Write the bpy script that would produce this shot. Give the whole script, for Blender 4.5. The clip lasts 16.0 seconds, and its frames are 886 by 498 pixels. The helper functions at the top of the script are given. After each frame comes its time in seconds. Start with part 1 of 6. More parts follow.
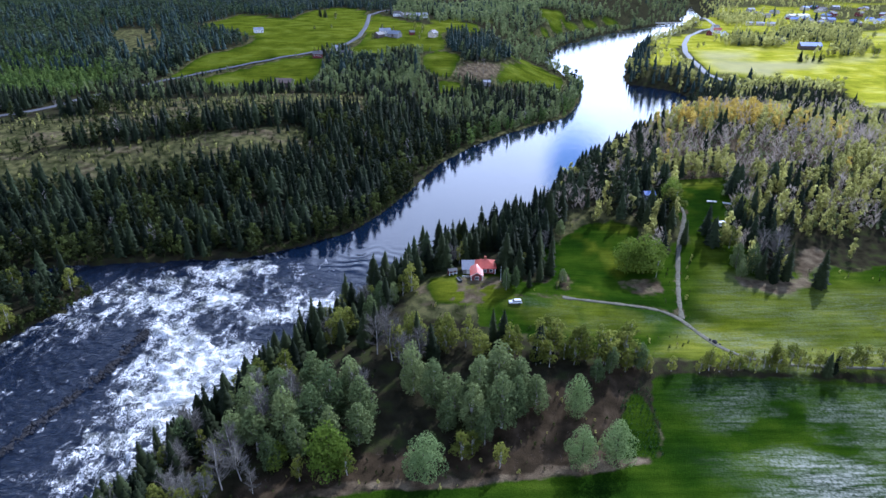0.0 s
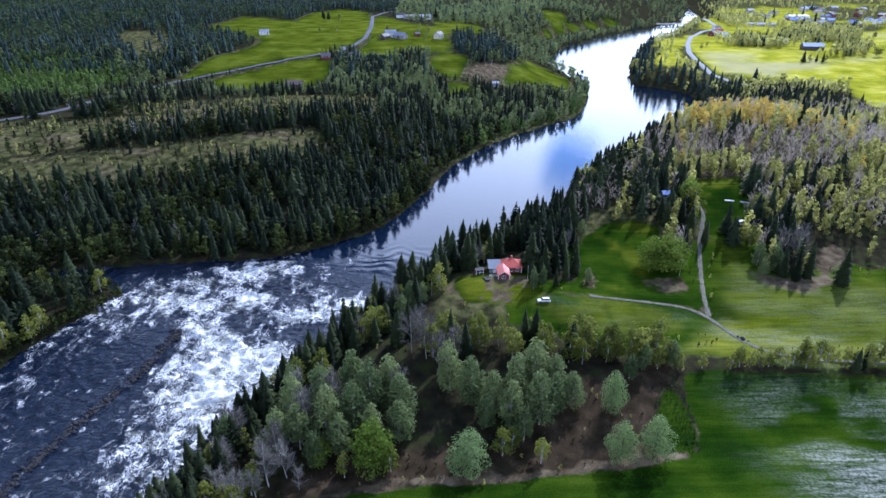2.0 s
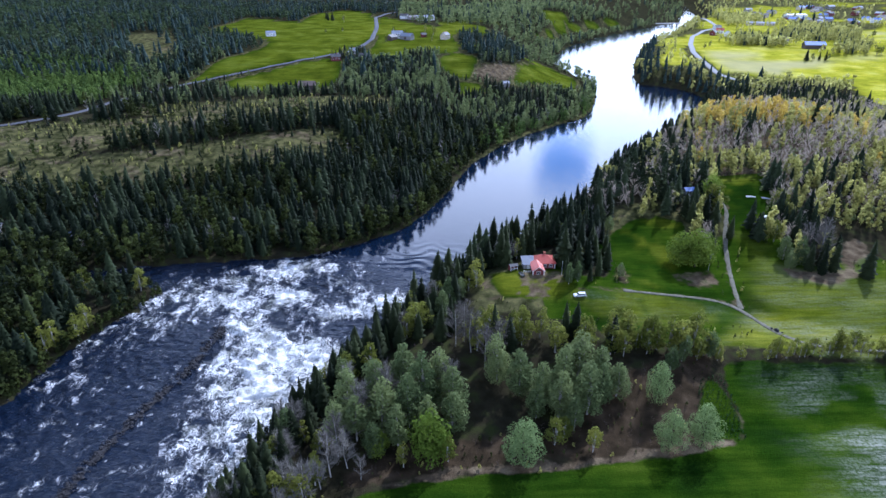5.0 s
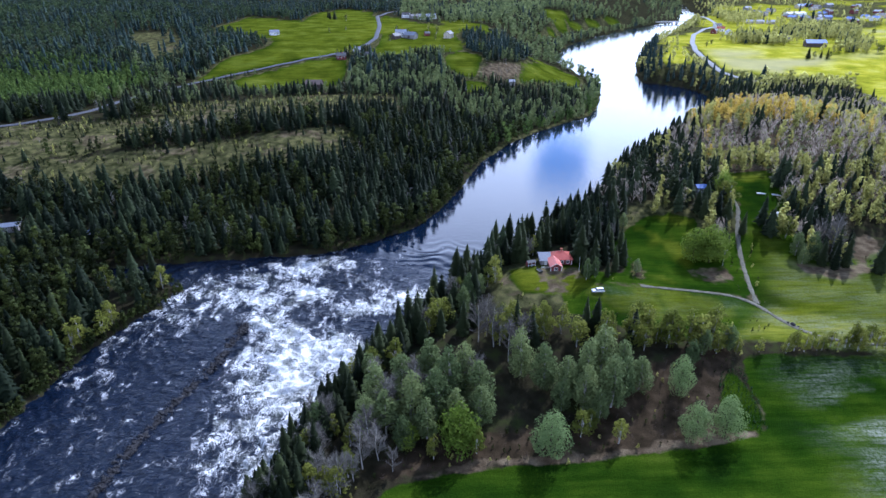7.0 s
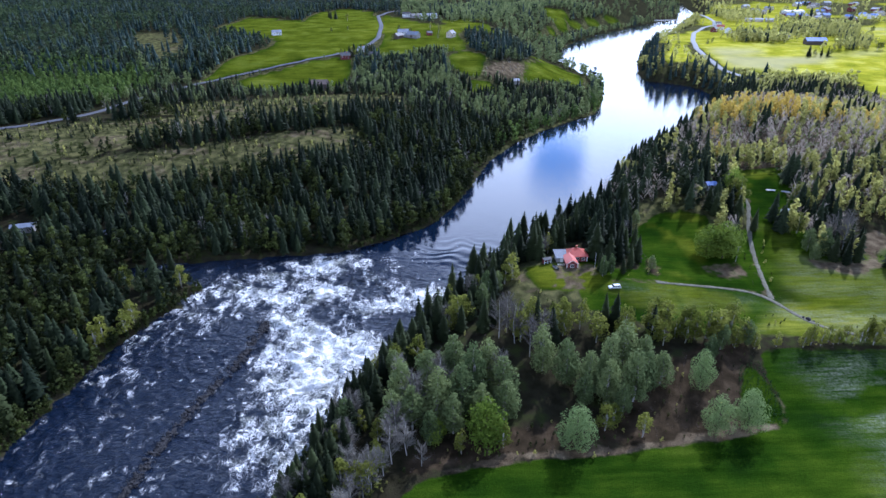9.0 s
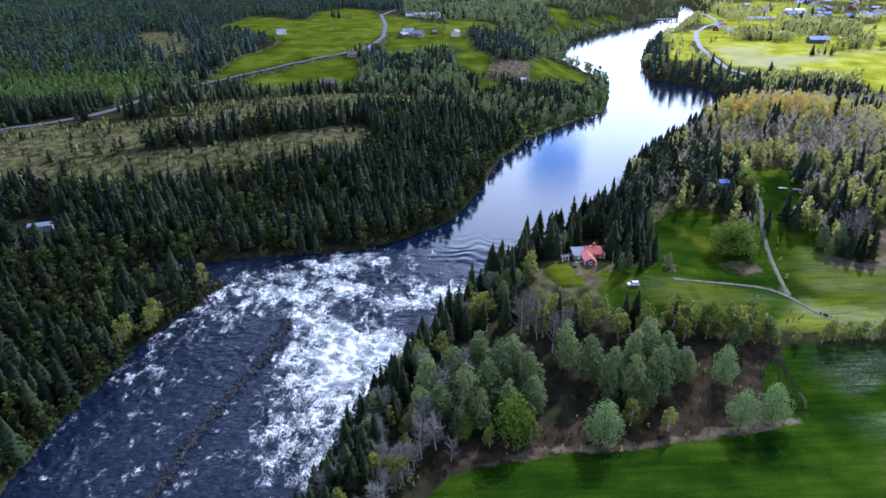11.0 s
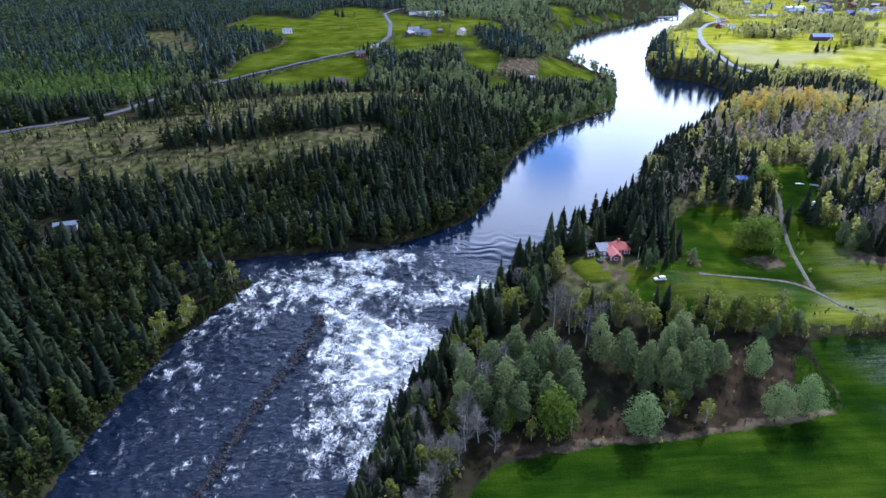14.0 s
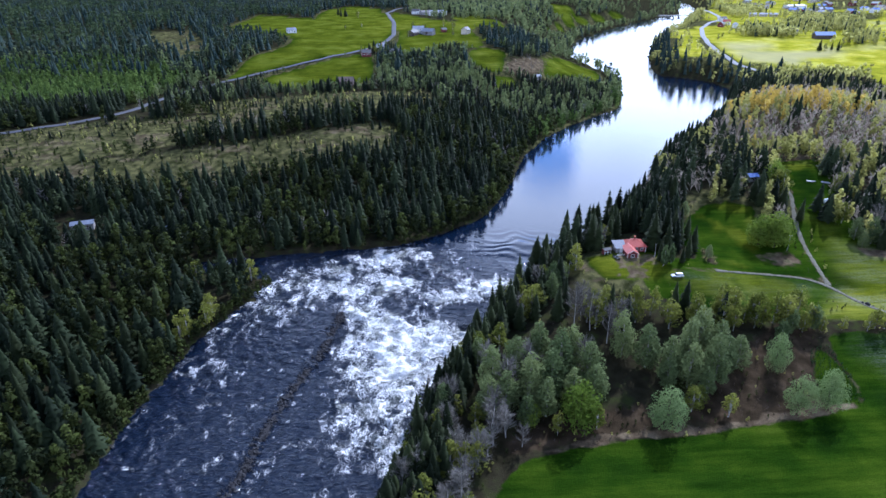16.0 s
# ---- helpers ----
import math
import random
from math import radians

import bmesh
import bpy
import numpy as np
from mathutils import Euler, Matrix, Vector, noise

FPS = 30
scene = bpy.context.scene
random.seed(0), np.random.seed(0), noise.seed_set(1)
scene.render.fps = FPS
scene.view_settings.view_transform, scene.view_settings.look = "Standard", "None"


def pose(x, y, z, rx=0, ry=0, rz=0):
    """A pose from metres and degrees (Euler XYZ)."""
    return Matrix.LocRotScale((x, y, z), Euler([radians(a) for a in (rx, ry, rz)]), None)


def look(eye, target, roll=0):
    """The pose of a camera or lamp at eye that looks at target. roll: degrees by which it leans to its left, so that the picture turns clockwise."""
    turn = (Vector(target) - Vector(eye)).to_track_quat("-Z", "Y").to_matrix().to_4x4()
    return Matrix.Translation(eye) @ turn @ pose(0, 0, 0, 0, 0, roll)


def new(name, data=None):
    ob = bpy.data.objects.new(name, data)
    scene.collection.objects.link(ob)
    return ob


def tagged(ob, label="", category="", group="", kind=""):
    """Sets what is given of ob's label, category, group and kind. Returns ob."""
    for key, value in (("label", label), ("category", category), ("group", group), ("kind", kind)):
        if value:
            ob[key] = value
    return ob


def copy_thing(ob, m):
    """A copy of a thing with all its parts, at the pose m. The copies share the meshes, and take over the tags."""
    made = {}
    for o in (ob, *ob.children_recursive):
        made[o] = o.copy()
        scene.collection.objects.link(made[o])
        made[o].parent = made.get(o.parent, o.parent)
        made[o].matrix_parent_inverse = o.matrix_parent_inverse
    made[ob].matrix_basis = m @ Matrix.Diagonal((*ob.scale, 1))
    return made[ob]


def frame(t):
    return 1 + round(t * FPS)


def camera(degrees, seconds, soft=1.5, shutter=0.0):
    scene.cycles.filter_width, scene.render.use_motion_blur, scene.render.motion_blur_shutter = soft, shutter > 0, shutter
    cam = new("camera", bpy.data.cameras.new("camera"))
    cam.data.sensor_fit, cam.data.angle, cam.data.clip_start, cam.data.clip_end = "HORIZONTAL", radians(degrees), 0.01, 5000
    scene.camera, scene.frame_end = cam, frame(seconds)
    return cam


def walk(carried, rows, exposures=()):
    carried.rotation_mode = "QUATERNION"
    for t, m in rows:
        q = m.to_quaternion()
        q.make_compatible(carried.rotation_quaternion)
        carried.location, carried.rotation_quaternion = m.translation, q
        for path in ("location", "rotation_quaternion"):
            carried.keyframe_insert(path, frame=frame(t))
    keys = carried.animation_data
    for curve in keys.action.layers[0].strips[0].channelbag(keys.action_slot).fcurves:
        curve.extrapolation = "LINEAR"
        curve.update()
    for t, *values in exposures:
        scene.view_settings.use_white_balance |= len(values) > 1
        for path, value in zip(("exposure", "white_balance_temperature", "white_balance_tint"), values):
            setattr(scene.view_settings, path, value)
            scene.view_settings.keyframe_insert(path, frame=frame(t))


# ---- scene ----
cam = camera(73.1, 16.0)
PATH = [
    (0, (-1.103, 1.038, 113.651), (-1.086, 3.214, 112.639), 0.2),
    (0.5, (-4.085, 0.646, 113.735), (-4.063, 2.822, 112.723), 0.2),
    (1, (-7.104, 0.091, 113.855), (-7.080, 2.268, 112.844), 0.2),
    (1.5, (-10.097, -0.490, 113.980), (-10.069, 1.687, 112.970), 0.1),
    (2, (-13.022, -1.175, 114.071), (-12.991, 1.003, 113.063), 0.1),
    (2.5, (-15.869, -1.864, 114.158), (-15.834, 0.314, 113.150), 0.0),
    (3, (-18.742, -2.586, 114.238), (-18.703, -0.407, 113.231), -0.0),
    (3.5, (-21.510, -3.282, 114.298), (-21.469, -1.103, 113.292), -0.1),
    (4, (-24.150, -3.956, 114.319), (-24.106, -1.777, 113.314), -0.1),
    (6.5, (-35.868, -7.351, 114.913), (-35.807, -5.174, 113.903), -0.2),
    (7, (-37.849, -7.927, 114.941), (-37.786, -5.750, 113.930), -0.2),
    (7.5, (-39.852, -8.467, 115.009), (-39.785, -6.292, 113.999), -0.3),
    (8, (-41.890, -8.944, 115.117), (-41.821, -6.768, 114.106), -0.3),
    (8.5, (-43.932, -9.398, 115.205), (-43.860, -7.224, 114.192), -0.3),
    (9, (-45.989, -9.784, 115.284), (-45.914, -7.609, 114.271), -0.4),
    (11.5, (-56.609, -11.738, 115.729), (-56.524, -9.566, 114.712), -0.5),
    (12, (-58.733, -12.125, 115.772), (-58.645, -9.953, 114.755), -0.6),
    (12.5, (-60.857, -12.464, 115.818), (-60.768, -10.292, 114.799), -0.6),
    (13, (-62.987, -12.728, 115.864), (-62.894, -10.558, 114.844), -0.6),
    (13.5, (-65.087, -13.015, 115.918), (-64.993, -10.846, 114.898), -0.6),
    (14, (-67.261, -13.394, 115.988), (-67.166, -11.225, 114.967), -0.6),
    (14.5, (-69.354, -13.798, 116.069), (-69.257, -11.628, 115.046), -0.7),
    (15, (-71.399, -14.234, 116.147), (-71.300, -12.066, 115.123), -0.6),
    (15.5, (-73.440, -14.574, 116.216), (-73.338, -12.406, 115.193), -0.7),
    (16, (-75.539, -14.846, 116.278), (-75.437, -12.678, 115.254), -0.7),
]
walk(cam, [(t, look(eye, target, roll)) for t, eye, target, roll in PATH], [(0, 0.44, 4930, 20), (16, 0.44, 4930, 20)])

# ---- lie of the land ----
LEFT_SHORE = [(60, -171), (90, -167), (129, -165), (166, -158), (195, -141), (210, -136), (213, -142), (216, -172), (222, -182), (227, -178), (230, -160), (231.5, -112),
              (234, -88), (245, -68), (266, -42), (290, -30), (325, -17), (372, -2), (417, 21), (451, 47), (469, 65), (494, 87), (506, 103), (531, 116), (582, 134),
              (640, 150), (676, 159), (700, 158), (724, 148), (774, 145), (816, 139), (843, 141), (886, 157), (933, 174), (980, 195), (1029, 234), (1078, 264),
              (1117, 300), (1188, 360), (1240, 409), (1289, 450), (1331, 501), (1543, 590), (1776, 684), (2100, 820)]
RIGHT_SHORE = [(60, -96), (90, -89), (110, -83), (134, -77), (154, -65), (183, -46), (200, -34), (226, -17), (237, -4), (255, 19), (270, 36),
               (300, 52), (346, 76), (379, 104), (410, 132), (440, 168), (480, 200), (519, 210), (545, 222), (575, 245), (605, 249), (636, 244), (656, 232), (670, 207),
               (706, 212), (803, 241), (896, 279), (966, 323), (990, 343), (1056, 391), (1187, 454), (1262, 500), (1365, 573), (1606, 662), (1803, 727), (2100, 860)]


def smooth(a, b, v):
    k = np.clip((np.asarray(v, float) - a) / (b - a), 0, 1)
    return k * k * (3 - 2 * k)


def shore(knots, y):
    ys, xs = np.array(knots, float).T
    y = np.asarray(y, float)
    return sum(np.interp(y + d, ys, xs) for d in (-4, -2, 0, 2, 4)) / 5


def water_level(y):
    """The river falls through the rapids and again, slowly, far upstream."""
    y = np.asarray(y, float)
    return -1.5 * (1 - smooth(205, 236, y)) - 5.5 * (1 - smooth(140, 205, y)) - 1.0 * (1 - smooth(60, 140, y)) + 17 * smooth(570, 1320, y)


def waves(x, y):
    """Gentle uneven ground."""
    return (np.sin(x / 23 + 1.3 * np.sin(y / 31)) + np.sin(y / 19 + 1.7 * np.sin(x / 37)) + 0.6 * np.sin((x + y) / 9.0 + np.sin(x / 13))) * 0.35


SAMPLES_Y = np.concatenate([np.arange(40, 600, 3.0), np.arange(600, 2100, 12.0)])
LEFT_LINE = np.stack([shore(LEFT_SHORE, SAMPLES_Y), SAMPLES_Y], 1)
RIGHT_LINE = np.stack([shore(RIGHT_SHORE, SAMPLES_Y), SAMPLES_Y], 1)


def nearest(x, y, line):
    flat = np.stack([np.ravel(x), np.ravel(y)], 1)
    out = np.empty(len(flat))
    for i in range(0, len(flat), 20000):
        p = flat[i:i + 20000]
        out[i:i + 20000] = np.sqrt(((p[:, None, :] - line[None]) ** 2).sum(2).min(1))
    return out.reshape(np.shape(x))


def bank(x, y):
    """Metres from the water: positive on the west bank, the east bank's own distance second; both negative in the river."""
    x, y = np.asarray(x, float), np.asarray(y, float)
    west = np.where(x < shore(LEFT_SHORE, y), 1.0, -1.0) * nearest(x, y, LEFT_LINE)
    east = np.where(x > shore(RIGHT_SHORE, y), 1.0, -1.0) * nearest(x, y, RIGHT_LINE)
    return west, east


def land(x, y):
    """Height of the ground; under the river its bed."""
    x, y = np.asarray(x, float), np.asarray(y, float)
    west, east = bank(x, y)
    level = water_level(y)
    far = smooth(900, 2600, np.hypot(x, y))
    w = 3 + 19 * smooth(222, 405, y) + 14 * smooth(510, 650, y) + 11 * smooth(640, 900, y) + 8 * smooth(-300, -520, x) * smooth(500, 900, y) + 50 * far
    w = level + 1.2 * smooth(0, 3, west) + np.maximum(w - level, 0.5) * smooth(4, 120, west)
    e = -7.2 + 6.7 * smooth(118, 165, y) + 1.8 * smooth(165, 200, y) + 11 * smooth(212, 290, y) - 2 * smooth(420, 520, y) + 16 * smooth(560, 800, y) + 34 * far
    e = e + 4.2 * np.exp(-((x - 12) / 34) ** 2 - ((y - 203) / 27) ** 2) + 2.5 * smooth(100, 60, y) * smooth(0, 60, x)
    e = e + 17 * np.exp(-((x - 185) / 62) ** 2 - ((y - 375) / 58) ** 2) + 2 * np.exp(-((x - 250) / 80) ** 2 - ((y - 330) / 90) ** 2)
    e = level + 0.8 * smooth(0, 3, east) + np.maximum(e - level, 0.6) * smooth(2, 26, east)
    bed = level - 0.6 - 1.6 * smooth(0, 12, np.minimum(-west, -east))
    return np.where(west > 0, w + waves(x, y) * smooth(8, 60, west), np.where(east > 0, e + waves(x, y) * 0.5 * smooth(8, 50, east), bed))
# ---- end of the land ----

# ---- sky, sun and exposure ----
SUN_AZIMUTH, SUN_HEIGHT = radians(34), radians(40)   # azimuth from +y towards +x


def ramp(nt, stops):
    r = nt.nodes.new("ShaderNodeValToRGB")
    e = r.color_ramp.elements
    while len(e) < len(stops):
        e.new(0.5)
    for k, (p, c) in zip(e, stops):
        k.position, k.color = p, (*c, 1)
    return r


def sky():
    w = bpy.data.worlds.new("sky")
    scene.world = w
    w.use_nodes = True
    nt = w.node_tree
    nt.nodes.clear()
    n, l = nt.nodes.new, nt.links.new
    blue = n("ShaderNodeTexSky")
    blue.sky_type, blue.sun_disc = "NISHITA", False
    blue.sun_elevation, blue.sun_rotation = SUN_HEIGHT, SUN_AZIMUTH
    blue.air_density, blue.dust_density, blue.ozone_density = 1.0, 0.4, 2.5
    where = n("ShaderNodeTexCoord")
    split = n("ShaderNodeSeparateXYZ")
    l(where.outputs["Generated"], split.inputs[0])
    lift = n("ShaderNodeMath")
    lift.operation = "MAXIMUM"
    lift.inputs[1].default_value = 0.0
    l(split.outputs["Z"], lift.inputs[0])
    plus = n("ShaderNodeMath")
    plus.operation = "ADD"
    plus.inputs[1].default_value = 0.12
    l(lift.outputs[0], plus.inputs[0])
    flat = n("ShaderNodeVectorMath")
    flat.operation = "DIVIDE"
    l(where.outputs["Generated"], flat.inputs[0])
    join = n("ShaderNodeCombineXYZ")
    for k in range(3):
        l(plus.outputs[0], join.inputs[k])
    l(join.outputs[0], flat.inputs[1])
    puff = n("ShaderNodeTexNoise")
    puff.inputs["Scale"].default_value = 2.8
    puff.inputs["Detail"].default_value = 7
    puff.inputs["Roughness"].default_value = 0.52
    move = n("ShaderNodeMapping")
    move.inputs["Location"].default_value = CLOUD_DRIFT
    l(flat.outputs[0], move.inputs[0])
    l(move.outputs[0], puff.inputs["Vector"])
    # the clouds part over the valley in a ragged blue gap
    apart = n("ShaderNodeVectorMath")
    apart.operation = "DISTANCE"
    apart.inputs[1].default_value = CLOUD_GAP
    l(where.outputs["Generated"], apart.inputs[0])
    gap = n("ShaderNodeMapRange")
    gap.interpolation_type = "SMOOTHSTEP"
    gap.inputs["From Min"].default_value, gap.inputs["From Max"].default_value = 0.02, 0.085
    gap.inputs["To Min"].default_value, gap.inputs["To Max"].default_value = -0.14, 0.27
    l(apart.outputs["Value"], gap.inputs["Value"])
    heap = n("ShaderNodeMath")
    heap.operation = "ADD"
    l(puff.outputs["Fac"], heap.inputs[0])
    l(gap.outputs[0], heap.inputs[1])
    edge = n("ShaderNodeMapRange")
    edge.interpolation_type = "SMOOTHSTEP"
    edge.inputs["From Min"].default_value, edge.inputs["From Max"].default_value = 0.42, 0.54
    edge.inputs["To Min"].default_value = 0.5
    l(heap.outputs[0], edge.inputs["Value"])
    shade = n("ShaderNodeMapRange")
    shade.inputs["From Min"].default_value, shade.inputs["From Max"].default_value = 0.5, 0.8
    shade.inputs["To Min"].default_value, shade.inputs["To Max"].default_value = 1.0, 0.75
    l(puff.outputs["Fac"], shade.inputs["Value"])
    # clouds are brightest low in the sky, towards the sun, and thin out overhead
    thin = n("ShaderNodeMapRange")
    thin.inputs["From Min"].default_value, thin.inputs["From Max"].default_value = 0.42, 0.68
    thin.inputs["To Min"].default_value, thin.inputs["To Max"].default_value = 1.0, 0.05
    l(split.outputs["Z"], thin.inputs["Value"])
    amount = n("ShaderNodeMath")
    amount.operation = "MULTIPLY"
    l(edge.outputs[0], amount.inputs[0])
    l(thin.outputs[0], amount.inputs[1])
    clear = n("ShaderNodeBackground")
    clear.inputs["Strength"].default_value = SKY_STRENGTH
    l(blue.outputs[0], clear.inputs["Color"])
    cloud = n("ShaderNodeBackground")
    haze = ramp(nt, [(0.0, (0.26, 0.50, 1.0)), (1.0, (0.90, 0.95, 1.0))])
    thick = n("ShaderNodeMapRange")
    thick.interpolation_type = "SMOOTHSTEP"
    thick.inputs["From Min"].default_value, thick.inputs["From Max"].default_value = 0.40, 0.56
    l(heap.outputs[0], thick.inputs["Value"])
    l(thick.outputs[0], haze.inputs[0])
    l(haze.outputs[0], cloud.inputs["Color"])
    # lit from behind: the nearer to the sun, the brighter
    facing = n("ShaderNodeVectorMath")
    facing.operation = "DOT_PRODUCT"
    facing.inputs[1].default_value = (math.sin(SUN_AZIMUTH) * math.cos(SUN_HEIGHT), math.cos(SUN_AZIMUTH) * math.cos(SUN_HEIGHT), math.sin(SUN_HEIGHT))
    l(where.outputs["Generated"], facing.inputs[0])
    halo = n("ShaderNodeMapRange")
    halo.interpolation_type = "SMOOTHSTEP"
    halo.inputs["From Min"].default_value, halo.inputs["From Max"].default_value = 0.35, 1.0
    halo.inputs["To Min"].default_value, halo.inputs["To Max"].default_value = 1.0, CLOUD_GLOW
    l(facing.outputs["Value"], halo.inputs["Value"])
    lit = n("ShaderNodeMath")
    lit.operation = "MULTIPLY"
    l(shade.outputs[0], lit.inputs[0])
    l(halo.outputs[0], lit.inputs[1])
    bright = n("ShaderNodeMath")
    bright.operation = "MULTIPLY"
    bright.inputs[1].default_value = CLOUD_STRENGTH
    l(lit.outputs[0], bright.inputs[0])
    l(bright.outputs[0], cloud.inputs["Strength"])
    mix = n("ShaderNodeMixShader")
    l(amount.outputs[0], mix.inputs[0])
    l(clear.outputs[0], mix.inputs[1])
    l(cloud.outputs[0], mix.inputs[2])
    out = n("ShaderNodeOutputWorld")
    l(mix.outputs[0], out.inputs["Surface"])


CLOUD_DRIFT = (5.7, 1.9, 0.0)
CLOUD_GAP = (0.222, 0.931, 0.290)   # direction of the blue gap
SKY_STRENGTH, CLOUD_STRENGTH, CLOUD_GLOW, SUN_STRENGTH = 0.13, 1.5, 2.5, 4.7
sky()
sun = new("sun", bpy.data.lights.new("sun", "SUN"))
sun.data.energy, sun.data.angle, sun.data.color = SUN_STRENGTH, radians(1.6), (1.0, 0.95, 0.86)
sun.matrix_world = look((0, 0, 0), (-math.sin(SUN_AZIMUTH) * math.cos(SUN_HEIGHT), -math.cos(SUN_AZIMUTH) * math.cos(SUN_HEIGHT), -math.sin(SUN_HEIGHT)))

# ---- small tools ----


def lattice(ix, iy, seed):
    h = (ix * 374761393 + iy * 668265263 + seed * 1442695041) & 0x7FFFFFFF
    h = ((h ^ (h >> 13)) * 1274126177) & 0x7FFFFFFF
    return ((h ^ (h >> 16)) & 0xFFFFFF) / 0xFFFFFF


def value_noise(x, y, seed=0):
    ix, iy = np.floor(x).astype(np.int64), np.floor(y).astype(np.int64)
    u, v = x - ix, y - iy
    u, v = u * u * (3 - 2 * u), v * v * (3 - 2 * v)
    a, b = lattice(ix, iy, seed), lattice(ix + 1, iy, seed)
    c, d = lattice(ix, iy + 1, seed), lattice(ix + 1, iy + 1, seed)
    return (a * (1 - u) + b * u) * (1 - v) + (c * (1 - u) + d * u) * v


def fractal(x, y, seed=0, octaves=4):
    total, weight, norm = 0.0, 1.0, 0.0
    for k in range(octaves):
        total = total + weight * value_noise(x * 2 ** k, y * 2 ** k, seed + 17 * k)
        norm += weight
        weight *= 0.55
    return total / norm


def away(x, y, poly):
    """Metres inside a polygon, negative outside."""
    x, y = np.asarray(x, float), np.asarray(y, float)
    best, inside = np.full(x.shape, 1e9), np.zeros(x.shape, bool)
    for (ax, ay), (bx, by) in zip(poly, poly[1:] + poly[:1]):
        ex, ey = bx - ax, by - ay
        k = np.clip(((x - ax) * ex + (y - ay) * ey) / (ex * ex + ey * ey), 0, 1)
        best = np.minimum(best, np.hypot(x - ax - k * ex, y - ay - k * ey))
        cross = ((ay > y) != (by > y)) & (x < ax + ex * (y - ay) / (ey if ey else 1e-9))
        inside ^= cross
    return np.where(inside, best, -best)


def along(x, y, line):
    """Metres from an open line."""
    x, y = np.asarray(x, float), np.asarray(y, float)
    best = np.full(x.shape, 1e9)
    for (ax, ay), (bx, by) in zip(line, line[1:]):
        ex, ey = bx - ax, by - ay
        k = np.clip(((x - ax) * ex + (y - ay) * ey) / (ex * ex + ey * ey), 0, 1)
        best = np.minimum(best, np.hypot(x - ax - k * ex, y - ay - k * ey))
    return best


def mesh_from(name, verts, tris, material, values=None, smooth_shade=False):
    """A mesh from arrays of corners and triangles; values: named numbers, one for each corner."""
    me = bpy.data.meshes.new(name)
    verts, tris = np.asarray(verts, np.float32), np.asarray(tris, np.int32)
    me.vertices.add(len(verts))
    me.vertices.foreach_set("co", verts.ravel())
    me.loops.add(tris.size)
    me.loops.foreach_set("vertex_index", tris.ravel())
    me.polygons.add(len(tris))
    me.polygons.foreach_set("loop_start", np.arange(0, tris.size, tris.shape[1], dtype=np.int32))
    me.update(calc_edges=True)
    if smooth_shade:
        me.polygons.foreach_set("use_smooth", np.ones(len(tris), bool))
    for key, v in (values or {}).items():
        me.attributes.new(key, "FLOAT", "POINT").data.foreach_set("value", np.asarray(v, np.float32))
    me.materials.append(material)
    return me


def part(name, bm, material, parent, label=""):
    """Links a bmesh, or a mesh, as one object under a thing."""
    if isinstance(bm, bpy.types.Mesh):
        me = bm
    else:
        me = bpy.data.meshes.new(name)
        bm.normal_update()
        bm.to_mesh(me)
        bm.free()
        me.materials.append(material)
    ob = new(name, me)
    ob.parent = parent
    return tagged(ob, label) if label else ob


def height(x, y):
    return float(land(np.array([x]), np.array([y]))[0])


# ---- materials ----
def material(name):
    m = bpy.data.materials.new(name)
    m.use_nodes = True
    nt = m.node_tree
    return m, nt, nt.nodes.new, nt.links.new, nt.nodes["Principled BSDF"]


def grain(nt, scale, detail=4, vector=None, stretch=None):
    t = nt.nodes.new("ShaderNodeTexNoise")
    t.inputs["Scale"].default_value, t.inputs["Detail"].default_value = scale, detail
    if vector is None:
        vector = nt.nodes.new("ShaderNodeNewGeometry").outputs["Position"]
    if stretch:
        m = nt.nodes.new("ShaderNodeMapping")
        m.inputs["Rotation"].default_value, m.inputs["Scale"].default_value = stretch
        nt.links.new(vector, m.inputs[0])
        vector = m.outputs[0]
    nt.links.new(vector, t.inputs["Vector"])
    return t


def blend(nt, fac, a, b, kind="MIX"):
    m = nt.nodes.new("ShaderNodeMix")
    m.data_type, m.blend_type = "RGBA", kind
    for socket, v in ((m.inputs[0], fac), (m.inputs[6], a), (m.inputs[7], b)):
        if isinstance(v, (int, float)):
            socket.default_value = v
        elif isinstance(v, tuple):
            socket.default_value = (*v, 1)
        else:
            nt.links.new(v, socket)
    return m.outputs[2]


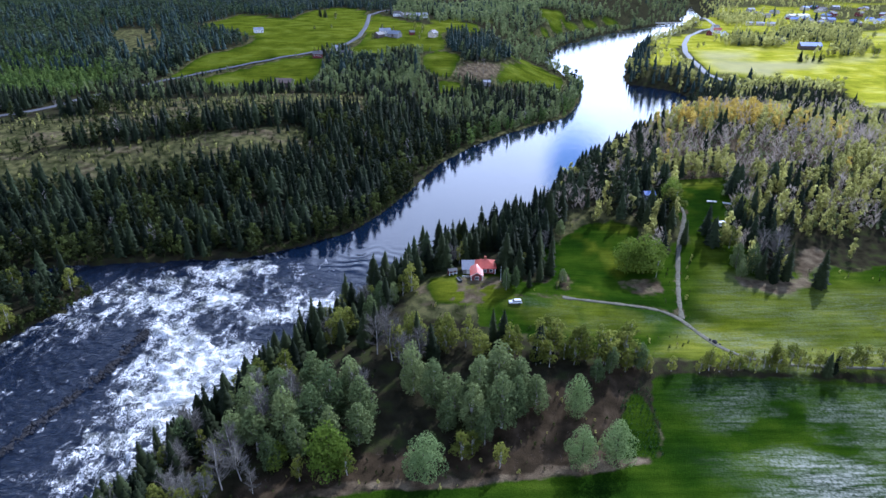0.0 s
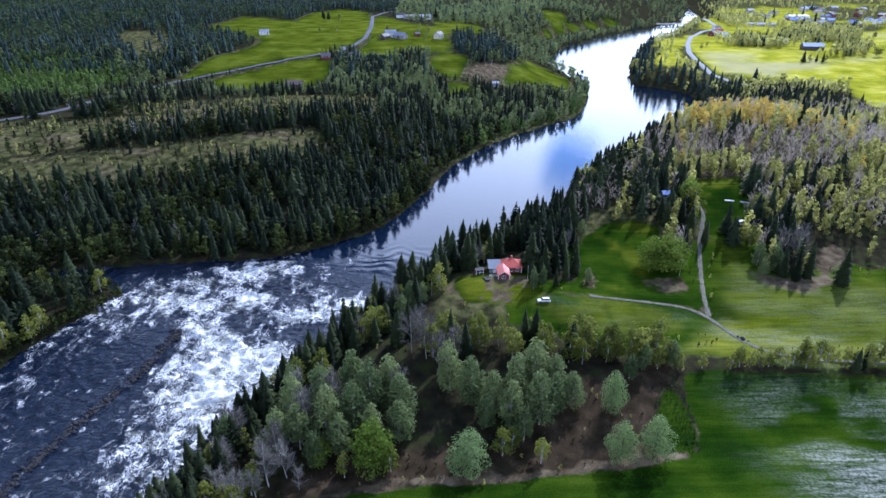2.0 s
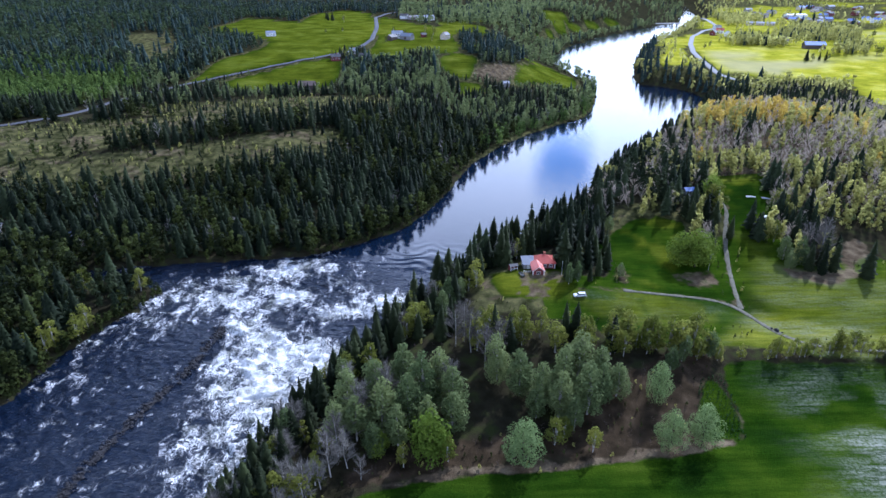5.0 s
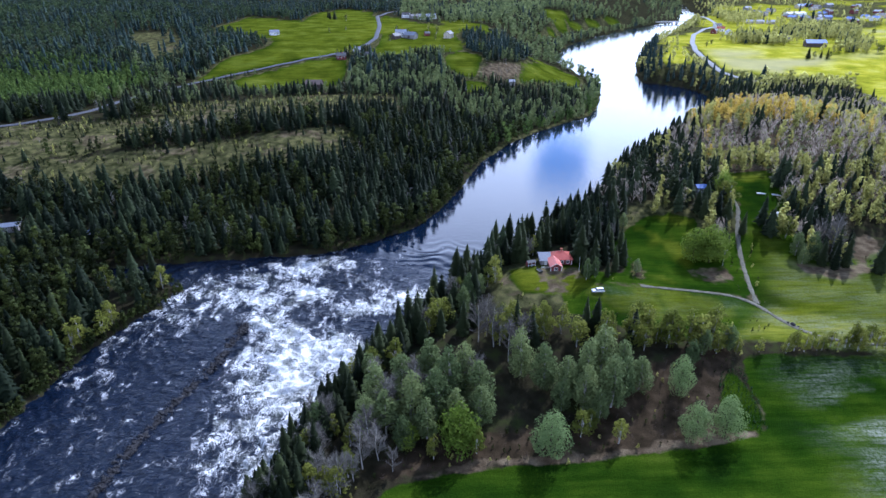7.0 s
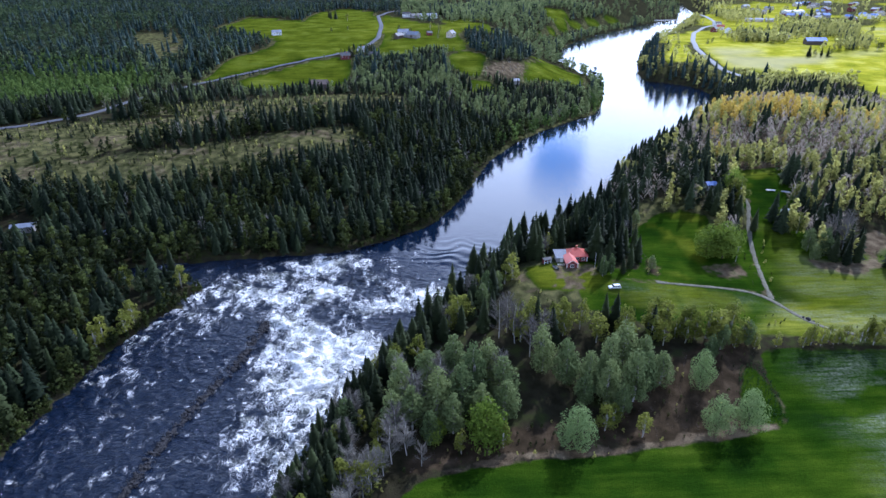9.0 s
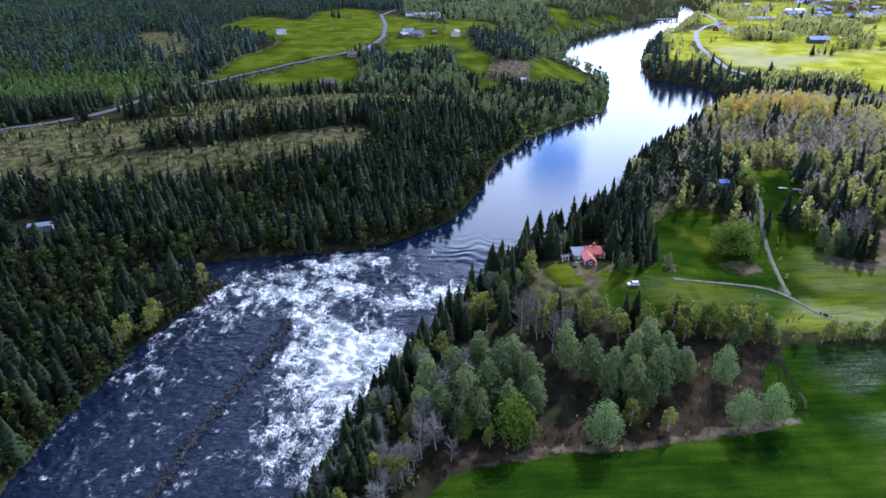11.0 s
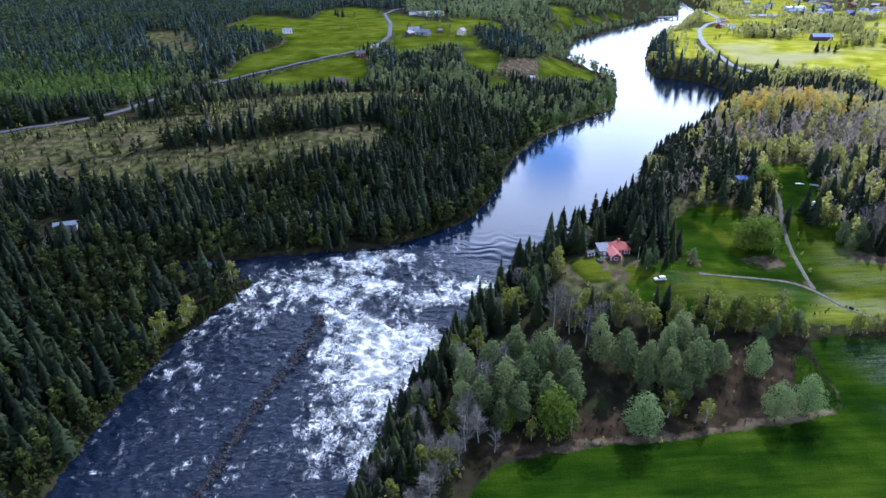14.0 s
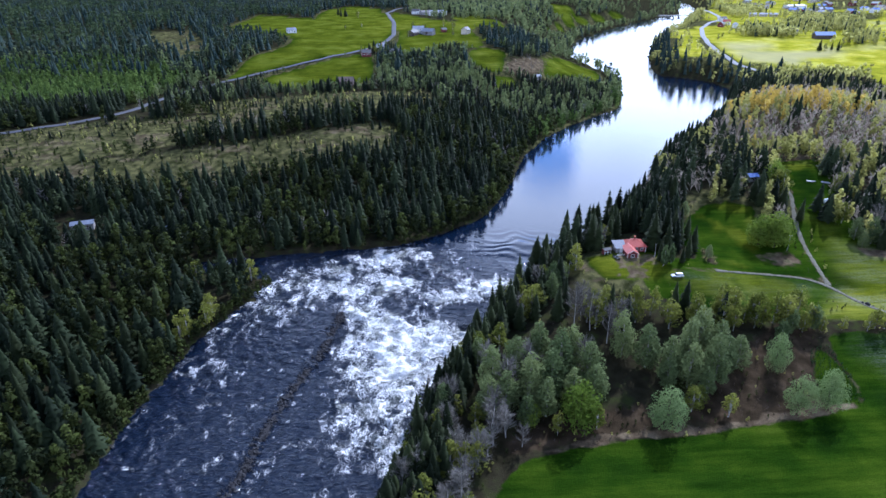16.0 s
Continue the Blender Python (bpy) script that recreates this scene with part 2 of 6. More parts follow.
def foliage(name, dark, light, glow, own=False):
    """Leaves: each tree has its own tint, each tuft its own shade, and some light shines through."""
    m, nt, n, l, shader = material(name)
    if own:
        pick = n("ShaderNodeObjectInfo").outputs["Random"]
    else:
        a = n("ShaderNodeAttribute")
        a.attribute_name = "tint"
        pick = a.outputs["Fac"]
    fine = grain(nt, 0.9, 3)
    sway = n("ShaderNodeMath")
    sway.operation = "MULTIPLY_ADD"
    sway.inputs[1].default_value, sway.inputs[2].default_value = 0.9, -0.45
    l(fine.outputs["Fac"], sway.inputs[0])
    total = n("ShaderNodeMath")
    total.operation = "ADD"
    total.use_clamp = True
    l(sway.outputs[0], total.inputs[0])
    l(pick, total.inputs[1])
    mid = tuple((p + q) / 2 for p, q in zip(dark, light))
    col = ramp(nt, [(0.0, dark), (0.55, mid), (1.0, light)])
    l(total.outputs[0], col.inputs[0])
    l(col.outputs[0], shader.inputs["Base Color"])
    shader.inputs["Roughness"].default_value = 0.8
    shader.inputs["Specular IOR Level"].default_value = 0.08
    through_leaf = n("ShaderNodeBsdfTranslucent")
    l(col.outputs[0], through_leaf.inputs["Color"])
    mix = n("ShaderNodeMixShader")
    mix.inputs[0].default_value = glow
    l(shader.outputs[0], mix.inputs[1])
    l(through_leaf.outputs[0], mix.inputs[2])
    l(mix.outputs[0], nt.nodes["Material Output"].inputs["Surface"])
    return m


def plain(name, colour, rough=0.7, metal=0.0, vary=0.25, scale=2.0, bump=0.0):
    m, nt, n, l, shader = material(name)
    where = n("ShaderNodeTexCoord").outputs["Object"]
    t = grain(nt, scale, 5, where)
    big = grain(nt, scale * 0.13, 3, where)
    dark, light = tuple(c * (1 - vary) for c in colour), tuple(min(1, c * (1 + vary)) for c in colour)
    c = ramp(nt, [(0.3, dark), (0.7, light)])
    l(t.outputs["Fac"], c.inputs[0])
    c2 = ramp(nt, [(0.3, (0.8, 0.8, 0.8)), (0.7, (1, 1, 1))])
    l(big.outputs["Fac"], c2.inputs[0])
    l(blend(nt, 1.0, c.outputs[0], c2.outputs[0], "MULTIPLY"), shader.inputs["Base Color"])
    shader.inputs["Roughness"].default_value, shader.inputs["Metallic"].default_value = rough, metal
    if rough > 0.84:
        shader.inputs["Specular IOR Level"].default_value = 0.08
    if bump:
        b = n("ShaderNodeBump")
        b.inputs["Strength"].default_value, b.inputs["Distance"].default_value = bump, 0.05
        l(t.outputs["Fac"], b.inputs["Height"])
        l(b.outputs[0], shader.inputs["Normal"])
    return m


def ground_material():
    """Forest floor, meadow, straw-coloured clearings and bare earth, by the land's cover."""
    m, nt, n, l, shader = material("ground")

    def cover(key):
        a = n("ShaderNodeAttribute")
        a.attribute_name = key
        rough = grain(nt, 0.35, 5)
        s = n("ShaderNodeMath")
        s.operation = "MULTIPLY_ADD"
        s.inputs[1].default_value, s.inputs[2].default_value = 0.9, -0.45
        l(rough.outputs["Fac"], s.inputs[0])
        t = n("ShaderNodeMath")
        t.operation = "ADD"
        l(a.outputs["Fac"], t.inputs[0])
        l(s.outputs[0], t.inputs[1])
        k = n("ShaderNodeMapRange")
        k.interpolation_type = "SMOOTHSTEP"
        k.inputs["From Min"].default_value, k.inputs["From Max"].default_value = 0.3, 0.7
        l(t.outputs[0], k.inputs["Value"])
        return k.outputs[0]

    big, mid, fine = grain(nt, 0.045, 6), grain(nt, 0.22, 5), grain(nt, 2.5, 4)
    floor_c = ramp(nt, [(0.3, (0.014, 0.013, 0.007)), (0.5, (0.026, 0.023, 0.013)), (0.72, (0.034, 0.042, 0.012))])
    l(mid.outputs["Fac"], floor_c.inputs[0])
    # Kept dark: cloud shade over the near fields is put into this green.
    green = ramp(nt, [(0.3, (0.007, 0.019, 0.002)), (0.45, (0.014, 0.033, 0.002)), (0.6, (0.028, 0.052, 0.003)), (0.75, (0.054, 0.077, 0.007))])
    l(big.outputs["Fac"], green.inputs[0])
    lush = ramp(nt, [(0.3, (0.75, 0.75, 0.75)), (0.7, (1.15, 1.15, 1.1))])
    l(fine.outputs["Fac"], lush.inputs[0])
    # Yellow grass, made brighter still to show sun on the eastern fields.
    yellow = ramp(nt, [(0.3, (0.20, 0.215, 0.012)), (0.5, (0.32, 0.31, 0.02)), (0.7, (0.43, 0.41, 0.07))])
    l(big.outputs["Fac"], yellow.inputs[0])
    sunny_yellow = n("ShaderNodeAttribute")
    sunny_yellow.attribute_name = "sunny_yellow"
    meadow = blend(nt, 1.0, blend(nt, sunny_yellow.outputs["Fac"], green.outputs[0], yellow.outputs[0]), lush.outputs[0], "MULTIPLY")
    # swathes of the last mowing
    swathe = grain(nt, 1.0, 6, None, ((0, 0, radians(-9)), (0.05, 0.42, 1.0)))
    swathe.inputs["Roughness"].default_value = 0.65
    mown = ramp(nt, [(0.35, (0.70, 0.74, 0.7)), (0.52, (1.0, 1.0, 1.0)), (0.66, (1.34, 1.22, 1.2))])
    l(swathe.outputs["Fac"], mown.inputs[0])
    meadow = blend(nt, 1.0, meadow, mown.outputs[0], "MULTIPLY")
    # worn pale sweeps left by the mower and by late snow
    sweep = grain(nt, 1.0, 8, None, ((0, 0, radians(-9)), (0.09, 0.8, 1.0)))
    sweep.inputs["Roughness"].default_value = 0.82
    blotch = grain(nt, 0.055, 5, None, ((0, 0, radians(-9)), (0.6, 1.0, 1.0)))
    pale = ramp(nt, [(0.40, (0, 0, 0)), (0.60, (0.95, 0.95, 0.95))])
    pale_b = ramp(nt, [(0.40, (0, 0, 0)), (0.56, (1, 1, 1))])
    l(sweep.outputs["Fac"], pale.inputs[0])
    l(blotch.outputs["Fac"], pale_b.inputs[0])
    tuft = ramp(nt, [(0.36, (0.25, 0.25, 0.25)), (0.58, (1, 1, 1))])
    l(grain(nt, 1.3, 5).outputs["Fac"], tuft.inputs[0])
    streaks = blend(nt, 1.0, blend(nt, 1.0, pale.outputs[0], pale_b.outputs[0], "MULTIPLY"), tuft.outputs[0], "MULTIPLY")
    worn = n("ShaderNodeAttribute")
    worn.attribute_name = "worn"
    amount = n("ShaderNodeMath")
    amount.operation = "MULTIPLY"
    l(streaks, amount.inputs[0])
    l(worn.outputs["Fac"], amount.inputs[1])
    meadow = blend(nt, amount.outputs[0], meadow, (0.27, 0.275, 0.225))
    chalk = n("ShaderNodeAttribute")
    chalk.attribute_name = "chalk"
    meadow = blend(nt, chalk.outputs["Fac"], meadow, (0.34, 0.31, 0.16))
    straw = ramp(nt, [(0.36, (0.026, 0.028, 0.010)), (0.5, (0.060, 0.060, 0.024)), (0.62, (0.103, 0.095, 0.037))])
    l(mid.outputs["Fac"], straw.inputs[0])
    straw_c = blend(nt, 1.0, straw.outputs[0], lush.outputs[0], "MULTIPLY")
    earth = ramp(nt, [(0.3, (0.018, 0.014, 0.008)), (0.55, (0.040, 0.029, 0.017)), (0.8, (0.085, 0.062, 0.038))])
    l(mid.outputs["Fac"], earth.inputs[0])
    c = blend(nt, cover("straw"), floor_c.outputs[0], straw_c)
    c = blend(nt, cover("earth"), c, earth.outputs[0])
    dry = ramp(nt, [(0.3, (0.05, 0.036, 0.022)), (0.5, (0.095, 0.072, 0.045)), (0.7, (0.17, 0.135, 0.085))])
    l(mid.outputs["Fac"], dry.inputs[0])
    c = blend(nt, cover("meadow"), c, meadow)
    c = blend(nt, cover("dry"), c, blend(nt, 1.0, dry.outputs[0], lush.outputs[0], "MULTIPLY"))
    l(c, shader.inputs["Base Color"])
    shader.inputs["Roughness"].default_value = 1.0
    shader.inputs["Specular IOR Level"].default_value = 0.0
    b = n("ShaderNodeBump")
    b.inputs["Strength"].default_value, b.inputs["Distance"].default_value = 0.6, 0.4
    l(fine.outputs["Fac"], b.inputs["Height"])
    l(b.outputs[0], shader.inputs["Normal"])
    return m


def water_material():
    """Dark peaty water under a gloss, with broken white foam where it is torn up."""
    m, nt, n, l, shader = material("water")
    shader.inputs["Roughness"].default_value = 0.07
    shader.inputs["IOR"].default_value = 1.27
    rough = n("ShaderNodeAttribute")
    rough.attribute_name = "rough"
    foam = n("ShaderNodeAttribute")
    foam.attribute_name = "foam"

    def sum_of(kind, a, b):
        k = n("ShaderNodeMath")
        k.operation = kind
        for socket, v in ((k.inputs[0], a), (k.inputs[1], b)):
            if isinstance(v, (int, float)):
                socket.default_value = v
            else:
                l(v, socket)
        return k.outputs[0]

    def rise(v, lo, hi, to_lo=0.0, to_hi=1.0):
        k = n("ShaderNodeMapRange")
        k.interpolation_type = "SMOOTHSTEP"
        for key, w in (("From Min", lo), ("From Max", hi), ("To Min", to_lo), ("To Max", to_hi), ("Value", v)):
            if isinstance(w, (int, float)):
                k.inputs[key].default_value = w
            else:
                l(w, k.inputs[key])
        return k.outputs[0]

    stream = ((0, 0, radians(-21)), (1.0, 0.42, 1.0))
    small = grain(nt, 0.42, 6, None, ((0, 0, radians(-21)), (0.8, 1.3, 1.0)))
    small.inputs["Roughness"].default_value = 0.6
    slow = grain(nt, 0.16, 6, None, ((0, 0, radians(-30)), (1.0, 0.5, 1.0)))
    b = n("ShaderNodeBump")
    b.inputs["Distance"].default_value = 2.6
    l(rise(rough.outputs["Fac"], 0.0, 0.8, 0.025, 0.9), b.inputs["Strength"])
    l(small.outputs["Fac"], b.inputs["Height"])
    # catspaws: faint patches where the wind ruffles the calm reach
    gust = grain(nt, 0.03, 4, None, ((0, 0, radians(-35)), (1.0, 0.35, 1.0)))
    b2 = n("ShaderNodeBump")
    b2.inputs["Distance"].default_value = 1.0
    l(rise(gust.outputs["Fac"], 0.45, 0.68, 0.02, 0.085), b2.inputs["Strength"])
    l(slow.outputs["Fac"], b2.inputs["Height"])
    l(b.outputs[0], b2.inputs["Normal"])
    l(b2.outputs[0], shader.inputs["Normal"])
    # foam: solid where the water falls, then torn into a web of threads that thins out downstream
    where = n("ShaderNodeNewGeometry").outputs["Position"]
    bend = grain(nt, 0.22, 4, where)
    off = n("ShaderNodeVectorMath")
    off.operation = "MULTIPLY_ADD"
    off.inputs[1].default_value, off.inputs[2].default_value = (7.0, 7.0, 0.0), (-3.5, -3.5, 0.0)
    l(bend.outputs["Color"], off.inputs[0])
    bent = n("ShaderNodeVectorMath")
    bent.operation = "ADD"
    l(where, bent.inputs[0])
    l(off.outputs[0], bent.inputs[1])
    turned = n("ShaderNodeMapping")
    turned.inputs["Rotation"].default_value, turned.inputs["Scale"].default_value = stream
    l(bent.outputs[0], turned.inputs[0])

    def web(scale):
        v = n("ShaderNodeTexVoronoi")
        v.voronoi_dimensions, v.feature = "2D", "DISTANCE_TO_EDGE"
        v.inputs["Scale"].default_value = scale
        l(turned.outputs[0], v.inputs["Vector"])
        return v.outputs["Distance"]

    patchy = grain(nt, 0.3, 5, turned.outputs[0])
    crumb = grain(nt, 1.9, 6, turned.outputs[0])
    crumb.inputs["Roughness"].default_value = 0.65
    body = sum_of("ADD", foam.outputs["Fac"], sum_of("MULTIPLY", sum_of("MULTIPLY", sum_of("SUBTRACT", patchy.outputs["Fac"], 0.5), 1.5), rise(foam.outputs["Fac"], 0.0, 0.1)))
    solid = rise(body, 0.72, 1.30, 0.0, 0.95)
    gate = rise(body, 0.12, 0.62)
    wide = sum_of("ADD", sum_of("MULTIPLY", rise(body, 0.1, 1.2), 0.24), 0.03)
    def crest(scale):
        t = grain(nt, scale, 3, turned.outputs[0])
        t.inputs["Distortion"].default_value = 0.6
        away_from = sum_of("ABSOLUTE", sum_of("SUBTRACT", t.outputs["Fac"], 0.5), 0.0)
        return rise(away_from, sum_of("ADD", sum_of("MULTIPLY", wide, 0.36), 0.008), 0.0)

    threads = sum_of("MAXIMUM", crest(0.55), sum_of("MAXIMUM", sum_of("MULTIPLY", crest(1.25), 0.9), sum_of("MULTIPLY", rise(web(0.55), wide, 0.0), 0.55)))
    torn = sum_of("MULTIPLY", sum_of("MULTIPLY", gate, threads), rise(crumb.outputs["Fac"], 0.38, 0.54, 0.08, 1.0))
    white_k = sum_of("MAXIMUM", sum_of("MULTIPLY", solid, rise(crumb.outputs["Fac"], 0.34, 0.52, 0.35, 1.0)), torn)
    white = n("ShaderNodeBsdfPrincipled")
    tone = ramp(nt, [(0.3, (0.42, 0.42, 0.37)), (0.60, (0.86, 0.86, 0.85))])
    l(patchy.outputs["Fac"], tone.inputs[0])
    l(tone.outputs[0], white.inputs["Base Color"])
    white.inputs["Roughness"].default_value = 0.8
    froth = n("ShaderNodeBump")
    froth.inputs["Strength"].default_value, froth.inputs["Distance"].default_value = 0.6, 0.8
    l(crumb.outputs["Fac"], froth.inputs["Height"])
    l(froth.outputs[0], white.inputs["Normal"])
    # water full of air round the foam
    airy = rise(foam.outputs["Fac"], 0.25, 1.1)
    l(blend(nt, airy, (0.003, 0.007, 0.017), (0.11, 0.118, 0.10)), shader.inputs["Base Color"])
    mix = n("ShaderNodeMixShader")
    l(white_k, mix.inputs[0])
    l(shader.outputs[0], mix.inputs[1])
    l(white.outputs[0], mix.inputs[2])
    l(mix.outputs[0], nt.nodes["Material Output"].inputs["Surface"])
    return m


SPRUCE = foliage("spruce_needles", (0.007, 0.012, 0.006), (0.037, 0.051, 0.02), 0.18)
# Far needles, bluer and paler: distance haze is put into their colour.
SPRUCE_FAR = foliage("hazy_spruce_needles", (0.012, 0.026, 0.024), (0.048, 0.070, 0.052), 0.18)
SPRUCE_OWN = foliage("spruce_needles_near", (0.006, 0.01, 0.004), (0.032, 0.042, 0.014), 0.18, True)
# Paled far beyond leaf green to stand in for haze and sun from behind.
BIRCH = foliage("hazy_birch_leaves", (0.27, 0.27, 0.08), (0.55, 0.53, 0.165), 0.74)
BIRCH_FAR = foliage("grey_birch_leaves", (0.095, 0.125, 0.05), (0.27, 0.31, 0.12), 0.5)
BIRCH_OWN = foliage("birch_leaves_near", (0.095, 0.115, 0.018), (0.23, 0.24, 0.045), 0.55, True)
ASPEN_OWN = foliage("aspen_leaves_near", (0.07, 0.1, 0.036), (0.18, 0.215, 0.078), 0.36, True)
WILLOW_OWN = foliage("willow_leaves", (0.105, 0.155, 0.055), (0.18, 0.24, 0.085), 0.33, True)
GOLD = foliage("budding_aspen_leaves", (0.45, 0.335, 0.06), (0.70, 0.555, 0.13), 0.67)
# Birch leaves darkened: cloud shade over the west bank is put in this colour.
SHADE_LEAF = foliage("shade_dark_leaves", (0.01, 0.015, 0.005), (0.084, 0.104, 0.022), 0.36)
# Far copy of the pine needles, tinted blue and lightened as haze would.
PINE_FAR = foliage("hazy_pine_needles", (0.018, 0.030, 0.020), (0.066, 0.082, 0.044), 0.25)
PINE = foliage("pine_needles", (0.01, 0.017, 0.008), (0.054, 0.068, 0.026), 0.25)
# Far alder leaves, with the haze of the distance mixed into the colour.
ALDER_FAR = foliage("hazy_alder_leaves", (0.026, 0.045, 0.022), (0.095, 0.125, 0.050), 0.36)
YOUNG = foliage("young_birch_leaves", (0.05, 0.085, 0.02), (0.19, 0.26, 0.058), 0.45)
BRUSH = foliage("dead_brush", (0.05, 0.035, 0.028), (0.13, 0.10, 0.08), 0.0)
WEED = foliage("nettle_leaves", (0.018, 0.042, 0.012), (0.045, 0.085, 0.024), 0.3)
# Pale brush colour for the growth added to brighten dark gaps on the hill.
GAP_BRUSH = foliage("pale_gap_brush", (0.14, 0.115, 0.07), (0.30, 0.25, 0.16), 0.3)
LIME_OWN = foliage("broadleaf", (0.08, 0.125, 0.014), (0.185, 0.24, 0.03), 0.44, True)
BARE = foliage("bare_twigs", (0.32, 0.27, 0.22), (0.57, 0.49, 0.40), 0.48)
# Darker copy of the bare twigs: shade over the west bank is in its colour.
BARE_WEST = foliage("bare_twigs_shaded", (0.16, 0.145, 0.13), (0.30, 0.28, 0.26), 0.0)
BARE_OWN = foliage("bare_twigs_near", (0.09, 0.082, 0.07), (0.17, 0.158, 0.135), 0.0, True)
BARK = plain("spruce_bark", (0.075, 0.055, 0.042), 0.95, 0, 0.4, 6, 0.5)
PALE_BARK = plain("birch_bark", (0.38, 0.36, 0.33), 0.8, 0, 0.4, 4, 0.3)
GROUND, WATER = ground_material(), water_material()

# ---- what covers the land ----
FRONT_FIELD = [(280, 152), (139, 150), (103, 152), (77, 154), (66, 153), (63, 147), (62, 140), (62, 130), (60, 123), (53, 121), (42, 119), (26, 117), (11, 114.5), (-1, 113.5), (-18, 113), (-35, 110), (-47, 107), (-56, 100), (-60, 90), (-62, 40), (300, 40)]
RIGHT_MEADOW = [(98, 172), (90, 187), (101, 215), (112, 243), (121, 232), (120, 212), (136, 205), (158, 212), (190, 208), (280, 215), (300, 165), (143, 160)]
TRACK_MEADOW = [(20, 188), (27, 198), (84, 190), (84, 180), (74, 172), (38, 174)]
LAWN = [(-6, 210), (-3, 190), (18, 187), (26, 196), (24, 208)]
MID_MEADOW = [(48, 203), (50, 225), (54, 244), (64, 256), (80, 260), (90, 252), (86, 240), (86, 225), (88, 200), (70, 196)]
GREEN_GAP = [(112, 246), (117, 275), (125, 300), (142, 298), (138, 270), (124, 250)]
BIG_FIELD = [(-241, 553), (-240, 579), (-236, 622), (-211, 706), (-222, 761), (-263, 797), (-316, 837), (-316, 1027), (-217, 944), (-225, 1093), (-186, 1188), (-130, 1135), (-98, 860), (-96, 758), (-113, 683), (-136, 642), (-169, 613), (-205, 583)]
LOWER_FIELD = [(-213, 553), (-192, 574), (-156, 605), (-132, 622), (-114, 613), (-112, 550), (-118, 530), (-153, 541), (-164, 521), (-195, 525)]
FARM_FIELD = [(-76, 619), (-94, 657), (-89, 742), (-90, 837), (-102, 1035), (-40, 902), (7, 841), (2, 779), (4, 666), (-26, 655), (-48, 629)]
RIVER_FIELD = [(-18, 627), (4, 656), (21, 627), (14, 589), (7, 561), (-8, 569), (-16, 592)]
CAPE_FIELD = [(86, 755), (111, 794), (125, 748), (139, 690), (121, 608), (102, 618), (55, 573), (54, 587), (65, 635), (99, 695), (84, 712)]
UPPER_FIELD = [(-8, 885), (39, 898), (63, 874), (43, 816), (-1, 813)]
EAST_FIELD = [(305, 783), (367, 869), (384, 802), (437, 753), (448, 713), (513, 753), (542, 725), (456, 600), (401, 602), (380, 626), (354, 620), (303, 650), (290, 650), (292, 694)]
EAST_BANK_FIELD = [(246, 740), (285, 812), (333, 883), (292, 764), (269, 694), (254, 684), (240, 684), (240, 705)]
FAR_FIELDS = [[(394, 597), (469, 618), (480, 560), (393, 498), (351, 500)], [(655, 985), (748, 1017), (608, 819), (572, 844)], [(639, 1237), (670, 1211), (615, 1128), (588, 1155)]]
WEST_FIELDS = [[(134, 969), (199, 1089), (327, 1222), (372, 1253), (345, 1205), (290, 1155), (199, 1057), (160, 992)], [(182, 1168), (232, 1178), (208, 1101), (177, 1093)], [(-1, 553), (15, 553), (25, 543), (13, 530), (-1, 524)]]
CLEARINGS = [[(-340, 388), (-253, 407), (-210, 427), (-102, 441), (-95, 415), (-150, 395), (-205, 370), (-240, 340), (-330, 325)],
             [(-330, 332), (-240, 337), (-190, 350), (-140, 372), (-90, 392), (-78, 362), (-110, 337), (-160, 314), (-230, 297), (-320, 302)],
             [(-262, 452), (-150, 486), (-106, 492), (-61, 490), (-50, 458), (-85, 437), (-150, 432), (-235, 428)],
             [(-404, 791), (-359, 808), (-315, 729), (-279, 617), (-298, 604), (-343, 671)]]
EAST_BELTS = [[(368, 808), (422, 792), (476, 863), (434, 928)], [(450, 728), (495, 729), (551, 799), (506, 811)], [(466, 866), (506, 852), (557, 834), (623, 929), (523, 970)]]
SPRUCE_STAND = [(0, 782), (60, 860), (80, 760), (76, 652), (28, 602), (-8, 679)]
FELLED = [(16, 594), (48, 627), (70, 635), (56, 582), (29, 556), (11, 565)]
SCRUB = [(-52, 112), (-30, 114), (28, 119), (46, 122), (50, 138), (62, 153), (60, 160), (40, 152), (20, 140), (0, 128), (-30, 122)]
BARE_SLOPE = [(155, 237), (168, 240), (166, 230), (151, 218), (146, 205), (129, 200), (118, 208), (117, 216), (129, 211), (144, 213)]
BARE_BANK = [(40, 203), (48, 201), (60, 213), (52, 222), (46, 214)]
WEEDS = [(47, 124), (59, 123), (62, 135), (62, 148), (56, 146), (50, 136)]
VERGE = [(68, 164), (92, 182), (110, 176), (160, 163), (280, 168), (280, 152), (100, 154)]
TRACK = [(16, 192), (27, 195), (45, 195), (66, 192.5), (80, 190), (86, 184), (88, 176), (95, 163), (108, 158), (141, 156), (200, 158), (300, 160)]
TRACK_NORTH = [(86, 184), (89, 196), (95, 213), (103, 236), (110, 252), (116, 264), (114, 274)]
WEST_ROAD = [(-420, 330), (-352, 372), (-316, 394), (-301, 405), (-287, 416), (-280, 441), (-274, 487), (-264, 513), (-249, 534), (-235, 550), (-203, 578), (-168, 606), (-135, 636), (-112, 675), (-96, 753), (-98, 860), (-113, 1034), (-97, 1112), (40, 1250)]
EAST_ROAD = [(330, 560), (290, 610), (281, 645), (285, 675), (288, 708), (297, 755), (321, 824), (367, 930), (416, 1009), (451, 1046), (480, 1110), (505, 1200), (520, 1290)]
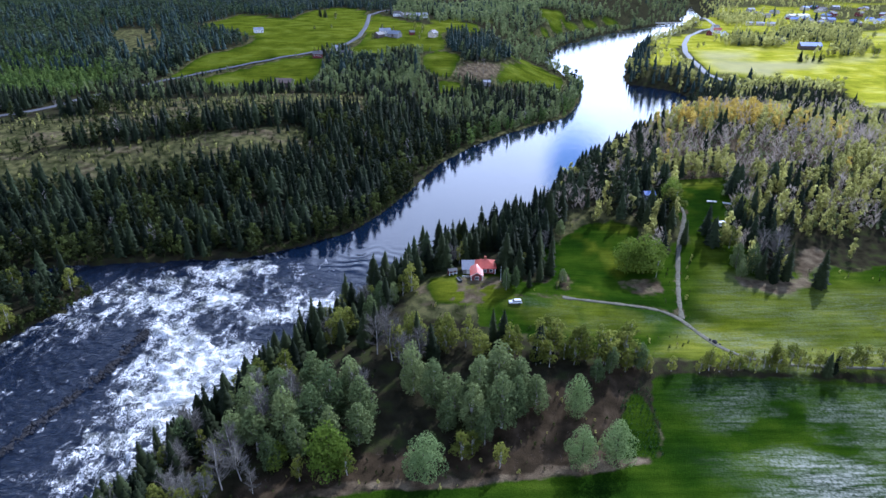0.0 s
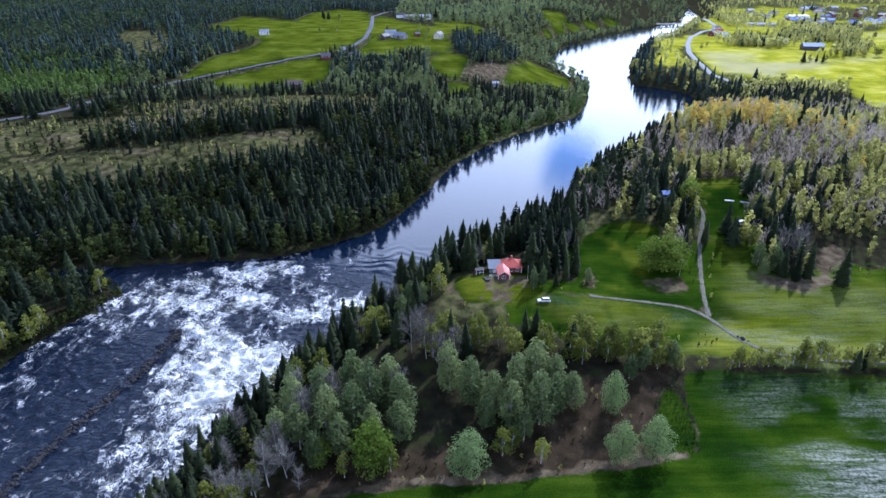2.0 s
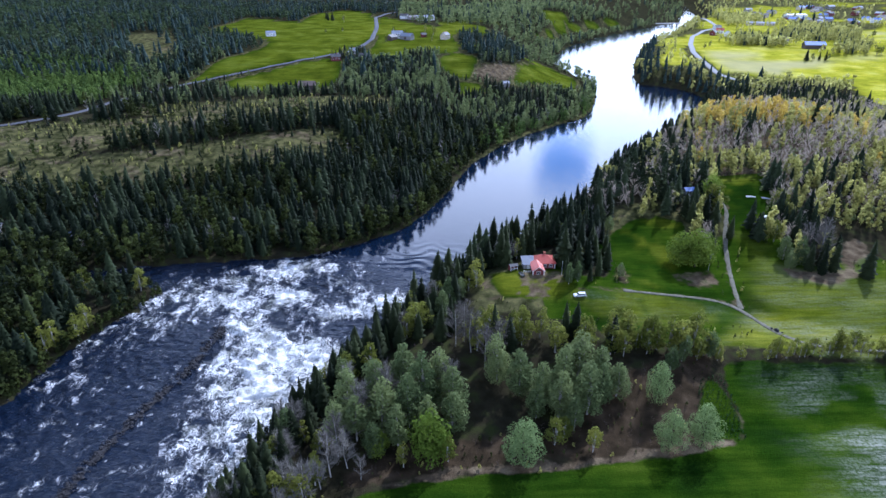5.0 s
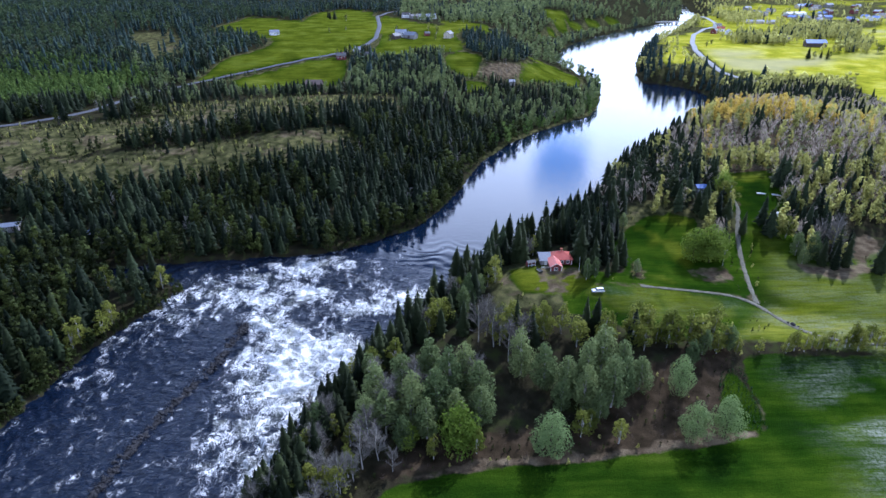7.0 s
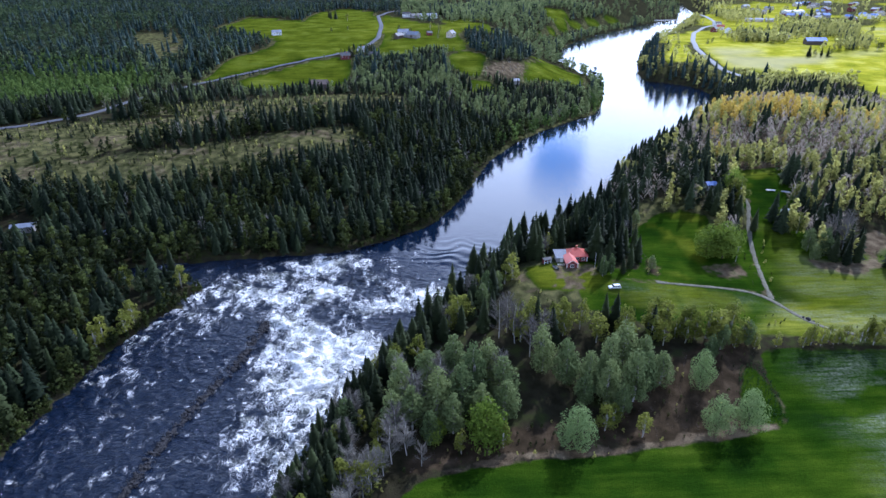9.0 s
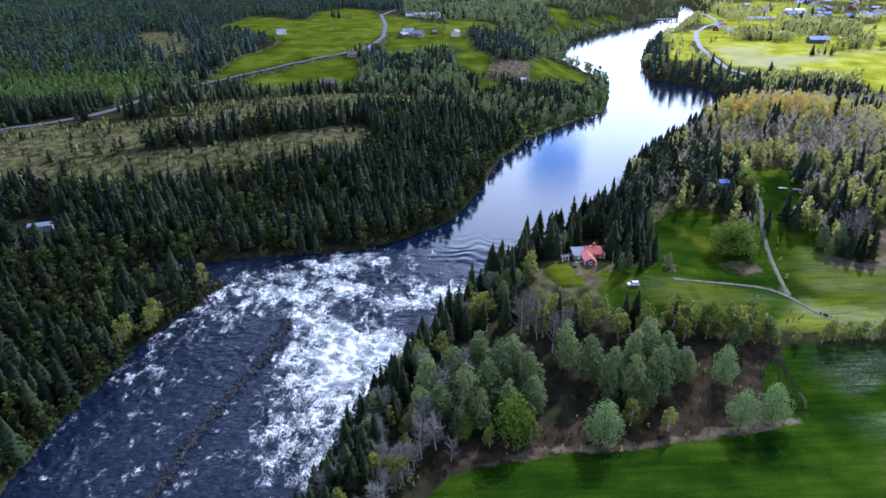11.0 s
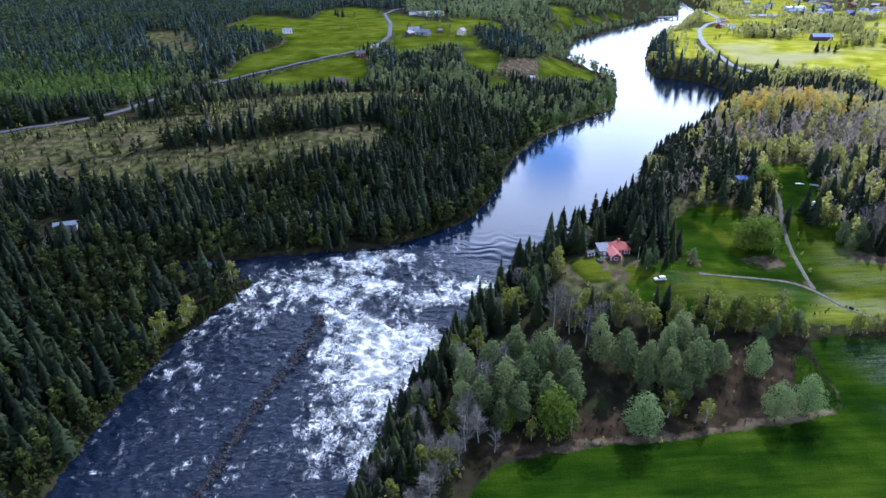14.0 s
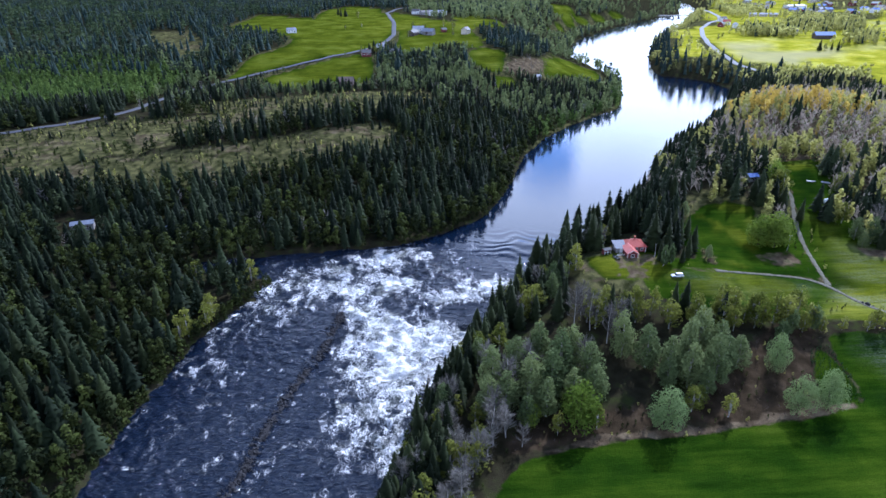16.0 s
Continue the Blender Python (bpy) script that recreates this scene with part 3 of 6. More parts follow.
YOUNG_WOOD = [(-420, 430), (-470, 604), (-433, 612), (-387, 627), (-314, 590), (-276, 545), (-283, 505), (-290, 456)]
SPOTS = [(553, 1094, 24), (412, 942, 24), (14, 210, 11), (4, 209, 6), (27, 189, 6), (100, 277, 7), (128, 252, 5), (132, 273, 6), (138, 271, 5), (-236, 259, 14), (-195, 255, 5), (-134, 527, 16),
         (-121, 619, 13), (-108, 660, 11), (-93, 622, 12), (-64, 760, 30), (-48, 1000, 45), (-9, 758, 14), (-225, 790, 12), (42, 559, 9), (460, 775, 34),
         (453, 836, 18), (436, 1000, 40), (70, 215, 4)]


def clear_of_spots(x, y):
    return np.min([np.hypot(x - sx, y - sy) - r for sx, sy, r in SPOTS], 0) > 0


MEADOWS = [FRONT_FIELD, RIGHT_MEADOW, TRACK_MEADOW, LAWN, MID_MEADOW, GREEN_GAP, BIG_FIELD, LOWER_FIELD, FARM_FIELD, RIVER_FIELD, CAPE_FIELD, UPPER_FIELD, EAST_FIELD, EAST_BANK_FIELD, *FAR_FIELDS, *WEST_FIELDS]


def best(x, y, polys):
    """Metres inside the nearest of some polygons, with a wandering edge."""
    return np.max([away(x, y, p) for p in polys], 0) + (fractal(np.asarray(x, float) / 16, np.asarray(y, float) / 16, 41, 3) - 0.5) * 9


def build_ground():
    def lines(lo, a, b, hi, step):
        mid = list(np.arange(a, b + 0.1, step))
        out, s, v = [], step, b
        while v < hi:
            s *= 1.07
            v += min(s, 220)
            out.append(v)
        low, s, v = [], step, a
        while v > lo:
            s *= 1.07
            v -= min(s, 220)
            low.append(v)
        return np.array(low[::-1] + mid + out)

    xs, ys = lines(-4500, -260, 250, 4500, 2.4), lines(-1500, 62, 470, 4800, 2.4)
    x, y = np.meshgrid(xs, ys)
    z = land(x, y)
    nx, ny = len(xs), len(ys)
    i = np.arange(nx * ny).reshape(ny, nx)
    quads = np.stack([i[:-1, :-1], i[:-1, 1:], i[1:, 1:], i[1:, :-1]], -1).reshape(-1, 4)
    meadow = np.maximum(smooth(-2, 2, best(x, y, MEADOWS[1:])), smooth(-1.5, 1.5, away(x, y, FRONT_FIELD) + (fractal(x / 9, y / 9, 4, 3) - 0.5) * 3))
    west, east = bank(x, y)
    halo = best(x, y, MEADOWS)
    rim = (fractal(x / 13, y / 13, 68, 3) - 0.5) * 16
    near_grass = smooth(-13, -7, halo + rim) * ((east > 8) & (y < 300) & (x > 12)) * smooth(158, 163, y)
    meadow = np.maximum(meadow, np.maximum(0.9 * near_grass * (1 - smooth(236, 246, y) * (x < 110)), smooth(-3, 3, best(x, y, [VERGE, WEEDS]))) * (1 - smooth(-3, 2, best(x, y, [SCRUB, BARE_BANK]))))
    straw = smooth(-6, 4, best(x, y, CLEARINGS))
    straw = np.maximum(straw, 0.85 * smooth(-16, -3, halo) * ((east > 0) & (y < 330) & (y > 160)) + 0.6 * smooth(-14, -3, halo) * (y > 400))
    dry = 0.95 * smooth(-4, -1.8, away(x, y, FRONT_FIELD) + (fractal(x / 7, y / 7, 14, 2) - 0.5) * 5) * (y < 135) * smooth(-50, -36, x)
    dry = np.maximum(dry, 0.8 * smooth(-3, 3, best(x, y, [BARE_BANK])))
    dry = np.maximum(dry, 0.5 * smooth(-6, 4, best(x, y, CLEARINGS)) * smooth(0.45, 0.65, fractal(x / 14, y / 9, 61, 3)))
    dry = np.maximum(dry, 0.6 * smooth(0.58, 0.66, fractal(x / 18, y / 12, 62, 3)) * smooth(-16, -3, halo) * ((east > 0) & (y < 330) & (y > 160)))
    dry = dry * (1 - 0.97 * meadow)
    dry = np.maximum(dry, 0.5 * smooth(4.0, 1.2, along(x, y, TRACK[1:]) + fractal(x / 5, y / 5, 63, 2) * 2))
    dry = np.maximum(dry, 0.5 * smooth(3.6, 1.2, along(x, y, TRACK_NORTH) + fractal(x / 5, y / 5, 64, 2) * 2))
    dry = np.maximum(dry, 0.75 * smooth(105, 130, x) * smooth(250, 275, y) * smooth(470, 430, y) * smooth(300, 260, x) * smooth(0.2, 0.42, fractal(x / 30, y / 30, 65, 3)) * (1 - meadow))
    dry = np.maximum(dry, 0.62 * smooth(-8, 10, best(x, y, [FELLED])))
    dry = np.maximum(dry, 0.75 * smooth(-3, 3, best(x, y, [BARE_SLOPE])))
    dry = np.maximum(dry, 0.66 * smooth(11, 4, np.hypot((x - 80) / 1.2, y - 206) + 9 * (fractal(x / 5, y / 5, 70, 3) - 0.5)))
    dry = np.maximum(dry, 0.62 * smooth(0.42, 0.56, fractal(x / 6, y / 6, 69, 3)) * smooth(-2, 2, away(x, y, LAWN)))
    straw = np.maximum(straw, 0.75 * smooth(8, 2, west) * smooth(330, 400, y) * (west > 0))
    earth = np.maximum(smooth(-5, 4, best(x, y, [SCRUB, BARE_BANK])), 0.35 * smooth(2, 0, np.minimum(np.abs(west), np.abs(east))))
    tilled = smooth(0.46, 0.52, fractal(x / 95, y / 95, 51, 2)) * smooth(560, 700, y) * (east > 25) * smooth(1900, 1300, y)
    tilled = np.maximum(tilled, (west > 40) * 0.8 * np.exp(-((x + 40) / 150) ** 4 - ((y - 830) / 190) ** 4) * smooth(0.4, 0.48, fractal(x / 60, y / 60, 52, 2)))
    meadow = np.maximum(meadow, tilled)
    straw = np.maximum(straw, (east > 15) * smooth(560, 640, y) * 0.8)
    worn = np.maximum.reduce([0.55 * smooth(-4, 6, best(x, y, [VERGE])), smooth(-5, 25, away(x, y, FRONT_FIELD)) * smooth(62, 100, x), 0.2 * smooth(-2, 12, best(x, y, [RIGHT_MEADOW, TRACK_MEADOW]))])
    # full in the eastern fields, where the yellow also carries the sunlight
    sunny_yellow = np.maximum(smooth(-10, 10, best(x, y, [EAST_FIELD, EAST_BANK_FIELD, *FAR_FIELDS])), np.maximum(0.15 * smooth(-6, 12, best(x, y, [RIGHT_MEADOW])), 0.15 * smooth(-6, 12, best(x, y, [BIG_FIELD, LOWER_FIELD, FARM_FIELD, RIVER_FIELD, CAPE_FIELD, UPPER_FIELD, *WEST_FIELDS]))))
    sunny_yellow = np.maximum(sunny_yellow, 0.22 * smooth(-2, 4, away(x, y, LAWN)))
    sunny_yellow = np.maximum(sunny_yellow, 0.16 * smooth(0.42, 0.62, fractal(x / 11, y / 14, 44, 3)) * smooth(-2, 4, best(x, y, [MID_MEADOW, TRACK_MEADOW, GREEN_GAP])))
    sunny_yellow = np.maximum(sunny_yellow, 0.32 * smooth(-4, 6, best(x, y, [VERGE])))
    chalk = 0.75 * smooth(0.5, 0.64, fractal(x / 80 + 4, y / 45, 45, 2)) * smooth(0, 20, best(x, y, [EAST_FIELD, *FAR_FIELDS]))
    sunny_yellow = np.maximum(sunny_yellow, tilled * np.where(east > 0, 0.8, 0.25))
    chalk = np.maximum(chalk, 0.3 * smooth(-5, 4, best(x, y, [BARE_SLOPE])) * smooth(0.3, 0.55, fractal(x / 7, y / 7, 46, 3)))
    me = mesh_from("ground", np.stack([x, y, z], -1).reshape(-1, 3), quads, GROUND, {"meadow": meadow.ravel(), "straw": straw.ravel(), "earth": earth.ravel(), "worn": worn.ravel(), "sunny_yellow": sunny_yellow.ravel(), "chalk": chalk.ravel(), "dry": dry.ravel()}, True)
    tagged(new("ground", me), "valley floor of meadow, forest floor and straw-coloured clearings", "ground", kind="structure")


def crests(x, y):
    """Standing waves: broken ridges lying across the stream, steep and sharp, from 0 to 1."""
    wx, wy = x + 4 * (fractal(x / 8, y / 8, 81, 3) - 0.5), y + 4 * (fractal(x / 8, y / 8, 82, 3) - 0.5)
    a, b = 0.36 * wx + 0.93 * wy, 0.93 * wx - 0.36 * wy
    return np.clip(1 - np.abs(2 * fractal(b / 7.5, a / 3.6, 33, 3) - 1) * 2.2, 0, 1)


def foam_amount(x, y):
    """How white the water is: the ledges of the rapids and the tongue below them."""
    total = 0.06 * (1 - smooth(225, 246, y))
    for cx, cy, rx, ry, a in FOAM:
        total = total + a * np.exp(-((x - cx) / rx) ** 2 - ((y - cy) / ry) ** 2)
    total = np.clip(total, 0, 1.3)
    wx, wy = x + 5 * (fractal(x / 9, y / 9, 71, 3) - 0.5), y + 5 * (fractal(x / 9, y / 9, 72, 3) - 0.5)
    a, b = 0.36 * wx + 0.93 * wy, 0.93 * wx - 0.36 * wy
    streak = fractal(b / 5.0, a / 7.0, 3, 4)
    # white caps: short crests across the stream, each trailing foam
    cap = smooth(0.60, 0.74, fractal(b / 3.2, a / 1.9, 91, 3)) * smooth(250, 228, y) * smooth(0.40, 0.6, fractal(x / 12, y / 12, 92, 2))
    crest = crests(x + 0.35, y + 0.9)
    return np.clip(total * (0.28 + 0.62 * smooth(0.35, 0.65, streak) + 0.62 * crest ** 1.4) + 0.34 * cap, 0, 1.4)


FOAM = [(-84, 172, 15, 8, 1.35), (-66, 166, 15, 8, 1.4), (-90, 158, 13, 12, 0.85), (-75, 150, 14, 12, 0.6), (-90, 140, 13, 14, 0.42), (-78, 130, 12, 14, 0.38),
        (-92, 120, 13, 14, 0.28), (-80, 106, 7, 14, 0.6), (-98, 184, 7, 5, 0.9), (-59, 179, 8, 5, -0.9), (-44, 197, 12, 6, 1.25), (-54, 192, 9, 5, 0.7),
        (-120, 202, 20, 10, 0.47), (-100, 196, 14, 7, 0.56), (-110, 214, 14, 8, 0.42), (-92, 222, 14, 8, 0.5), (-80, 230, 12, 6, 0.5), (-84, 203, 10, 6, 0.8),
        (-66, 213, 12, 11, 0.34), (-70, 190, 9, 5, 0.6), (-128, 186, 12, 9, 0.3), (-146, 166, 9, 34, 0.18), (-112, 152, 5, 26, -0.5)]


def build_river():
    ys = np.concatenate([np.arange(60, 250, 0.6), np.arange(250, 420, 2.5), np.arange(420, 2100, 8)])
    v = np.linspace(0, 1, 170)
    left, right = shore(LEFT_SHORE, ys) - 4, shore(RIGHT_SHORE, ys) + 4
    x = left[:, None] + (right - left)[:, None] * v[None]
    y = np.repeat(ys[:, None], len(v), 1)
    foam = foam_amount(x, y)
    rough = np.clip(1 - smooth(206, 246, y + 0.3 * (x + 60)), 0, 1)
    rough = rough * (0.55 + 0.45 * smooth(0.05, 0.5, foam))
    a, b = 0.42 * x + 0.9 * y, 0.9 * x - 0.42 * y
    chop = (fractal(b / 3.4, a / 2.2, 21, 4) - 0.5) * 1.5 + 1.15 * crests(x, y) ** 1.5 - 0.5
    big = np.clip(foam * 0.7 + 0.5, 0, 1)
    z = water_level(y) + rough * chop * big * 1.3
    # smooth standing swells where the calm water gathers speed
    band = smooth(198, 212, y + 0.2 * (x + 40)) * (1 - smooth(226, 254, y + 0.1 * x)) * smooth(-84, -52, x)
    z = z + band * 0.085 * np.sin((0.93 * y + 0.36 * x + 14 * fractal(x / 14, y / 14, 95, 2)) / 0.95) * (0.4 + 1.2 * fractal(x / 9, y / 7, 96, 2))
    ny, nx = x.shape
    i = np.arange(nx * ny).reshape(ny, nx)
    quads = np.stack([i[:-1, :-1], i[:-1, 1:], i[1:, 1:], i[1:, :-1]], -1).reshape(-1, 4)
    me = mesh_from("river", np.stack([x, y, z], -1).reshape(-1, 3), quads, WATER, {"foam": foam.ravel(), "rough": rough.ravel()}, True)
    tagged(new("river", me), "broad river, calm upstream, breaking into white rapids", "water", kind="structure")


build_ground()
build_river()

# ---- roads and tracks ----
def ribbon(name, line, width, mat, label, lift=0.12, wander=0.0, offset=0.0):
    """A road that follows the ground, with a slight crown and worn edges."""
    pts = np.array(line, float)
    seg = np.r_[0, np.cumsum(np.hypot(*np.diff(pts, axis=0).T))]
    s = np.arange(0, seg[-1], 2.0)
    px, py = np.interp(s, seg, pts[:, 0]), np.interp(s, seg, pts[:, 1])
    for _ in range(12):
        px[1:-1], py[1:-1] = (px[:-2] + 2 * px[1:-1] + px[2:]) / 4, (py[:-2] + 2 * py[1:-1] + py[2:]) / 4
    tx, ty = np.gradient(px), np.gradient(py)
    k = np.hypot(tx, ty)
    nx, ny = ty / k, -tx / k
    px, py = px + nx * offset, py + ny * offset
    half = width / 2 * (1 + wander * (value_noise(s / 3, s * 0, 5) - 0.5))
    across = np.array([-1.15, -1, -0.5, 0, 0.5, 1, 1.15])
    drop = np.array([-0.35, 0, 0.02, 0.05, 0.02, 0, -0.35])
    x, y = px[:, None] + nx[:, None] * half[:, None] * across, py[:, None] + ny[:, None] * half[:, None] * across
    z = np.repeat(np.max([land(x[:, j], y[:, j]) for j in (1, 3, 5)], 0)[:, None], 7, 1) + lift + drop
    i = np.arange(x.size).reshape(x.shape)
    quads = np.stack([i[:-1, :-1], i[:-1, 1:], i[1:, 1:], i[1:, :-1]], -1).reshape(-1, 4)
    me = mesh_from(name, np.stack([x, y, z], -1).reshape(-1, 3), quads, mat, None, True)
    tagged(new(name, me), label, "road", kind="structure")


ASPHALT = plain("old_asphalt", (0.085, 0.087, 0.095), 0.9, 0, 0.2, 1.5)
PALE_ROAD = plain("pale_asphalt", (0.26, 0.26, 0.26), 0.9, 0, 0.15, 1.5)
GRAVEL = plain("pale_gravel", (0.125, 0.118, 0.085), 0.95, 0, 0.35, 1.2, 0.4)
ribbon("road", WEST_ROAD, 4.8, ASPHALT, "grey asphalt country road winding past the farms", 0.5)
ribbon("road", EAST_ROAD, 5.4, PALE_ROAD, "pale asphalt road along the river fields", 0.5)
ribbon("track", TRACK[2:], 1.5, GRAVEL, "narrow gravel track between the meadows", 0.07, 0.9)
ribbon("track", TRACK_NORTH, 1.6, GRAVEL, "narrow gravel track climbing towards the wood", 0.07, 0.8)



# ---- tree shapes ----
def tube(points, radii, sides=5):
    """A tapered limb through points, as corners and triangles."""
    verts, tris = [], []
    for k, (p, r) in enumerate(zip(points, radii)):
        d = Vector(points[min(k + 1, len(points) - 1)]) - Vector(points[max(k - 1, 0)])
        side = d.cross(Vector((0.3, 0.8, 0.1))).normalized()
        other = d.cross(side).normalized()
        for j in range(sides):
            a = 2 * math.pi * j / sides
            verts.append(tuple(Vector(p) + r * (math.cos(a) * side + math.sin(a) * other)))
    for k in range(len(points) - 1):
        for j in range(sides):
            a, b = k * sides + j, k * sides + (j + 1) % sides
            tris += [(a, b, b + sides), (a, b + sides, a + sides)]
    return verts, tris


def gather(pieces):
    verts, tris, n = [], [], 0
    for v, t in pieces:
        verts += list(v)
        tris += [tuple(i + n for i in f) for f in t]
        n += len(v)
    return np.array(verts, float), np.array(tris, int)


def spruce_crown(rng, whorls, arms, tall=1.0, wide=0.19, simple=False):
    """Whorls of drooping boughs on a tree one unit tall."""
    verts, tris = [], []
    for k in range(whorls):
        f = k / (whorls - 1)
        h = 0.07 + 0.88 * f ** 0.93 + rng.uniform(-0.012, 0.012)
        reach = wide * (1 - f) ** 0.8 * (1 - 0.35 * max(0, 0.12 - f) / 0.12) + 0.012
        count = max(4, round(arms * (1 - 0.4 * f)))
        start = rng.uniform(0, 6.28)
        for j in range(count):
            a = start + 6.283 * (j + rng.uniform(-0.3, 0.3)) / count
            r = reach * rng.uniform(0.68, 1.18)
            droop = r * rng.uniform(0.30, 0.62) * (1.1 - 0.7 * f)
            c, s = math.cos(a), math.sin(a)
            w = r * 6.283 / count * rng.uniform(0.38, 0.55) + 0.006
            n = len(verts)
            base = (0.0, 0.0, h + 0.03)
            midr = 0.6 * r
            left = (c * midr - s * w, s * midr + c * w, h - 0.75 * droop - 0.012)
            right = (c * midr + s * w, s * midr - c * w, h - 0.75 * droop - 0.012)
            ridge = (c * midr, s * midr, h - 0.42 * droop + 0.014)
            tip = (c * r, s * r, h - droop)
            if simple:
                verts += [base, left, tip, right]
                tris += [(n, n + 1, n + 2), (n, n + 2, n + 3)]
            else:
                verts += [base, left, right, ridge, tip]
                tris += [(n, n + 1, n + 3), (n, n + 3, n + 2), (n + 1, n + 4, n + 3), (n + 3, n + 4, n + 2)]
    n = len(verts)
    verts += [(0.012, 0, 0.93), (-0.006, 0.011, 0.93), (-0.006, -0.011, 0.93), (0, 0, 1.0)]
    tris += [(n, n + 1, n + 3), (n + 1, n + 2, n + 3), (n + 2, n, n + 3)]
    return np.array(verts), np.array(tris)


def cone_crown(rng, layers, points, wide=0.18):
    """A far spruce: ragged skirts, one over the other."""
    verts, tris = [], []
    for k in range(layers):
        f = k / layers
        low, top = 0.06 + 0.84 * f, min(1.0, 0.06 + 0.84 * f + 0.94 / layers * 1.75)
        if k == layers - 1:
            top = 1.0
        r = wide * (1 - f) ** 0.78 + 0.012
        n, start = len(verts), rng.uniform(0, 6.28)
        verts.append((rng.gauss(0, 0.012) * (1 - f), rng.gauss(0, 0.012) * (1 - f), top))
        for j in range(points):
            a = start + 6.283 * j / points
            q = r * (rng.uniform(0.8, 1.25) if j % 2 else rng.uniform(0.5, 0.72))
            verts.append((math.cos(a) * q, math.sin(a) * q, low + (rng.uniform(-0.045, 0.02) if j % 2 else 0.035)))
        tris += [(n, n + 1 + j, n + 1 + (j + 1) % points) for j in range(points)]
    return np.array(verts), np.array(tris)


def tufted_crown(rng, lumps, leaves, leaf, low=0.2, wide=0.24):
    """A far leafy tree: uneven lumps, each clad in leaves that face outwards."""
    verts, tris = [], []
    for k in range(lumps):
        u, a = (k + rng.random()) / lumps, rng.uniform(0, 6.283)
        swell = math.sin(math.pi * min(1, 0.2 + 0.8 * u)) ** 0.6 if u < 0.95 else 0.4
        p = Vector((math.cos(a), math.sin(a), 0)) * wide * swell * rng.uniform(0.2, 0.65) + Vector((0, 0, low + (0.9 - low) * u))
        r = wide * rng.uniform(0.42, 0.62) * (1 - 0.25 * u)
        n = len(verts)
        for d in ((0.9, 0, -0.3), (-0.45, 0.8, -0.3), (-0.45, -0.8, -0.3), (0, 0, 0.9)):
            verts.append(tuple(p + (Vector(d) + Vector((rng.gauss(0, 0.2), rng.gauss(0, 0.2), rng.gauss(0, 0.2)))) * r * 0.7))
        tris += [(n, n + 1, n + 3), (n + 1, n + 2, n + 3), (n + 2, n, n + 3), (n, n + 2, n + 1)]
        for _ in range(leaves):
            d = Vector((rng.gauss(0, 1), rng.gauss(0, 1), rng.gauss(0.35, 1))).normalized()
            q, s = p + d * r * rng.uniform(0.75, 1.12), leaf * rng.uniform(0.7, 1.4)
            face = (d + Vector((rng.gauss(0, 0.3), rng.gauss(0, 0.3), rng.gauss(0.1, 0.3)))).normalized()
            side = Matrix.Rotation(rng.uniform(0, 6.28), 3, face) @ face.orthogonal().normalized()
            other = face.cross(side)
            n = len(verts)
            verts += [tuple(q + side * s * 1.5), tuple(q - side * s * 0.7 + other * s * 1.2), tuple(q - side * s * 0.7 - other * s * 1.2)]
            tris.append((n, n + 1, n + 2))
    return np.array(verts), np.array(tris)


def leafy_crown(rng, clusters, leaves, leaf, low=0.22, wide=0.3, ragged=0.3, slim=False):
    """Tufts of leaves round the ends of the limbs, on a tree one unit tall; returns the tufts' centres too."""
    centres = []
    for k in range(clusters):
        for _ in range(30):
            u, a = rng.uniform(0, 1), rng.uniform(0, 6.283)
            h = low + (0.93 - low) * u
            swell = math.sin(math.pi * min(1, 0.18 + 0.86 * u) ** (0.8 if slim else 1.0)) ** 0.7
            r = wide * swell * rng.uniform(0.35, 0.85)
            p = Vector((math.cos(a) * r, math.sin(a) * r, h))
            if all((p - q[0]).length > 0.6 * wide * 0.6 for q in centres) or _ == 29:
                centres.append((p, wide * rng.uniform(0.34, 0.52)))
                break
    verts, tris = [], []
    for p, r in centres:
        for _ in range(leaves):
            d = Vector((rng.gauss(0, 1), rng.gauss(0, 1), rng.gauss(0.25, 1))).normalized()
            q = p + d * r * (1 - ragged * rng.random() ** 1.5) * Vector((1, 1, 0.9)).length / 1.68
            face = (d + Vector((rng.gauss(0, 0.45), rng.gauss(0, 0.45), rng.gauss(0.2, 0.45)))).normalized()
            side = face.orthogonal().normalized()
            side = Matrix.Rotation(rng.uniform(0, 6.28), 3, face) @ side
            other = face.cross(side)
            s = leaf * rng.uniform(0.6, 1.4)
            n = len(verts)
            verts += [tuple(q + side * s), tuple(q + other * s * 0.7), tuple(q - side * s), tuple(q - other * s * 0.7 + face * s * 0.3)]
            tris += [(n, n + 1, n + 2), (n, n + 2, n + 3)]
    return np.array(verts), np.array(tris), centres


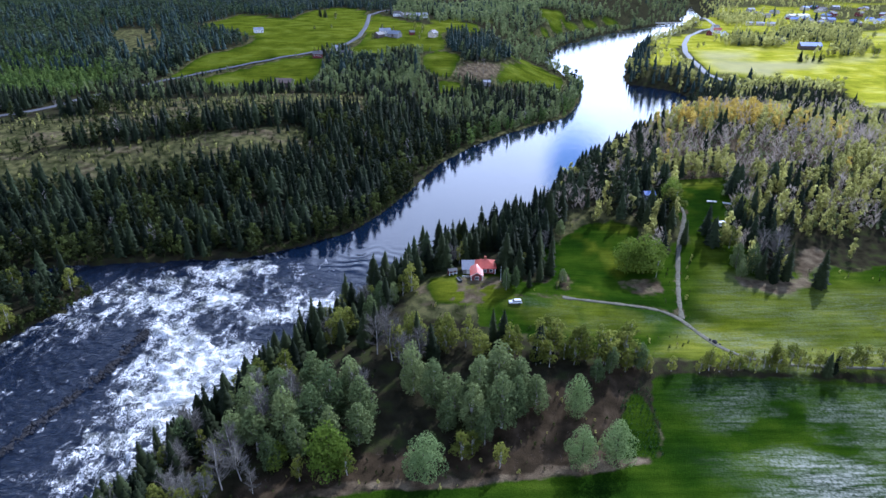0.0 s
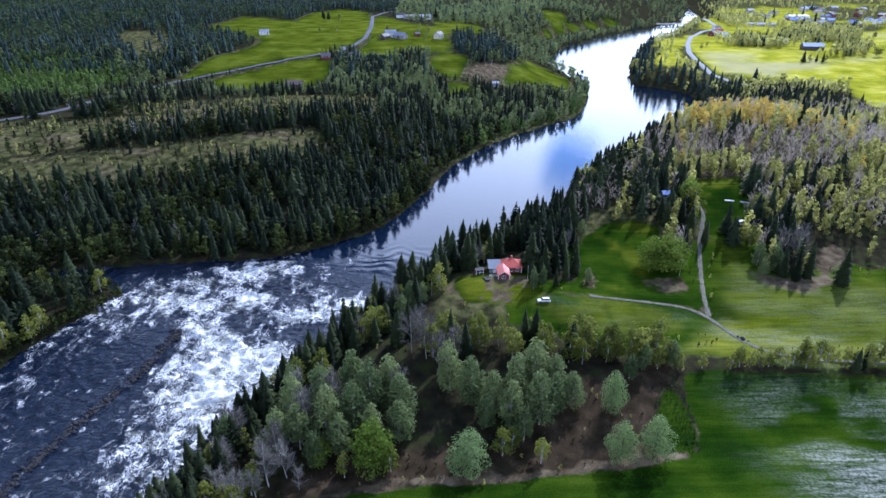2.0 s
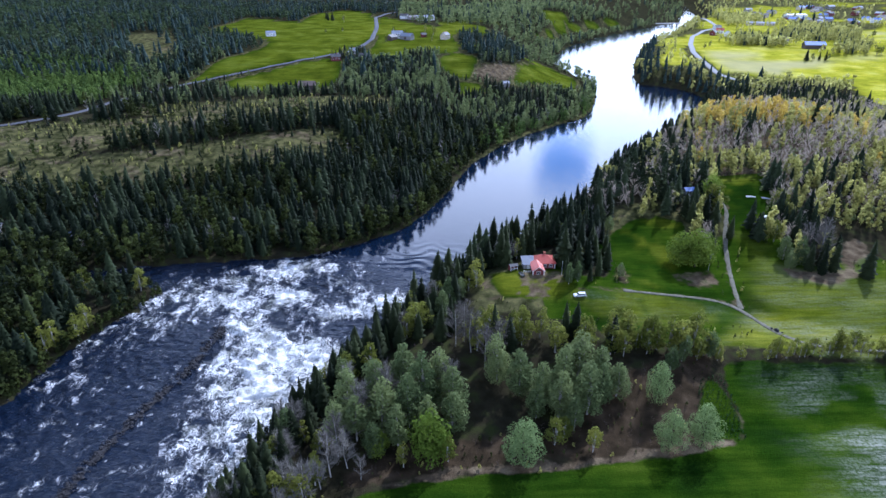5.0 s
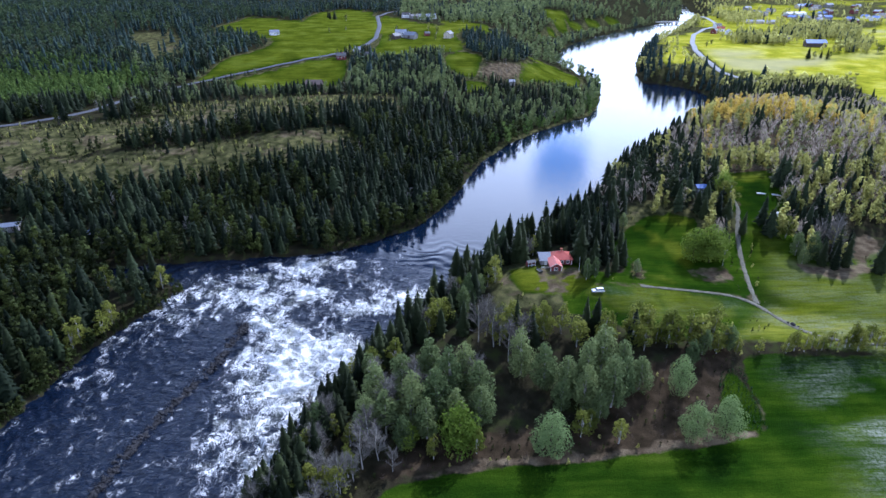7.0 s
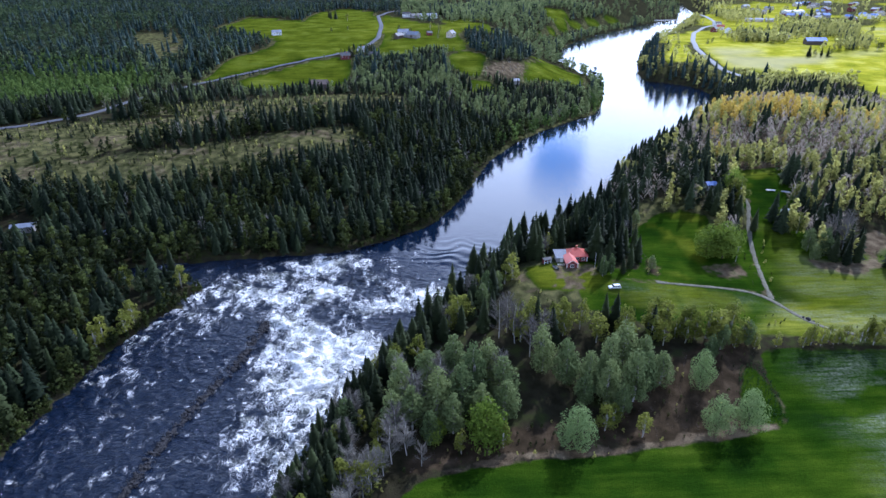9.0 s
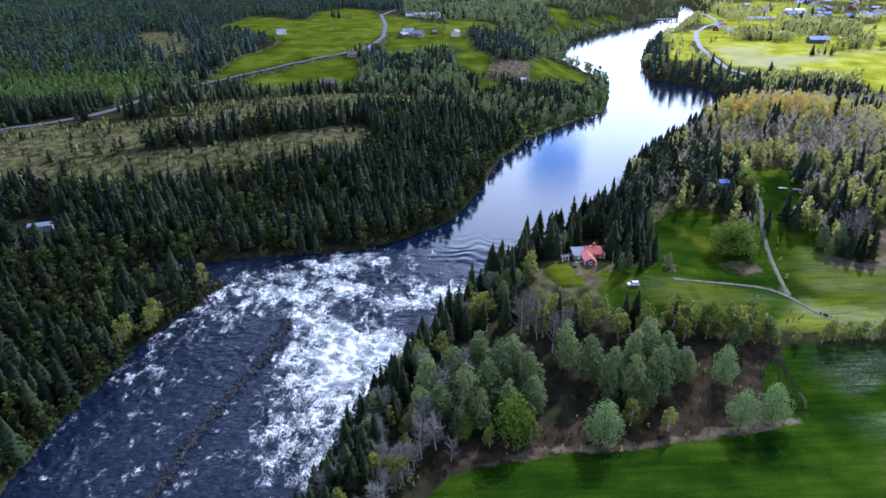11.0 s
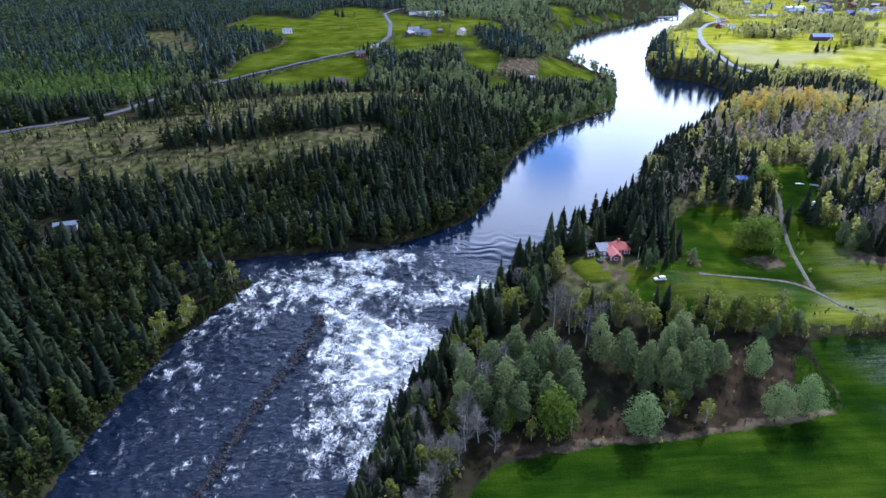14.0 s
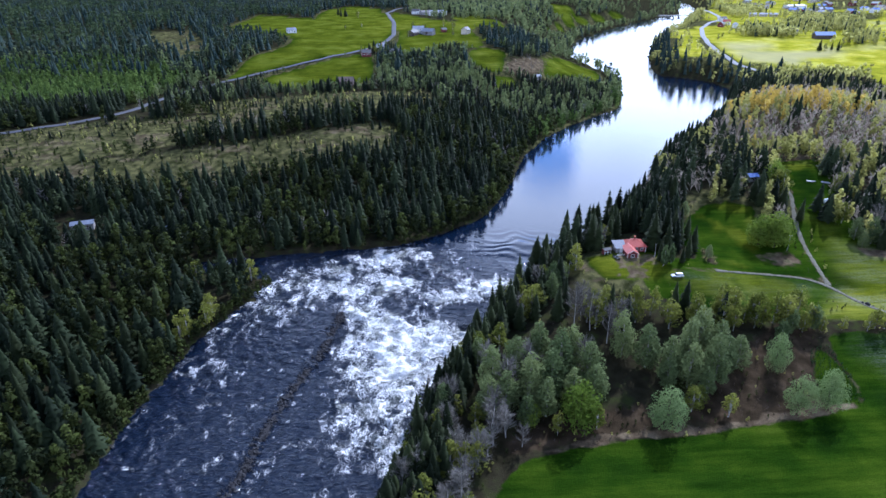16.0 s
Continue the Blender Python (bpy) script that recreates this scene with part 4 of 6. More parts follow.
def twiggy_crown(rng, boughs, twigs, wide=0.2, low=0.25, thick=0.0035):
    """Bare upright boughs that end in fans of twigs."""
    pieces = []
    for k in range(boughs):
        a, h = rng.uniform(0, 6.283), low + (0.85 - low) * k / boughs
        reach = wide * (1.05 - 0.6 * (h - low) / (1 - low)) * rng.uniform(0.7, 1.1)
        rise = rng.uniform(0.12, 0.26)
        root, end = Vector((0, 0, h)), Vector((math.cos(a) * reach, math.sin(a) * reach, min(1.0, h + rise)))
        bend = (root + end) / 2 + Vector((0, 0, -0.02))
        pieces.append(tube([root, bend, end], [thick * 1.5, thick * 1.1, thick * 0.6], 3))
        v, t = [], []
        for j in range(twigs):
            f = rng.uniform(0.3, 1.0)
            p = root.lerp(end, f)
            q = p + Vector((math.cos(a) * 0.04 + rng.gauss(0, 0.055), math.sin(a) * 0.04 + rng.gauss(0, 0.055), rng.uniform(0.0, 0.12)))
            w = Vector((rng.gauss(0, 1), rng.gauss(0, 1), 0)).normalized() * thick * 0.9
            n = len(v)
            v += [tuple(p - w), tuple(p + w), tuple(q)]
            t += [(n, n + 1, n + 2)]
        pieces.append((v, t))
    return gather(pieces)


def trunk_mesh(rng, name, mat, top, radius, limbs=(), lean=0.02):
    points = [(0, 0, -0.03), (rng.gauss(0, lean), rng.gauss(0, lean), top * 0.5), (0, 0, top)]
    pieces = [tube(points, [radius, radius * 0.7, radius * 0.15], 6)]
    for p, r in limbs:
        root = Vector((0, 0, max(0.1, p.z * 0.5)))
        pieces.append(tube([root, root.lerp(p, 0.55) + Vector((0, 0, 0.03)), p], [radius * 0.42, radius * 0.28, radius * 0.08], 4))
    v, t = gather(pieces)
    return mesh_from(name, v, t, mat, None, True)


def tree_thing(name, label, category, group, trunk, crown):
    root = new(name)
    root.empty_display_size = 0.1
    part("trunk", trunk, None, root)
    part("crown", crown, None, root)
    return tagged(root, label, category, group)


def make_spruces(rng):
    out = []
    for k in range(5):
        v, t = spruce_crown(rng, 15 + k, 9, wide=(0.15, 0.17, 0.185, 0.2, 0.14)[k])
        crown = mesh_from("spruce_crown", v, t, SPRUCE_OWN)
        out.append(tree_thing("spruce_tree", "dark green spruce with drooping boughs on the river bank", "tree", "spruces along the river", trunk_mesh(rng, "spruce_trunk", BARK, 0.95, 0.014), crown))
    return out


def make_leafy(rng, name, label, group, mat, bark, kinds, clusters, leaves, leaf, low, wide, ragged, slim=False):
    out = []
    for k in range(kinds):
        v, t, centres = leafy_crown(rng, clusters + k % 3, leaves, leaf, low, wide * rng.uniform(0.88, 1.12), ragged, slim)
        crown = mesh_from(name + "_crown", v, t, mat)
        out.append(tree_thing(name, label, "tree", group, trunk_mesh(rng, name + "_trunk", bark, 0.8, 0.018, centres[:9]), crown))
    return out


def make_bare(rng):
    out = []
    for k in range(3):
        v, t = twiggy_crown(rng, 24, 48, 0.2 + 0.03 * k, 0.2, 0.0045)
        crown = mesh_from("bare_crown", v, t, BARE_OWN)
        out.append(tree_thing("bare_birch", "leafless grey birch with pale trunk and fine twigs", "tree", "bare birches", trunk_mesh(rng, "bare_trunk", PALE_BARK, 0.97, 0.012), crown))
    return out


RNG = random.Random(7)
PROTOTYPES = {
    "spruce": make_spruces(RNG),
    "aspen": make_leafy(RNG, "aspen_tree", "grey-green aspen in young leaf beside the field", "aspens of the grove", ASPEN_OWN, PALE_BARK, 6, 34, 76, 0.0185, 0.12, 0.225, 0.5, True),
    "willow": make_leafy(RNG, "willow_tree", "round pale green willow at the edge of the field", "willows by the field", WILLOW_OWN, BARK, 3, 20, 200, 0.0165, 0.12, 0.42, 0.28),
    "birch": make_leafy(RNG, "birch_tree", "slim yellow-green birch with thin spring leaves", "young birches", BIRCH_OWN, PALE_BARK, 4, 18, 27, 0.029, 0.2, 0.235, 0.55, True),
    "lime": make_leafy(RNG, "broadleaf_tree", "broad green tree in full spring leaf in the meadow", "meadow trees", LIME_OWN, BARK, 3, 26, 74, 0.026, 0.14, 0.36, 0.35),
    "bare": make_bare(RNG),
}
USED = {k: 0 for k in PROTOTYPES}


def plant(kind, x, y, tall, wide=1.0, rng=RNG):
    """Sets a tree as a thing of its own on the ground; the prototypes themselves stand first."""
    USED[kind] += 1
    kinds = PROTOTYPES[kind]
    m = Matrix.LocRotScale((x, y, height(x, y) - 0.1), Euler((rng.gauss(0, 0.02), rng.gauss(0, 0.02), rng.uniform(0, 6.28))), (tall * wide, tall * wide, tall))
    if USED[kind] <= len(kinds):
        kinds[USED[kind] - 1].matrix_basis = m
        return
    ob = rng.choice(kinds)
    c = copy_thing(ob, Matrix())
    c.matrix_basis = m


# ---- woods: joined trees, too many to count ----
def wood(name, label, protos, mat, x, y, tall, rng, skew=1.0):
    """Joins many trees into one mesh. protos: pairs of corners and triangles, one unit tall."""
    if not len(x):
        return
    z = land(x, y)
    pick = rng.integers(0, len(protos), len(x))
    turn, girth, tint = rng.uniform(0, 6.28, len(x)), rng.uniform(0.8, 1.25, len(x)), rng.uniform(0, 1, len(x)) ** skew * 0.75
    vs, ts, tints, n = [], [], [], 0
    for k, (v, t) in enumerate(protos):
        w = np.flatnonzero(pick == k)
        if not len(w):
            continue
        c, s = np.cos(turn[w])[:, None], np.sin(turn[w])[:, None]
        sc, g = tall[w][:, None], girth[w][:, None]
        X = (v[None, :, 0] * c - v[None, :, 1] * s) * sc * g + x[w][:, None]
        Y = (v[None, :, 0] * s + v[None, :, 1] * c) * sc * g + y[w][:, None]
        Z = v[None, :, 2] * sc + z[w][:, None] - 0.15
        vs.append(np.stack([X, Y, Z], -1).reshape(-1, 3))
        ts.append((t[None] + (n + np.arange(len(w)) * len(v))[:, None, None]).reshape(-1, 3))
        tints.append(np.repeat(tint[w], len(v)))
        n += len(w) * len(v)
    me = mesh_from(name, np.concatenate(vs), np.concatenate(ts), mat, {"tint": np.concatenate(tints)})
    tagged(new(name, me), label, "trees", kind="stuff")


def scattered(x0, x1, y0, y1, step, rng):
    gx, gy = np.meshgrid(np.arange(x0, x1, step), np.arange(y0, y1, step))
    gx[::2] += step / 2
    return (gx + rng.uniform(-0.42, 0.42, gx.shape) * step).ravel(), (gy + rng.uniform(-0.42, 0.42, gy.shape) * step).ravel()


def grow(verts, stem=0.012):
    """Adds a plain three-sided stem under a far crown."""
    v, t = verts
    n = len(v)
    ring = [(stem * math.cos(a), stem * math.sin(a)) for a in (0, 2.1, 4.2)]
    v = np.concatenate([v, [(px, py, -0.02) for px, py in ring], [(0, 0, 0.7)]])
    return v, np.concatenate([t, [(n, n + 1, n + 3), (n + 1, n + 2, n + 3), (n + 2, n, n + 3)]])


FAR_SPRUCE = [grow(cone_crown(RNG, 8, 10, w)) for w in (0.18, 0.2, 0.22, 0.25, 0.28)]
TINY_SPRUCE = [grow(cone_crown(RNG, 4, 6, w)) for w in (0.16, 0.19, 0.22)]
FAR_LEAFY = [grow(tufted_crown(RNG, 7, 13, 0.042, 0.16, w)) for w in (0.19, 0.22, 0.25, 0.28)]
TINY_LEAFY = [grow(tufted_crown(RNG, 5, 6, 0.07, 0.2, w)) for w in (0.25, 0.3)]
HILL_LEAFY = [grow(tufted_crown(RNG, 9, 18, 0.030, 0.14, w)) for w in (0.17, 0.2, 0.23, 0.27)]
PINES = [grow(tufted_crown(RNG, 7, 12, 0.036, 0.2, w)) for w in (0.14, 0.165, 0.19)]
SAPLINGS = [tufted_crown(RNG, 2, 9, 0.10, 0.2, 0.4) for _ in range(3)]
LOW_BARE = [twiggy_crown(random.Random(3 + k), 4, 16, 0.3, 0.15, 0.012) for k in range(2)]
FAR_BARE = [twiggy_crown(RNG, 8, 26, w, 0.25, 0.0036) for w in (0.17, 0.21, 0.25)]


def hides_view(x, y, reach, lines):
    """Whether a tree stands between the camera and a road or a yard, hiding it."""
    return np.min([along(x - 0.45 * d, y + 0.89 * d, line) for d in reach for line in lines], 0) < 8


def west_forest():
    rng = np.random.default_rng(11)
    x, y = scattered(-470, 160, 60, 640, 4.7, rng)
    west, _ = bank(x, y)
    keep = (west > 1.0) & (best(x, y, MEADOWS) < -2) & ((away(x, y, FELLED) < 0) | (rng.random(len(x)) < 0.4)) & (along(x, y, WEST_ROAD) > 8) & (~hides_view(x, y, (10, 20, 30), [WEST_ROAD[:10]]) & ~hides_view(x, y, (10, 20, 30, 40, 50, 60, 70), [[(-141, 527), (-127, 527)]]) | (rng.random(len(x)) < 0.10) | (fractal(x / 22, y / 22, 88, 2) > 0.64)) & (np.abs(x + 20) < 150 + 0.9 * y) & clear_of_spots(x, y)
    x, y, west = x[keep], y[keep], west[keep]
    open_land = smooth(-4, 3, best(x, y, CLEARINGS))
    patch = fractal(x / 40, y / 40, 5, 3)
    young = smooth(-10, 10, away(x, y, YOUNG_WOOD))
    keep = (rng.random(len(x)) > open_land * (0.93 - 0.6 * smooth(0.47, 0.57, fractal(x / 24, y / 12, 66, 3)))) & (rng.random(len(x)) > 0.35 * smooth(0.5, 0.7, patch) * (1 - young))
    x, y, west, open_land, patch, young = x[keep], y[keep], west[keep], open_land[keep], patch[keep], young[keep]
    r = rng.random(len(x))
    edge = smooth(14, 4, west)
    upland = smooth(440, 480, y)
    leafy = 0.12 + 0.42 * edge * smooth(200, 230, y) + 0.3 * smooth(7, 3, west) + 0.6 * smooth(0.48, 0.64, fractal(x / 26 + 7, y / 20, 9, 3)) + 0.12 * upland + 0.4 * open_land + 0.6 * young
    leafy = leafy + 0.10 * smooth(232, 222, y)
    kind = np.where(r < leafy, 1, np.where(r < leafy + (0.02 + 0.05 * upland) * (y > 232), 2, np.where(rng.random(len(x)) < 0.25, 3, 0)))
    tall = np.where(kind == 0, rng.uniform(9, 18, len(x)), np.where(kind == 3, rng.uniform(9, 16, len(x)), rng.uniform(8, 14, len(x)))) * (1 - 0.6 * open_land) * (1 - 0.25 * upland) * (1 - 0.45 * smooth(-14, -4, best(x, y + 16, [LOWER_FIELD, BIG_FIELD, RIVER_FIELD, CAPE_FIELD])))
    near = (y < 212) & (x > -225) & (kind == 0) & (y > 105)
    wide = rng.uniform(0.85, 1.2, len(x))
    picked = np.flatnonzero(near)[::3][:85]
    for i in picked:
        plant("spruce", x[i], y[i], tall[i], wide[i])
    lone = np.flatnonzero((y < 218) & (y > 160) & (kind == 1) & (west < 10))[:9]
    for i in lone:
        plant("birch", x[i], y[i], tall[i] * 0.95, 1.15)
    rest = np.ones(len(x), bool)
    rest[picked] = rest[lone] = False
    felled = away(x, y, FELLED) > 0
    kind, tall = np.where(felled, 2, kind), np.where(felled, tall * 0.55, tall)
    kind = np.where((y > 400) & (west < 11) & (rng.random(len(x)) < 0.55), 4, kind)
    for k, (name, label, protos, mat) in enumerate((("spruce_forest", "dense dark spruce forest on the far bank", FAR_SPRUCE, SPRUCE),
                                                    ("birch_wood", "yellow-green birches in the spruce forest, darkened for the shaded bank", FAR_LEAFY, SHADE_LEAF),
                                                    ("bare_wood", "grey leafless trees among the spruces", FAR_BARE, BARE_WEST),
                                                    ("pine_wood", "dark olive pines among the spruces of the far bank", PINES, PINE),
                                                    ("shore_birches", "yellow-green birches leaning over the calm water's edge", FAR_LEAFY, YOUNG))):
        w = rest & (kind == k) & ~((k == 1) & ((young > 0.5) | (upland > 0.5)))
        # skewed tints darken these trees further, as the bank's shade would
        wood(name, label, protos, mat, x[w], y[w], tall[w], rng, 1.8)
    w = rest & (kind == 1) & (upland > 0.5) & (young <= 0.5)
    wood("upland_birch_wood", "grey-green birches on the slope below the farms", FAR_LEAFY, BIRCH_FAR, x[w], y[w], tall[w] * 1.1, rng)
    w = rest & (kind == 1) & (young > 0.5)
    wood("young_birch_wood", "dense plantation of yellow-green young birches beside the road", FAR_LEAFY, YOUNG, x[w], y[w], tall[w] * 1.1, rng)


def hill_wood():
    rng = np.random.default_rng(23)
    x, y = scattered(40, 330, 205, 560, 4.4, rng)
    _, east = bank(x, y)
    spots = [MID_MEADOW, GREEN_GAP, RIGHT_MEADOW, LAWN, TRACK_MEADOW, EAST_FIELD, BARE_SLOPE]
    keep = (east > 2) & (best(x, y, spots) < -1.5) & (along(x, y, TRACK_NORTH) > 4) & (along(x, y, EAST_ROAD) > 8)
    keep &= clear_of_spots(x, y)
    keep &= np.min([np.hypot(x - 102 + 0.45 * d, y - 278 + 0.89 * d) for d in (8, 14, 20, 26)], 0) > 4.5
    x, y, east = x[keep], y[keep], east[keep]
    # the hill itself, the belt along the water, and loose groups in the meadows below it
    hill = smooth(246, 262, y + 0.12 * (x - 100))
    group = np.exp(-((x - 137) / 17) ** 2 - ((y - 238) / 17) ** 2) + np.exp(-((x - 92) / 13) ** 2 - ((y - 236) / 9) ** 2) + np.exp(-((x - 98) / 14) ** 2 - ((y - 272) / 12) ** 2)
    belt = smooth(30, 14, east) * smooth(232, 250, y)
    keep = rng.random(len(x)) < np.clip(hill + 1.3 * group + belt, 0.03, 1) * 0.9
    x, y, east, group, belt = x[keep], y[keep], east[keep], group[keep], belt[keep]
    r = rng.random(len(x))
    crest = np.exp(-((x - 190) / 50) ** 2 - ((y - 385) / 45) ** 2)
    low_hill = np.exp(-((x - 102) / 28) ** 2 - ((y - 290) / 30) ** 2)
    dark = np.clip(0.02 + 0.5 * low_hill + 0.5 * belt + 0.3 * np.clip(group, 0, 1) + 0.3 * smooth(0.55, 0.68, fractal(x / 35, y / 35, 2, 3)) - 0.3 * crest + 0.4 * smooth(450, 500, y), 0.015, 0.9)
    bare = dark + (1 - dark) * (0.50 - 0.15 * crest) * (0.5 + 1.3 * smooth(0.42, 0.6, fractal(x / 28 + 5, y / 28, 12, 3)))
    gold = bare + (1 - bare) * 0.95 * crest
    kind = np.where(r < dark, 0, np.where(r < bare, 2, np.where(r < gold, 3, 1)))
    kind = np.where((kind == 0) & (low_hill > 0.25) & (rng.random(len(x)) < 0.6), 4, kind)
    tall = np.where((kind == 0) | (kind == 4), rng.uniform(10, 17, len(x)), rng.uniform(7, 13, len(x)))
    for k, (name, label, protos, mat) in enumerate((("spruce_wood", "dark spruces on the wooded hill", FAR_SPRUCE, SPRUCE),
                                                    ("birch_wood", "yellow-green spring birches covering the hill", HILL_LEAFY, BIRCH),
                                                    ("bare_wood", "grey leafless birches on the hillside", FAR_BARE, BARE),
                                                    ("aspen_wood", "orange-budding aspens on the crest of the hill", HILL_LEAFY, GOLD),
                                                    ("pine_wood", "dark olive pines low on the hill", PINES, PINE))):
        w = kind == k
        wood(name, label, protos, mat, x[w], y[w], tall[w], rng)


def far_woods():
    rng = np.random.default_rng(31)
    fields = [p for p in MEADOWS if max(q[1] for q in p) > 500 and p is not EAST_BANK_FIELD]
    for name, label, y0, y1, step in (("far_forest", "distant mixed forest on the valley side", 560, 1250, 8.5), ("farther_forest", "dark forest on the horizon", 1250, 2600, 23.0)):
        x, y = scattered(-1500, 1900, y0, y1, step, rng)
        west, east = bank(x, y)
        keep = (np.abs(x - 40) < 90 + 0.8 * y) & (np.maximum(west, east) > 3) & (best(x, y, fields) < -3) & (along(x, y, WEST_ROAD) > 12) & (along(x - 2, y + 22, WEST_ROAD) > 20) & (along(x, y, EAST_ROAD) > 12) & ((along(x + 8, y + 22, EAST_ROAD) > 20) | (y < 690)) & clear_of_spots(x, y) & (away(x, y, FELLED) < 0)
        x, y, west, east = x[keep], y[keep], west[keep], east[keep]
        open_land = smooth(-4, 3, best(x, y, CLEARINGS)) * 0.9
        tame = (east > 0) * smooth(0.42, 0.46, fractal(x / 90, y / 60, 4, 3)) * 0.92 * (np.minimum(east, 40) > 22)
        farmland = (west > 0) * np.exp(-((x + 40) / 150) ** 2 - ((y - 830) / 170) ** 2) * 0.92
        streets = 0.95 * np.exp(-((x - 800) / 165) ** 4 - ((y - 1215) / 165) ** 4)
        screen = along(x + 4, y + 16, EAST_ROAD[:3]) < 15
        keep = rng.random(len(x)) > np.clip(open_land + tame + farmland + streets, 0, 0.97) * (1 - screen)
        x, y, west, east = x[keep], y[keep], west[keep], east[keep]
        r = rng.random(len(x))
        leafy = np.where(east > 0, 0.93, 0.24 + 0.6 * smooth(0.47, 0.62, fractal(x / 90 + 3, y / 90, 6, 3)) * (y < 1100) + 0.45 * (x > -60) * (y > 620))
        leafy = np.where((east > 0) & (east < 30) & (y < 900), 0.3, leafy)
        leafy = np.where((west > 0) & (x > -80) & (y > 900), 0.85, leafy)
        leafy = np.where(away(x, y, SPRUCE_STAND) > 0, 0.05, leafy)
        kind = np.where(r < leafy, 1, 0)
        tall = rng.uniform(11, 18, len(x)) * (1.15 if step > 10 else 1.0)
        # trees in front of the open fields are lowered so the camera sees over them
        tall = tall * (1 - 0.6 * smooth(-6, 2, np.max([best(x, y + d, fields) for d in (14, 28)], 0)))
        w = kind == 0
        pine = w & (west > 0) & (rng.random(len(x)) < 0.4)
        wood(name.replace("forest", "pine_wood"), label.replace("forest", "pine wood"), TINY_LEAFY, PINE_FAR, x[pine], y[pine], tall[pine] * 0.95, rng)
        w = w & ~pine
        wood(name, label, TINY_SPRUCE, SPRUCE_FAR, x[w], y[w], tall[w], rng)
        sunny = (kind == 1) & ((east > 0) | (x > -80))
        # the eastern woods get the paled birch leaves in place of haze
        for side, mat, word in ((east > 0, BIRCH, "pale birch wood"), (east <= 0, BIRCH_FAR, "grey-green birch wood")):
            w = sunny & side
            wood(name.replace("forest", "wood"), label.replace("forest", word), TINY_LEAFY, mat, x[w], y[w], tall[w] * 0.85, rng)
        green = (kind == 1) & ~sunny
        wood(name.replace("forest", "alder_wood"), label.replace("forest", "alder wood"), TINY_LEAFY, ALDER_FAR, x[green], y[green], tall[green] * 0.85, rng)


def riverside():
    """Spruces and birches in the strip between the rapids and the fields."""
    rng = random.Random(5)
    grid = np.random.default_rng(5)
    x, y = scattered(-100, 62, 66, 262, 3.9, grid)
    _, east = bank(x, y)
    keep = (east > 1.5) & (best(x, y, [FRONT_FIELD, LAWN, TRACK_MEADOW, MID_MEADOW]) < -1.5) & clear_of_spots(x, y) & (along(x, y, [(10, 205), (30, 192)]) > 7)
    rest = []
    for px, py, e in zip(x[keep], y[keep], east[keep]):
        inner = 13 + (6 if py > 165 else 0) + (2 if py > 196 else 0) + (20 if 24 < px < 46 else 0)
        if e > inner + rng.uniform(-2, 3) or (196 < py < 245 and rng.random() < (0.35 if px < 22 else 0.3)):
            continue
        if py < 200 and e > 9 and rng.random() < 0.6:
            kind = rng.choice(("birch", "birch", "bare", "aspen"))
            plant(kind, px, py, rng.uniform(8, 14), 1.1)
        elif rng.random() < 0.82:
            tall = rng.uniform(8, 16) + (2.5 if py > 196 else 0) + (2 if px > 22 else 0)
            if py > 205 and e < inner - 9 and e > 7:
                rest.append((px, py, tall))
            else:
                plant("spruce", px, py, tall, rng.uniform(1.1, 1.5))
        else:
            plant(rng.choice(("birch", "bare")), px, py, rng.uniform(7, 11), 1.1)


    rest = np.array(rest)
    wood("spruce_clump", "dark spruces standing close behind the cottage", FAR_SPRUCE, SPRUCE, rest[:, 0], rest[:, 1], rest[:, 2], grid)


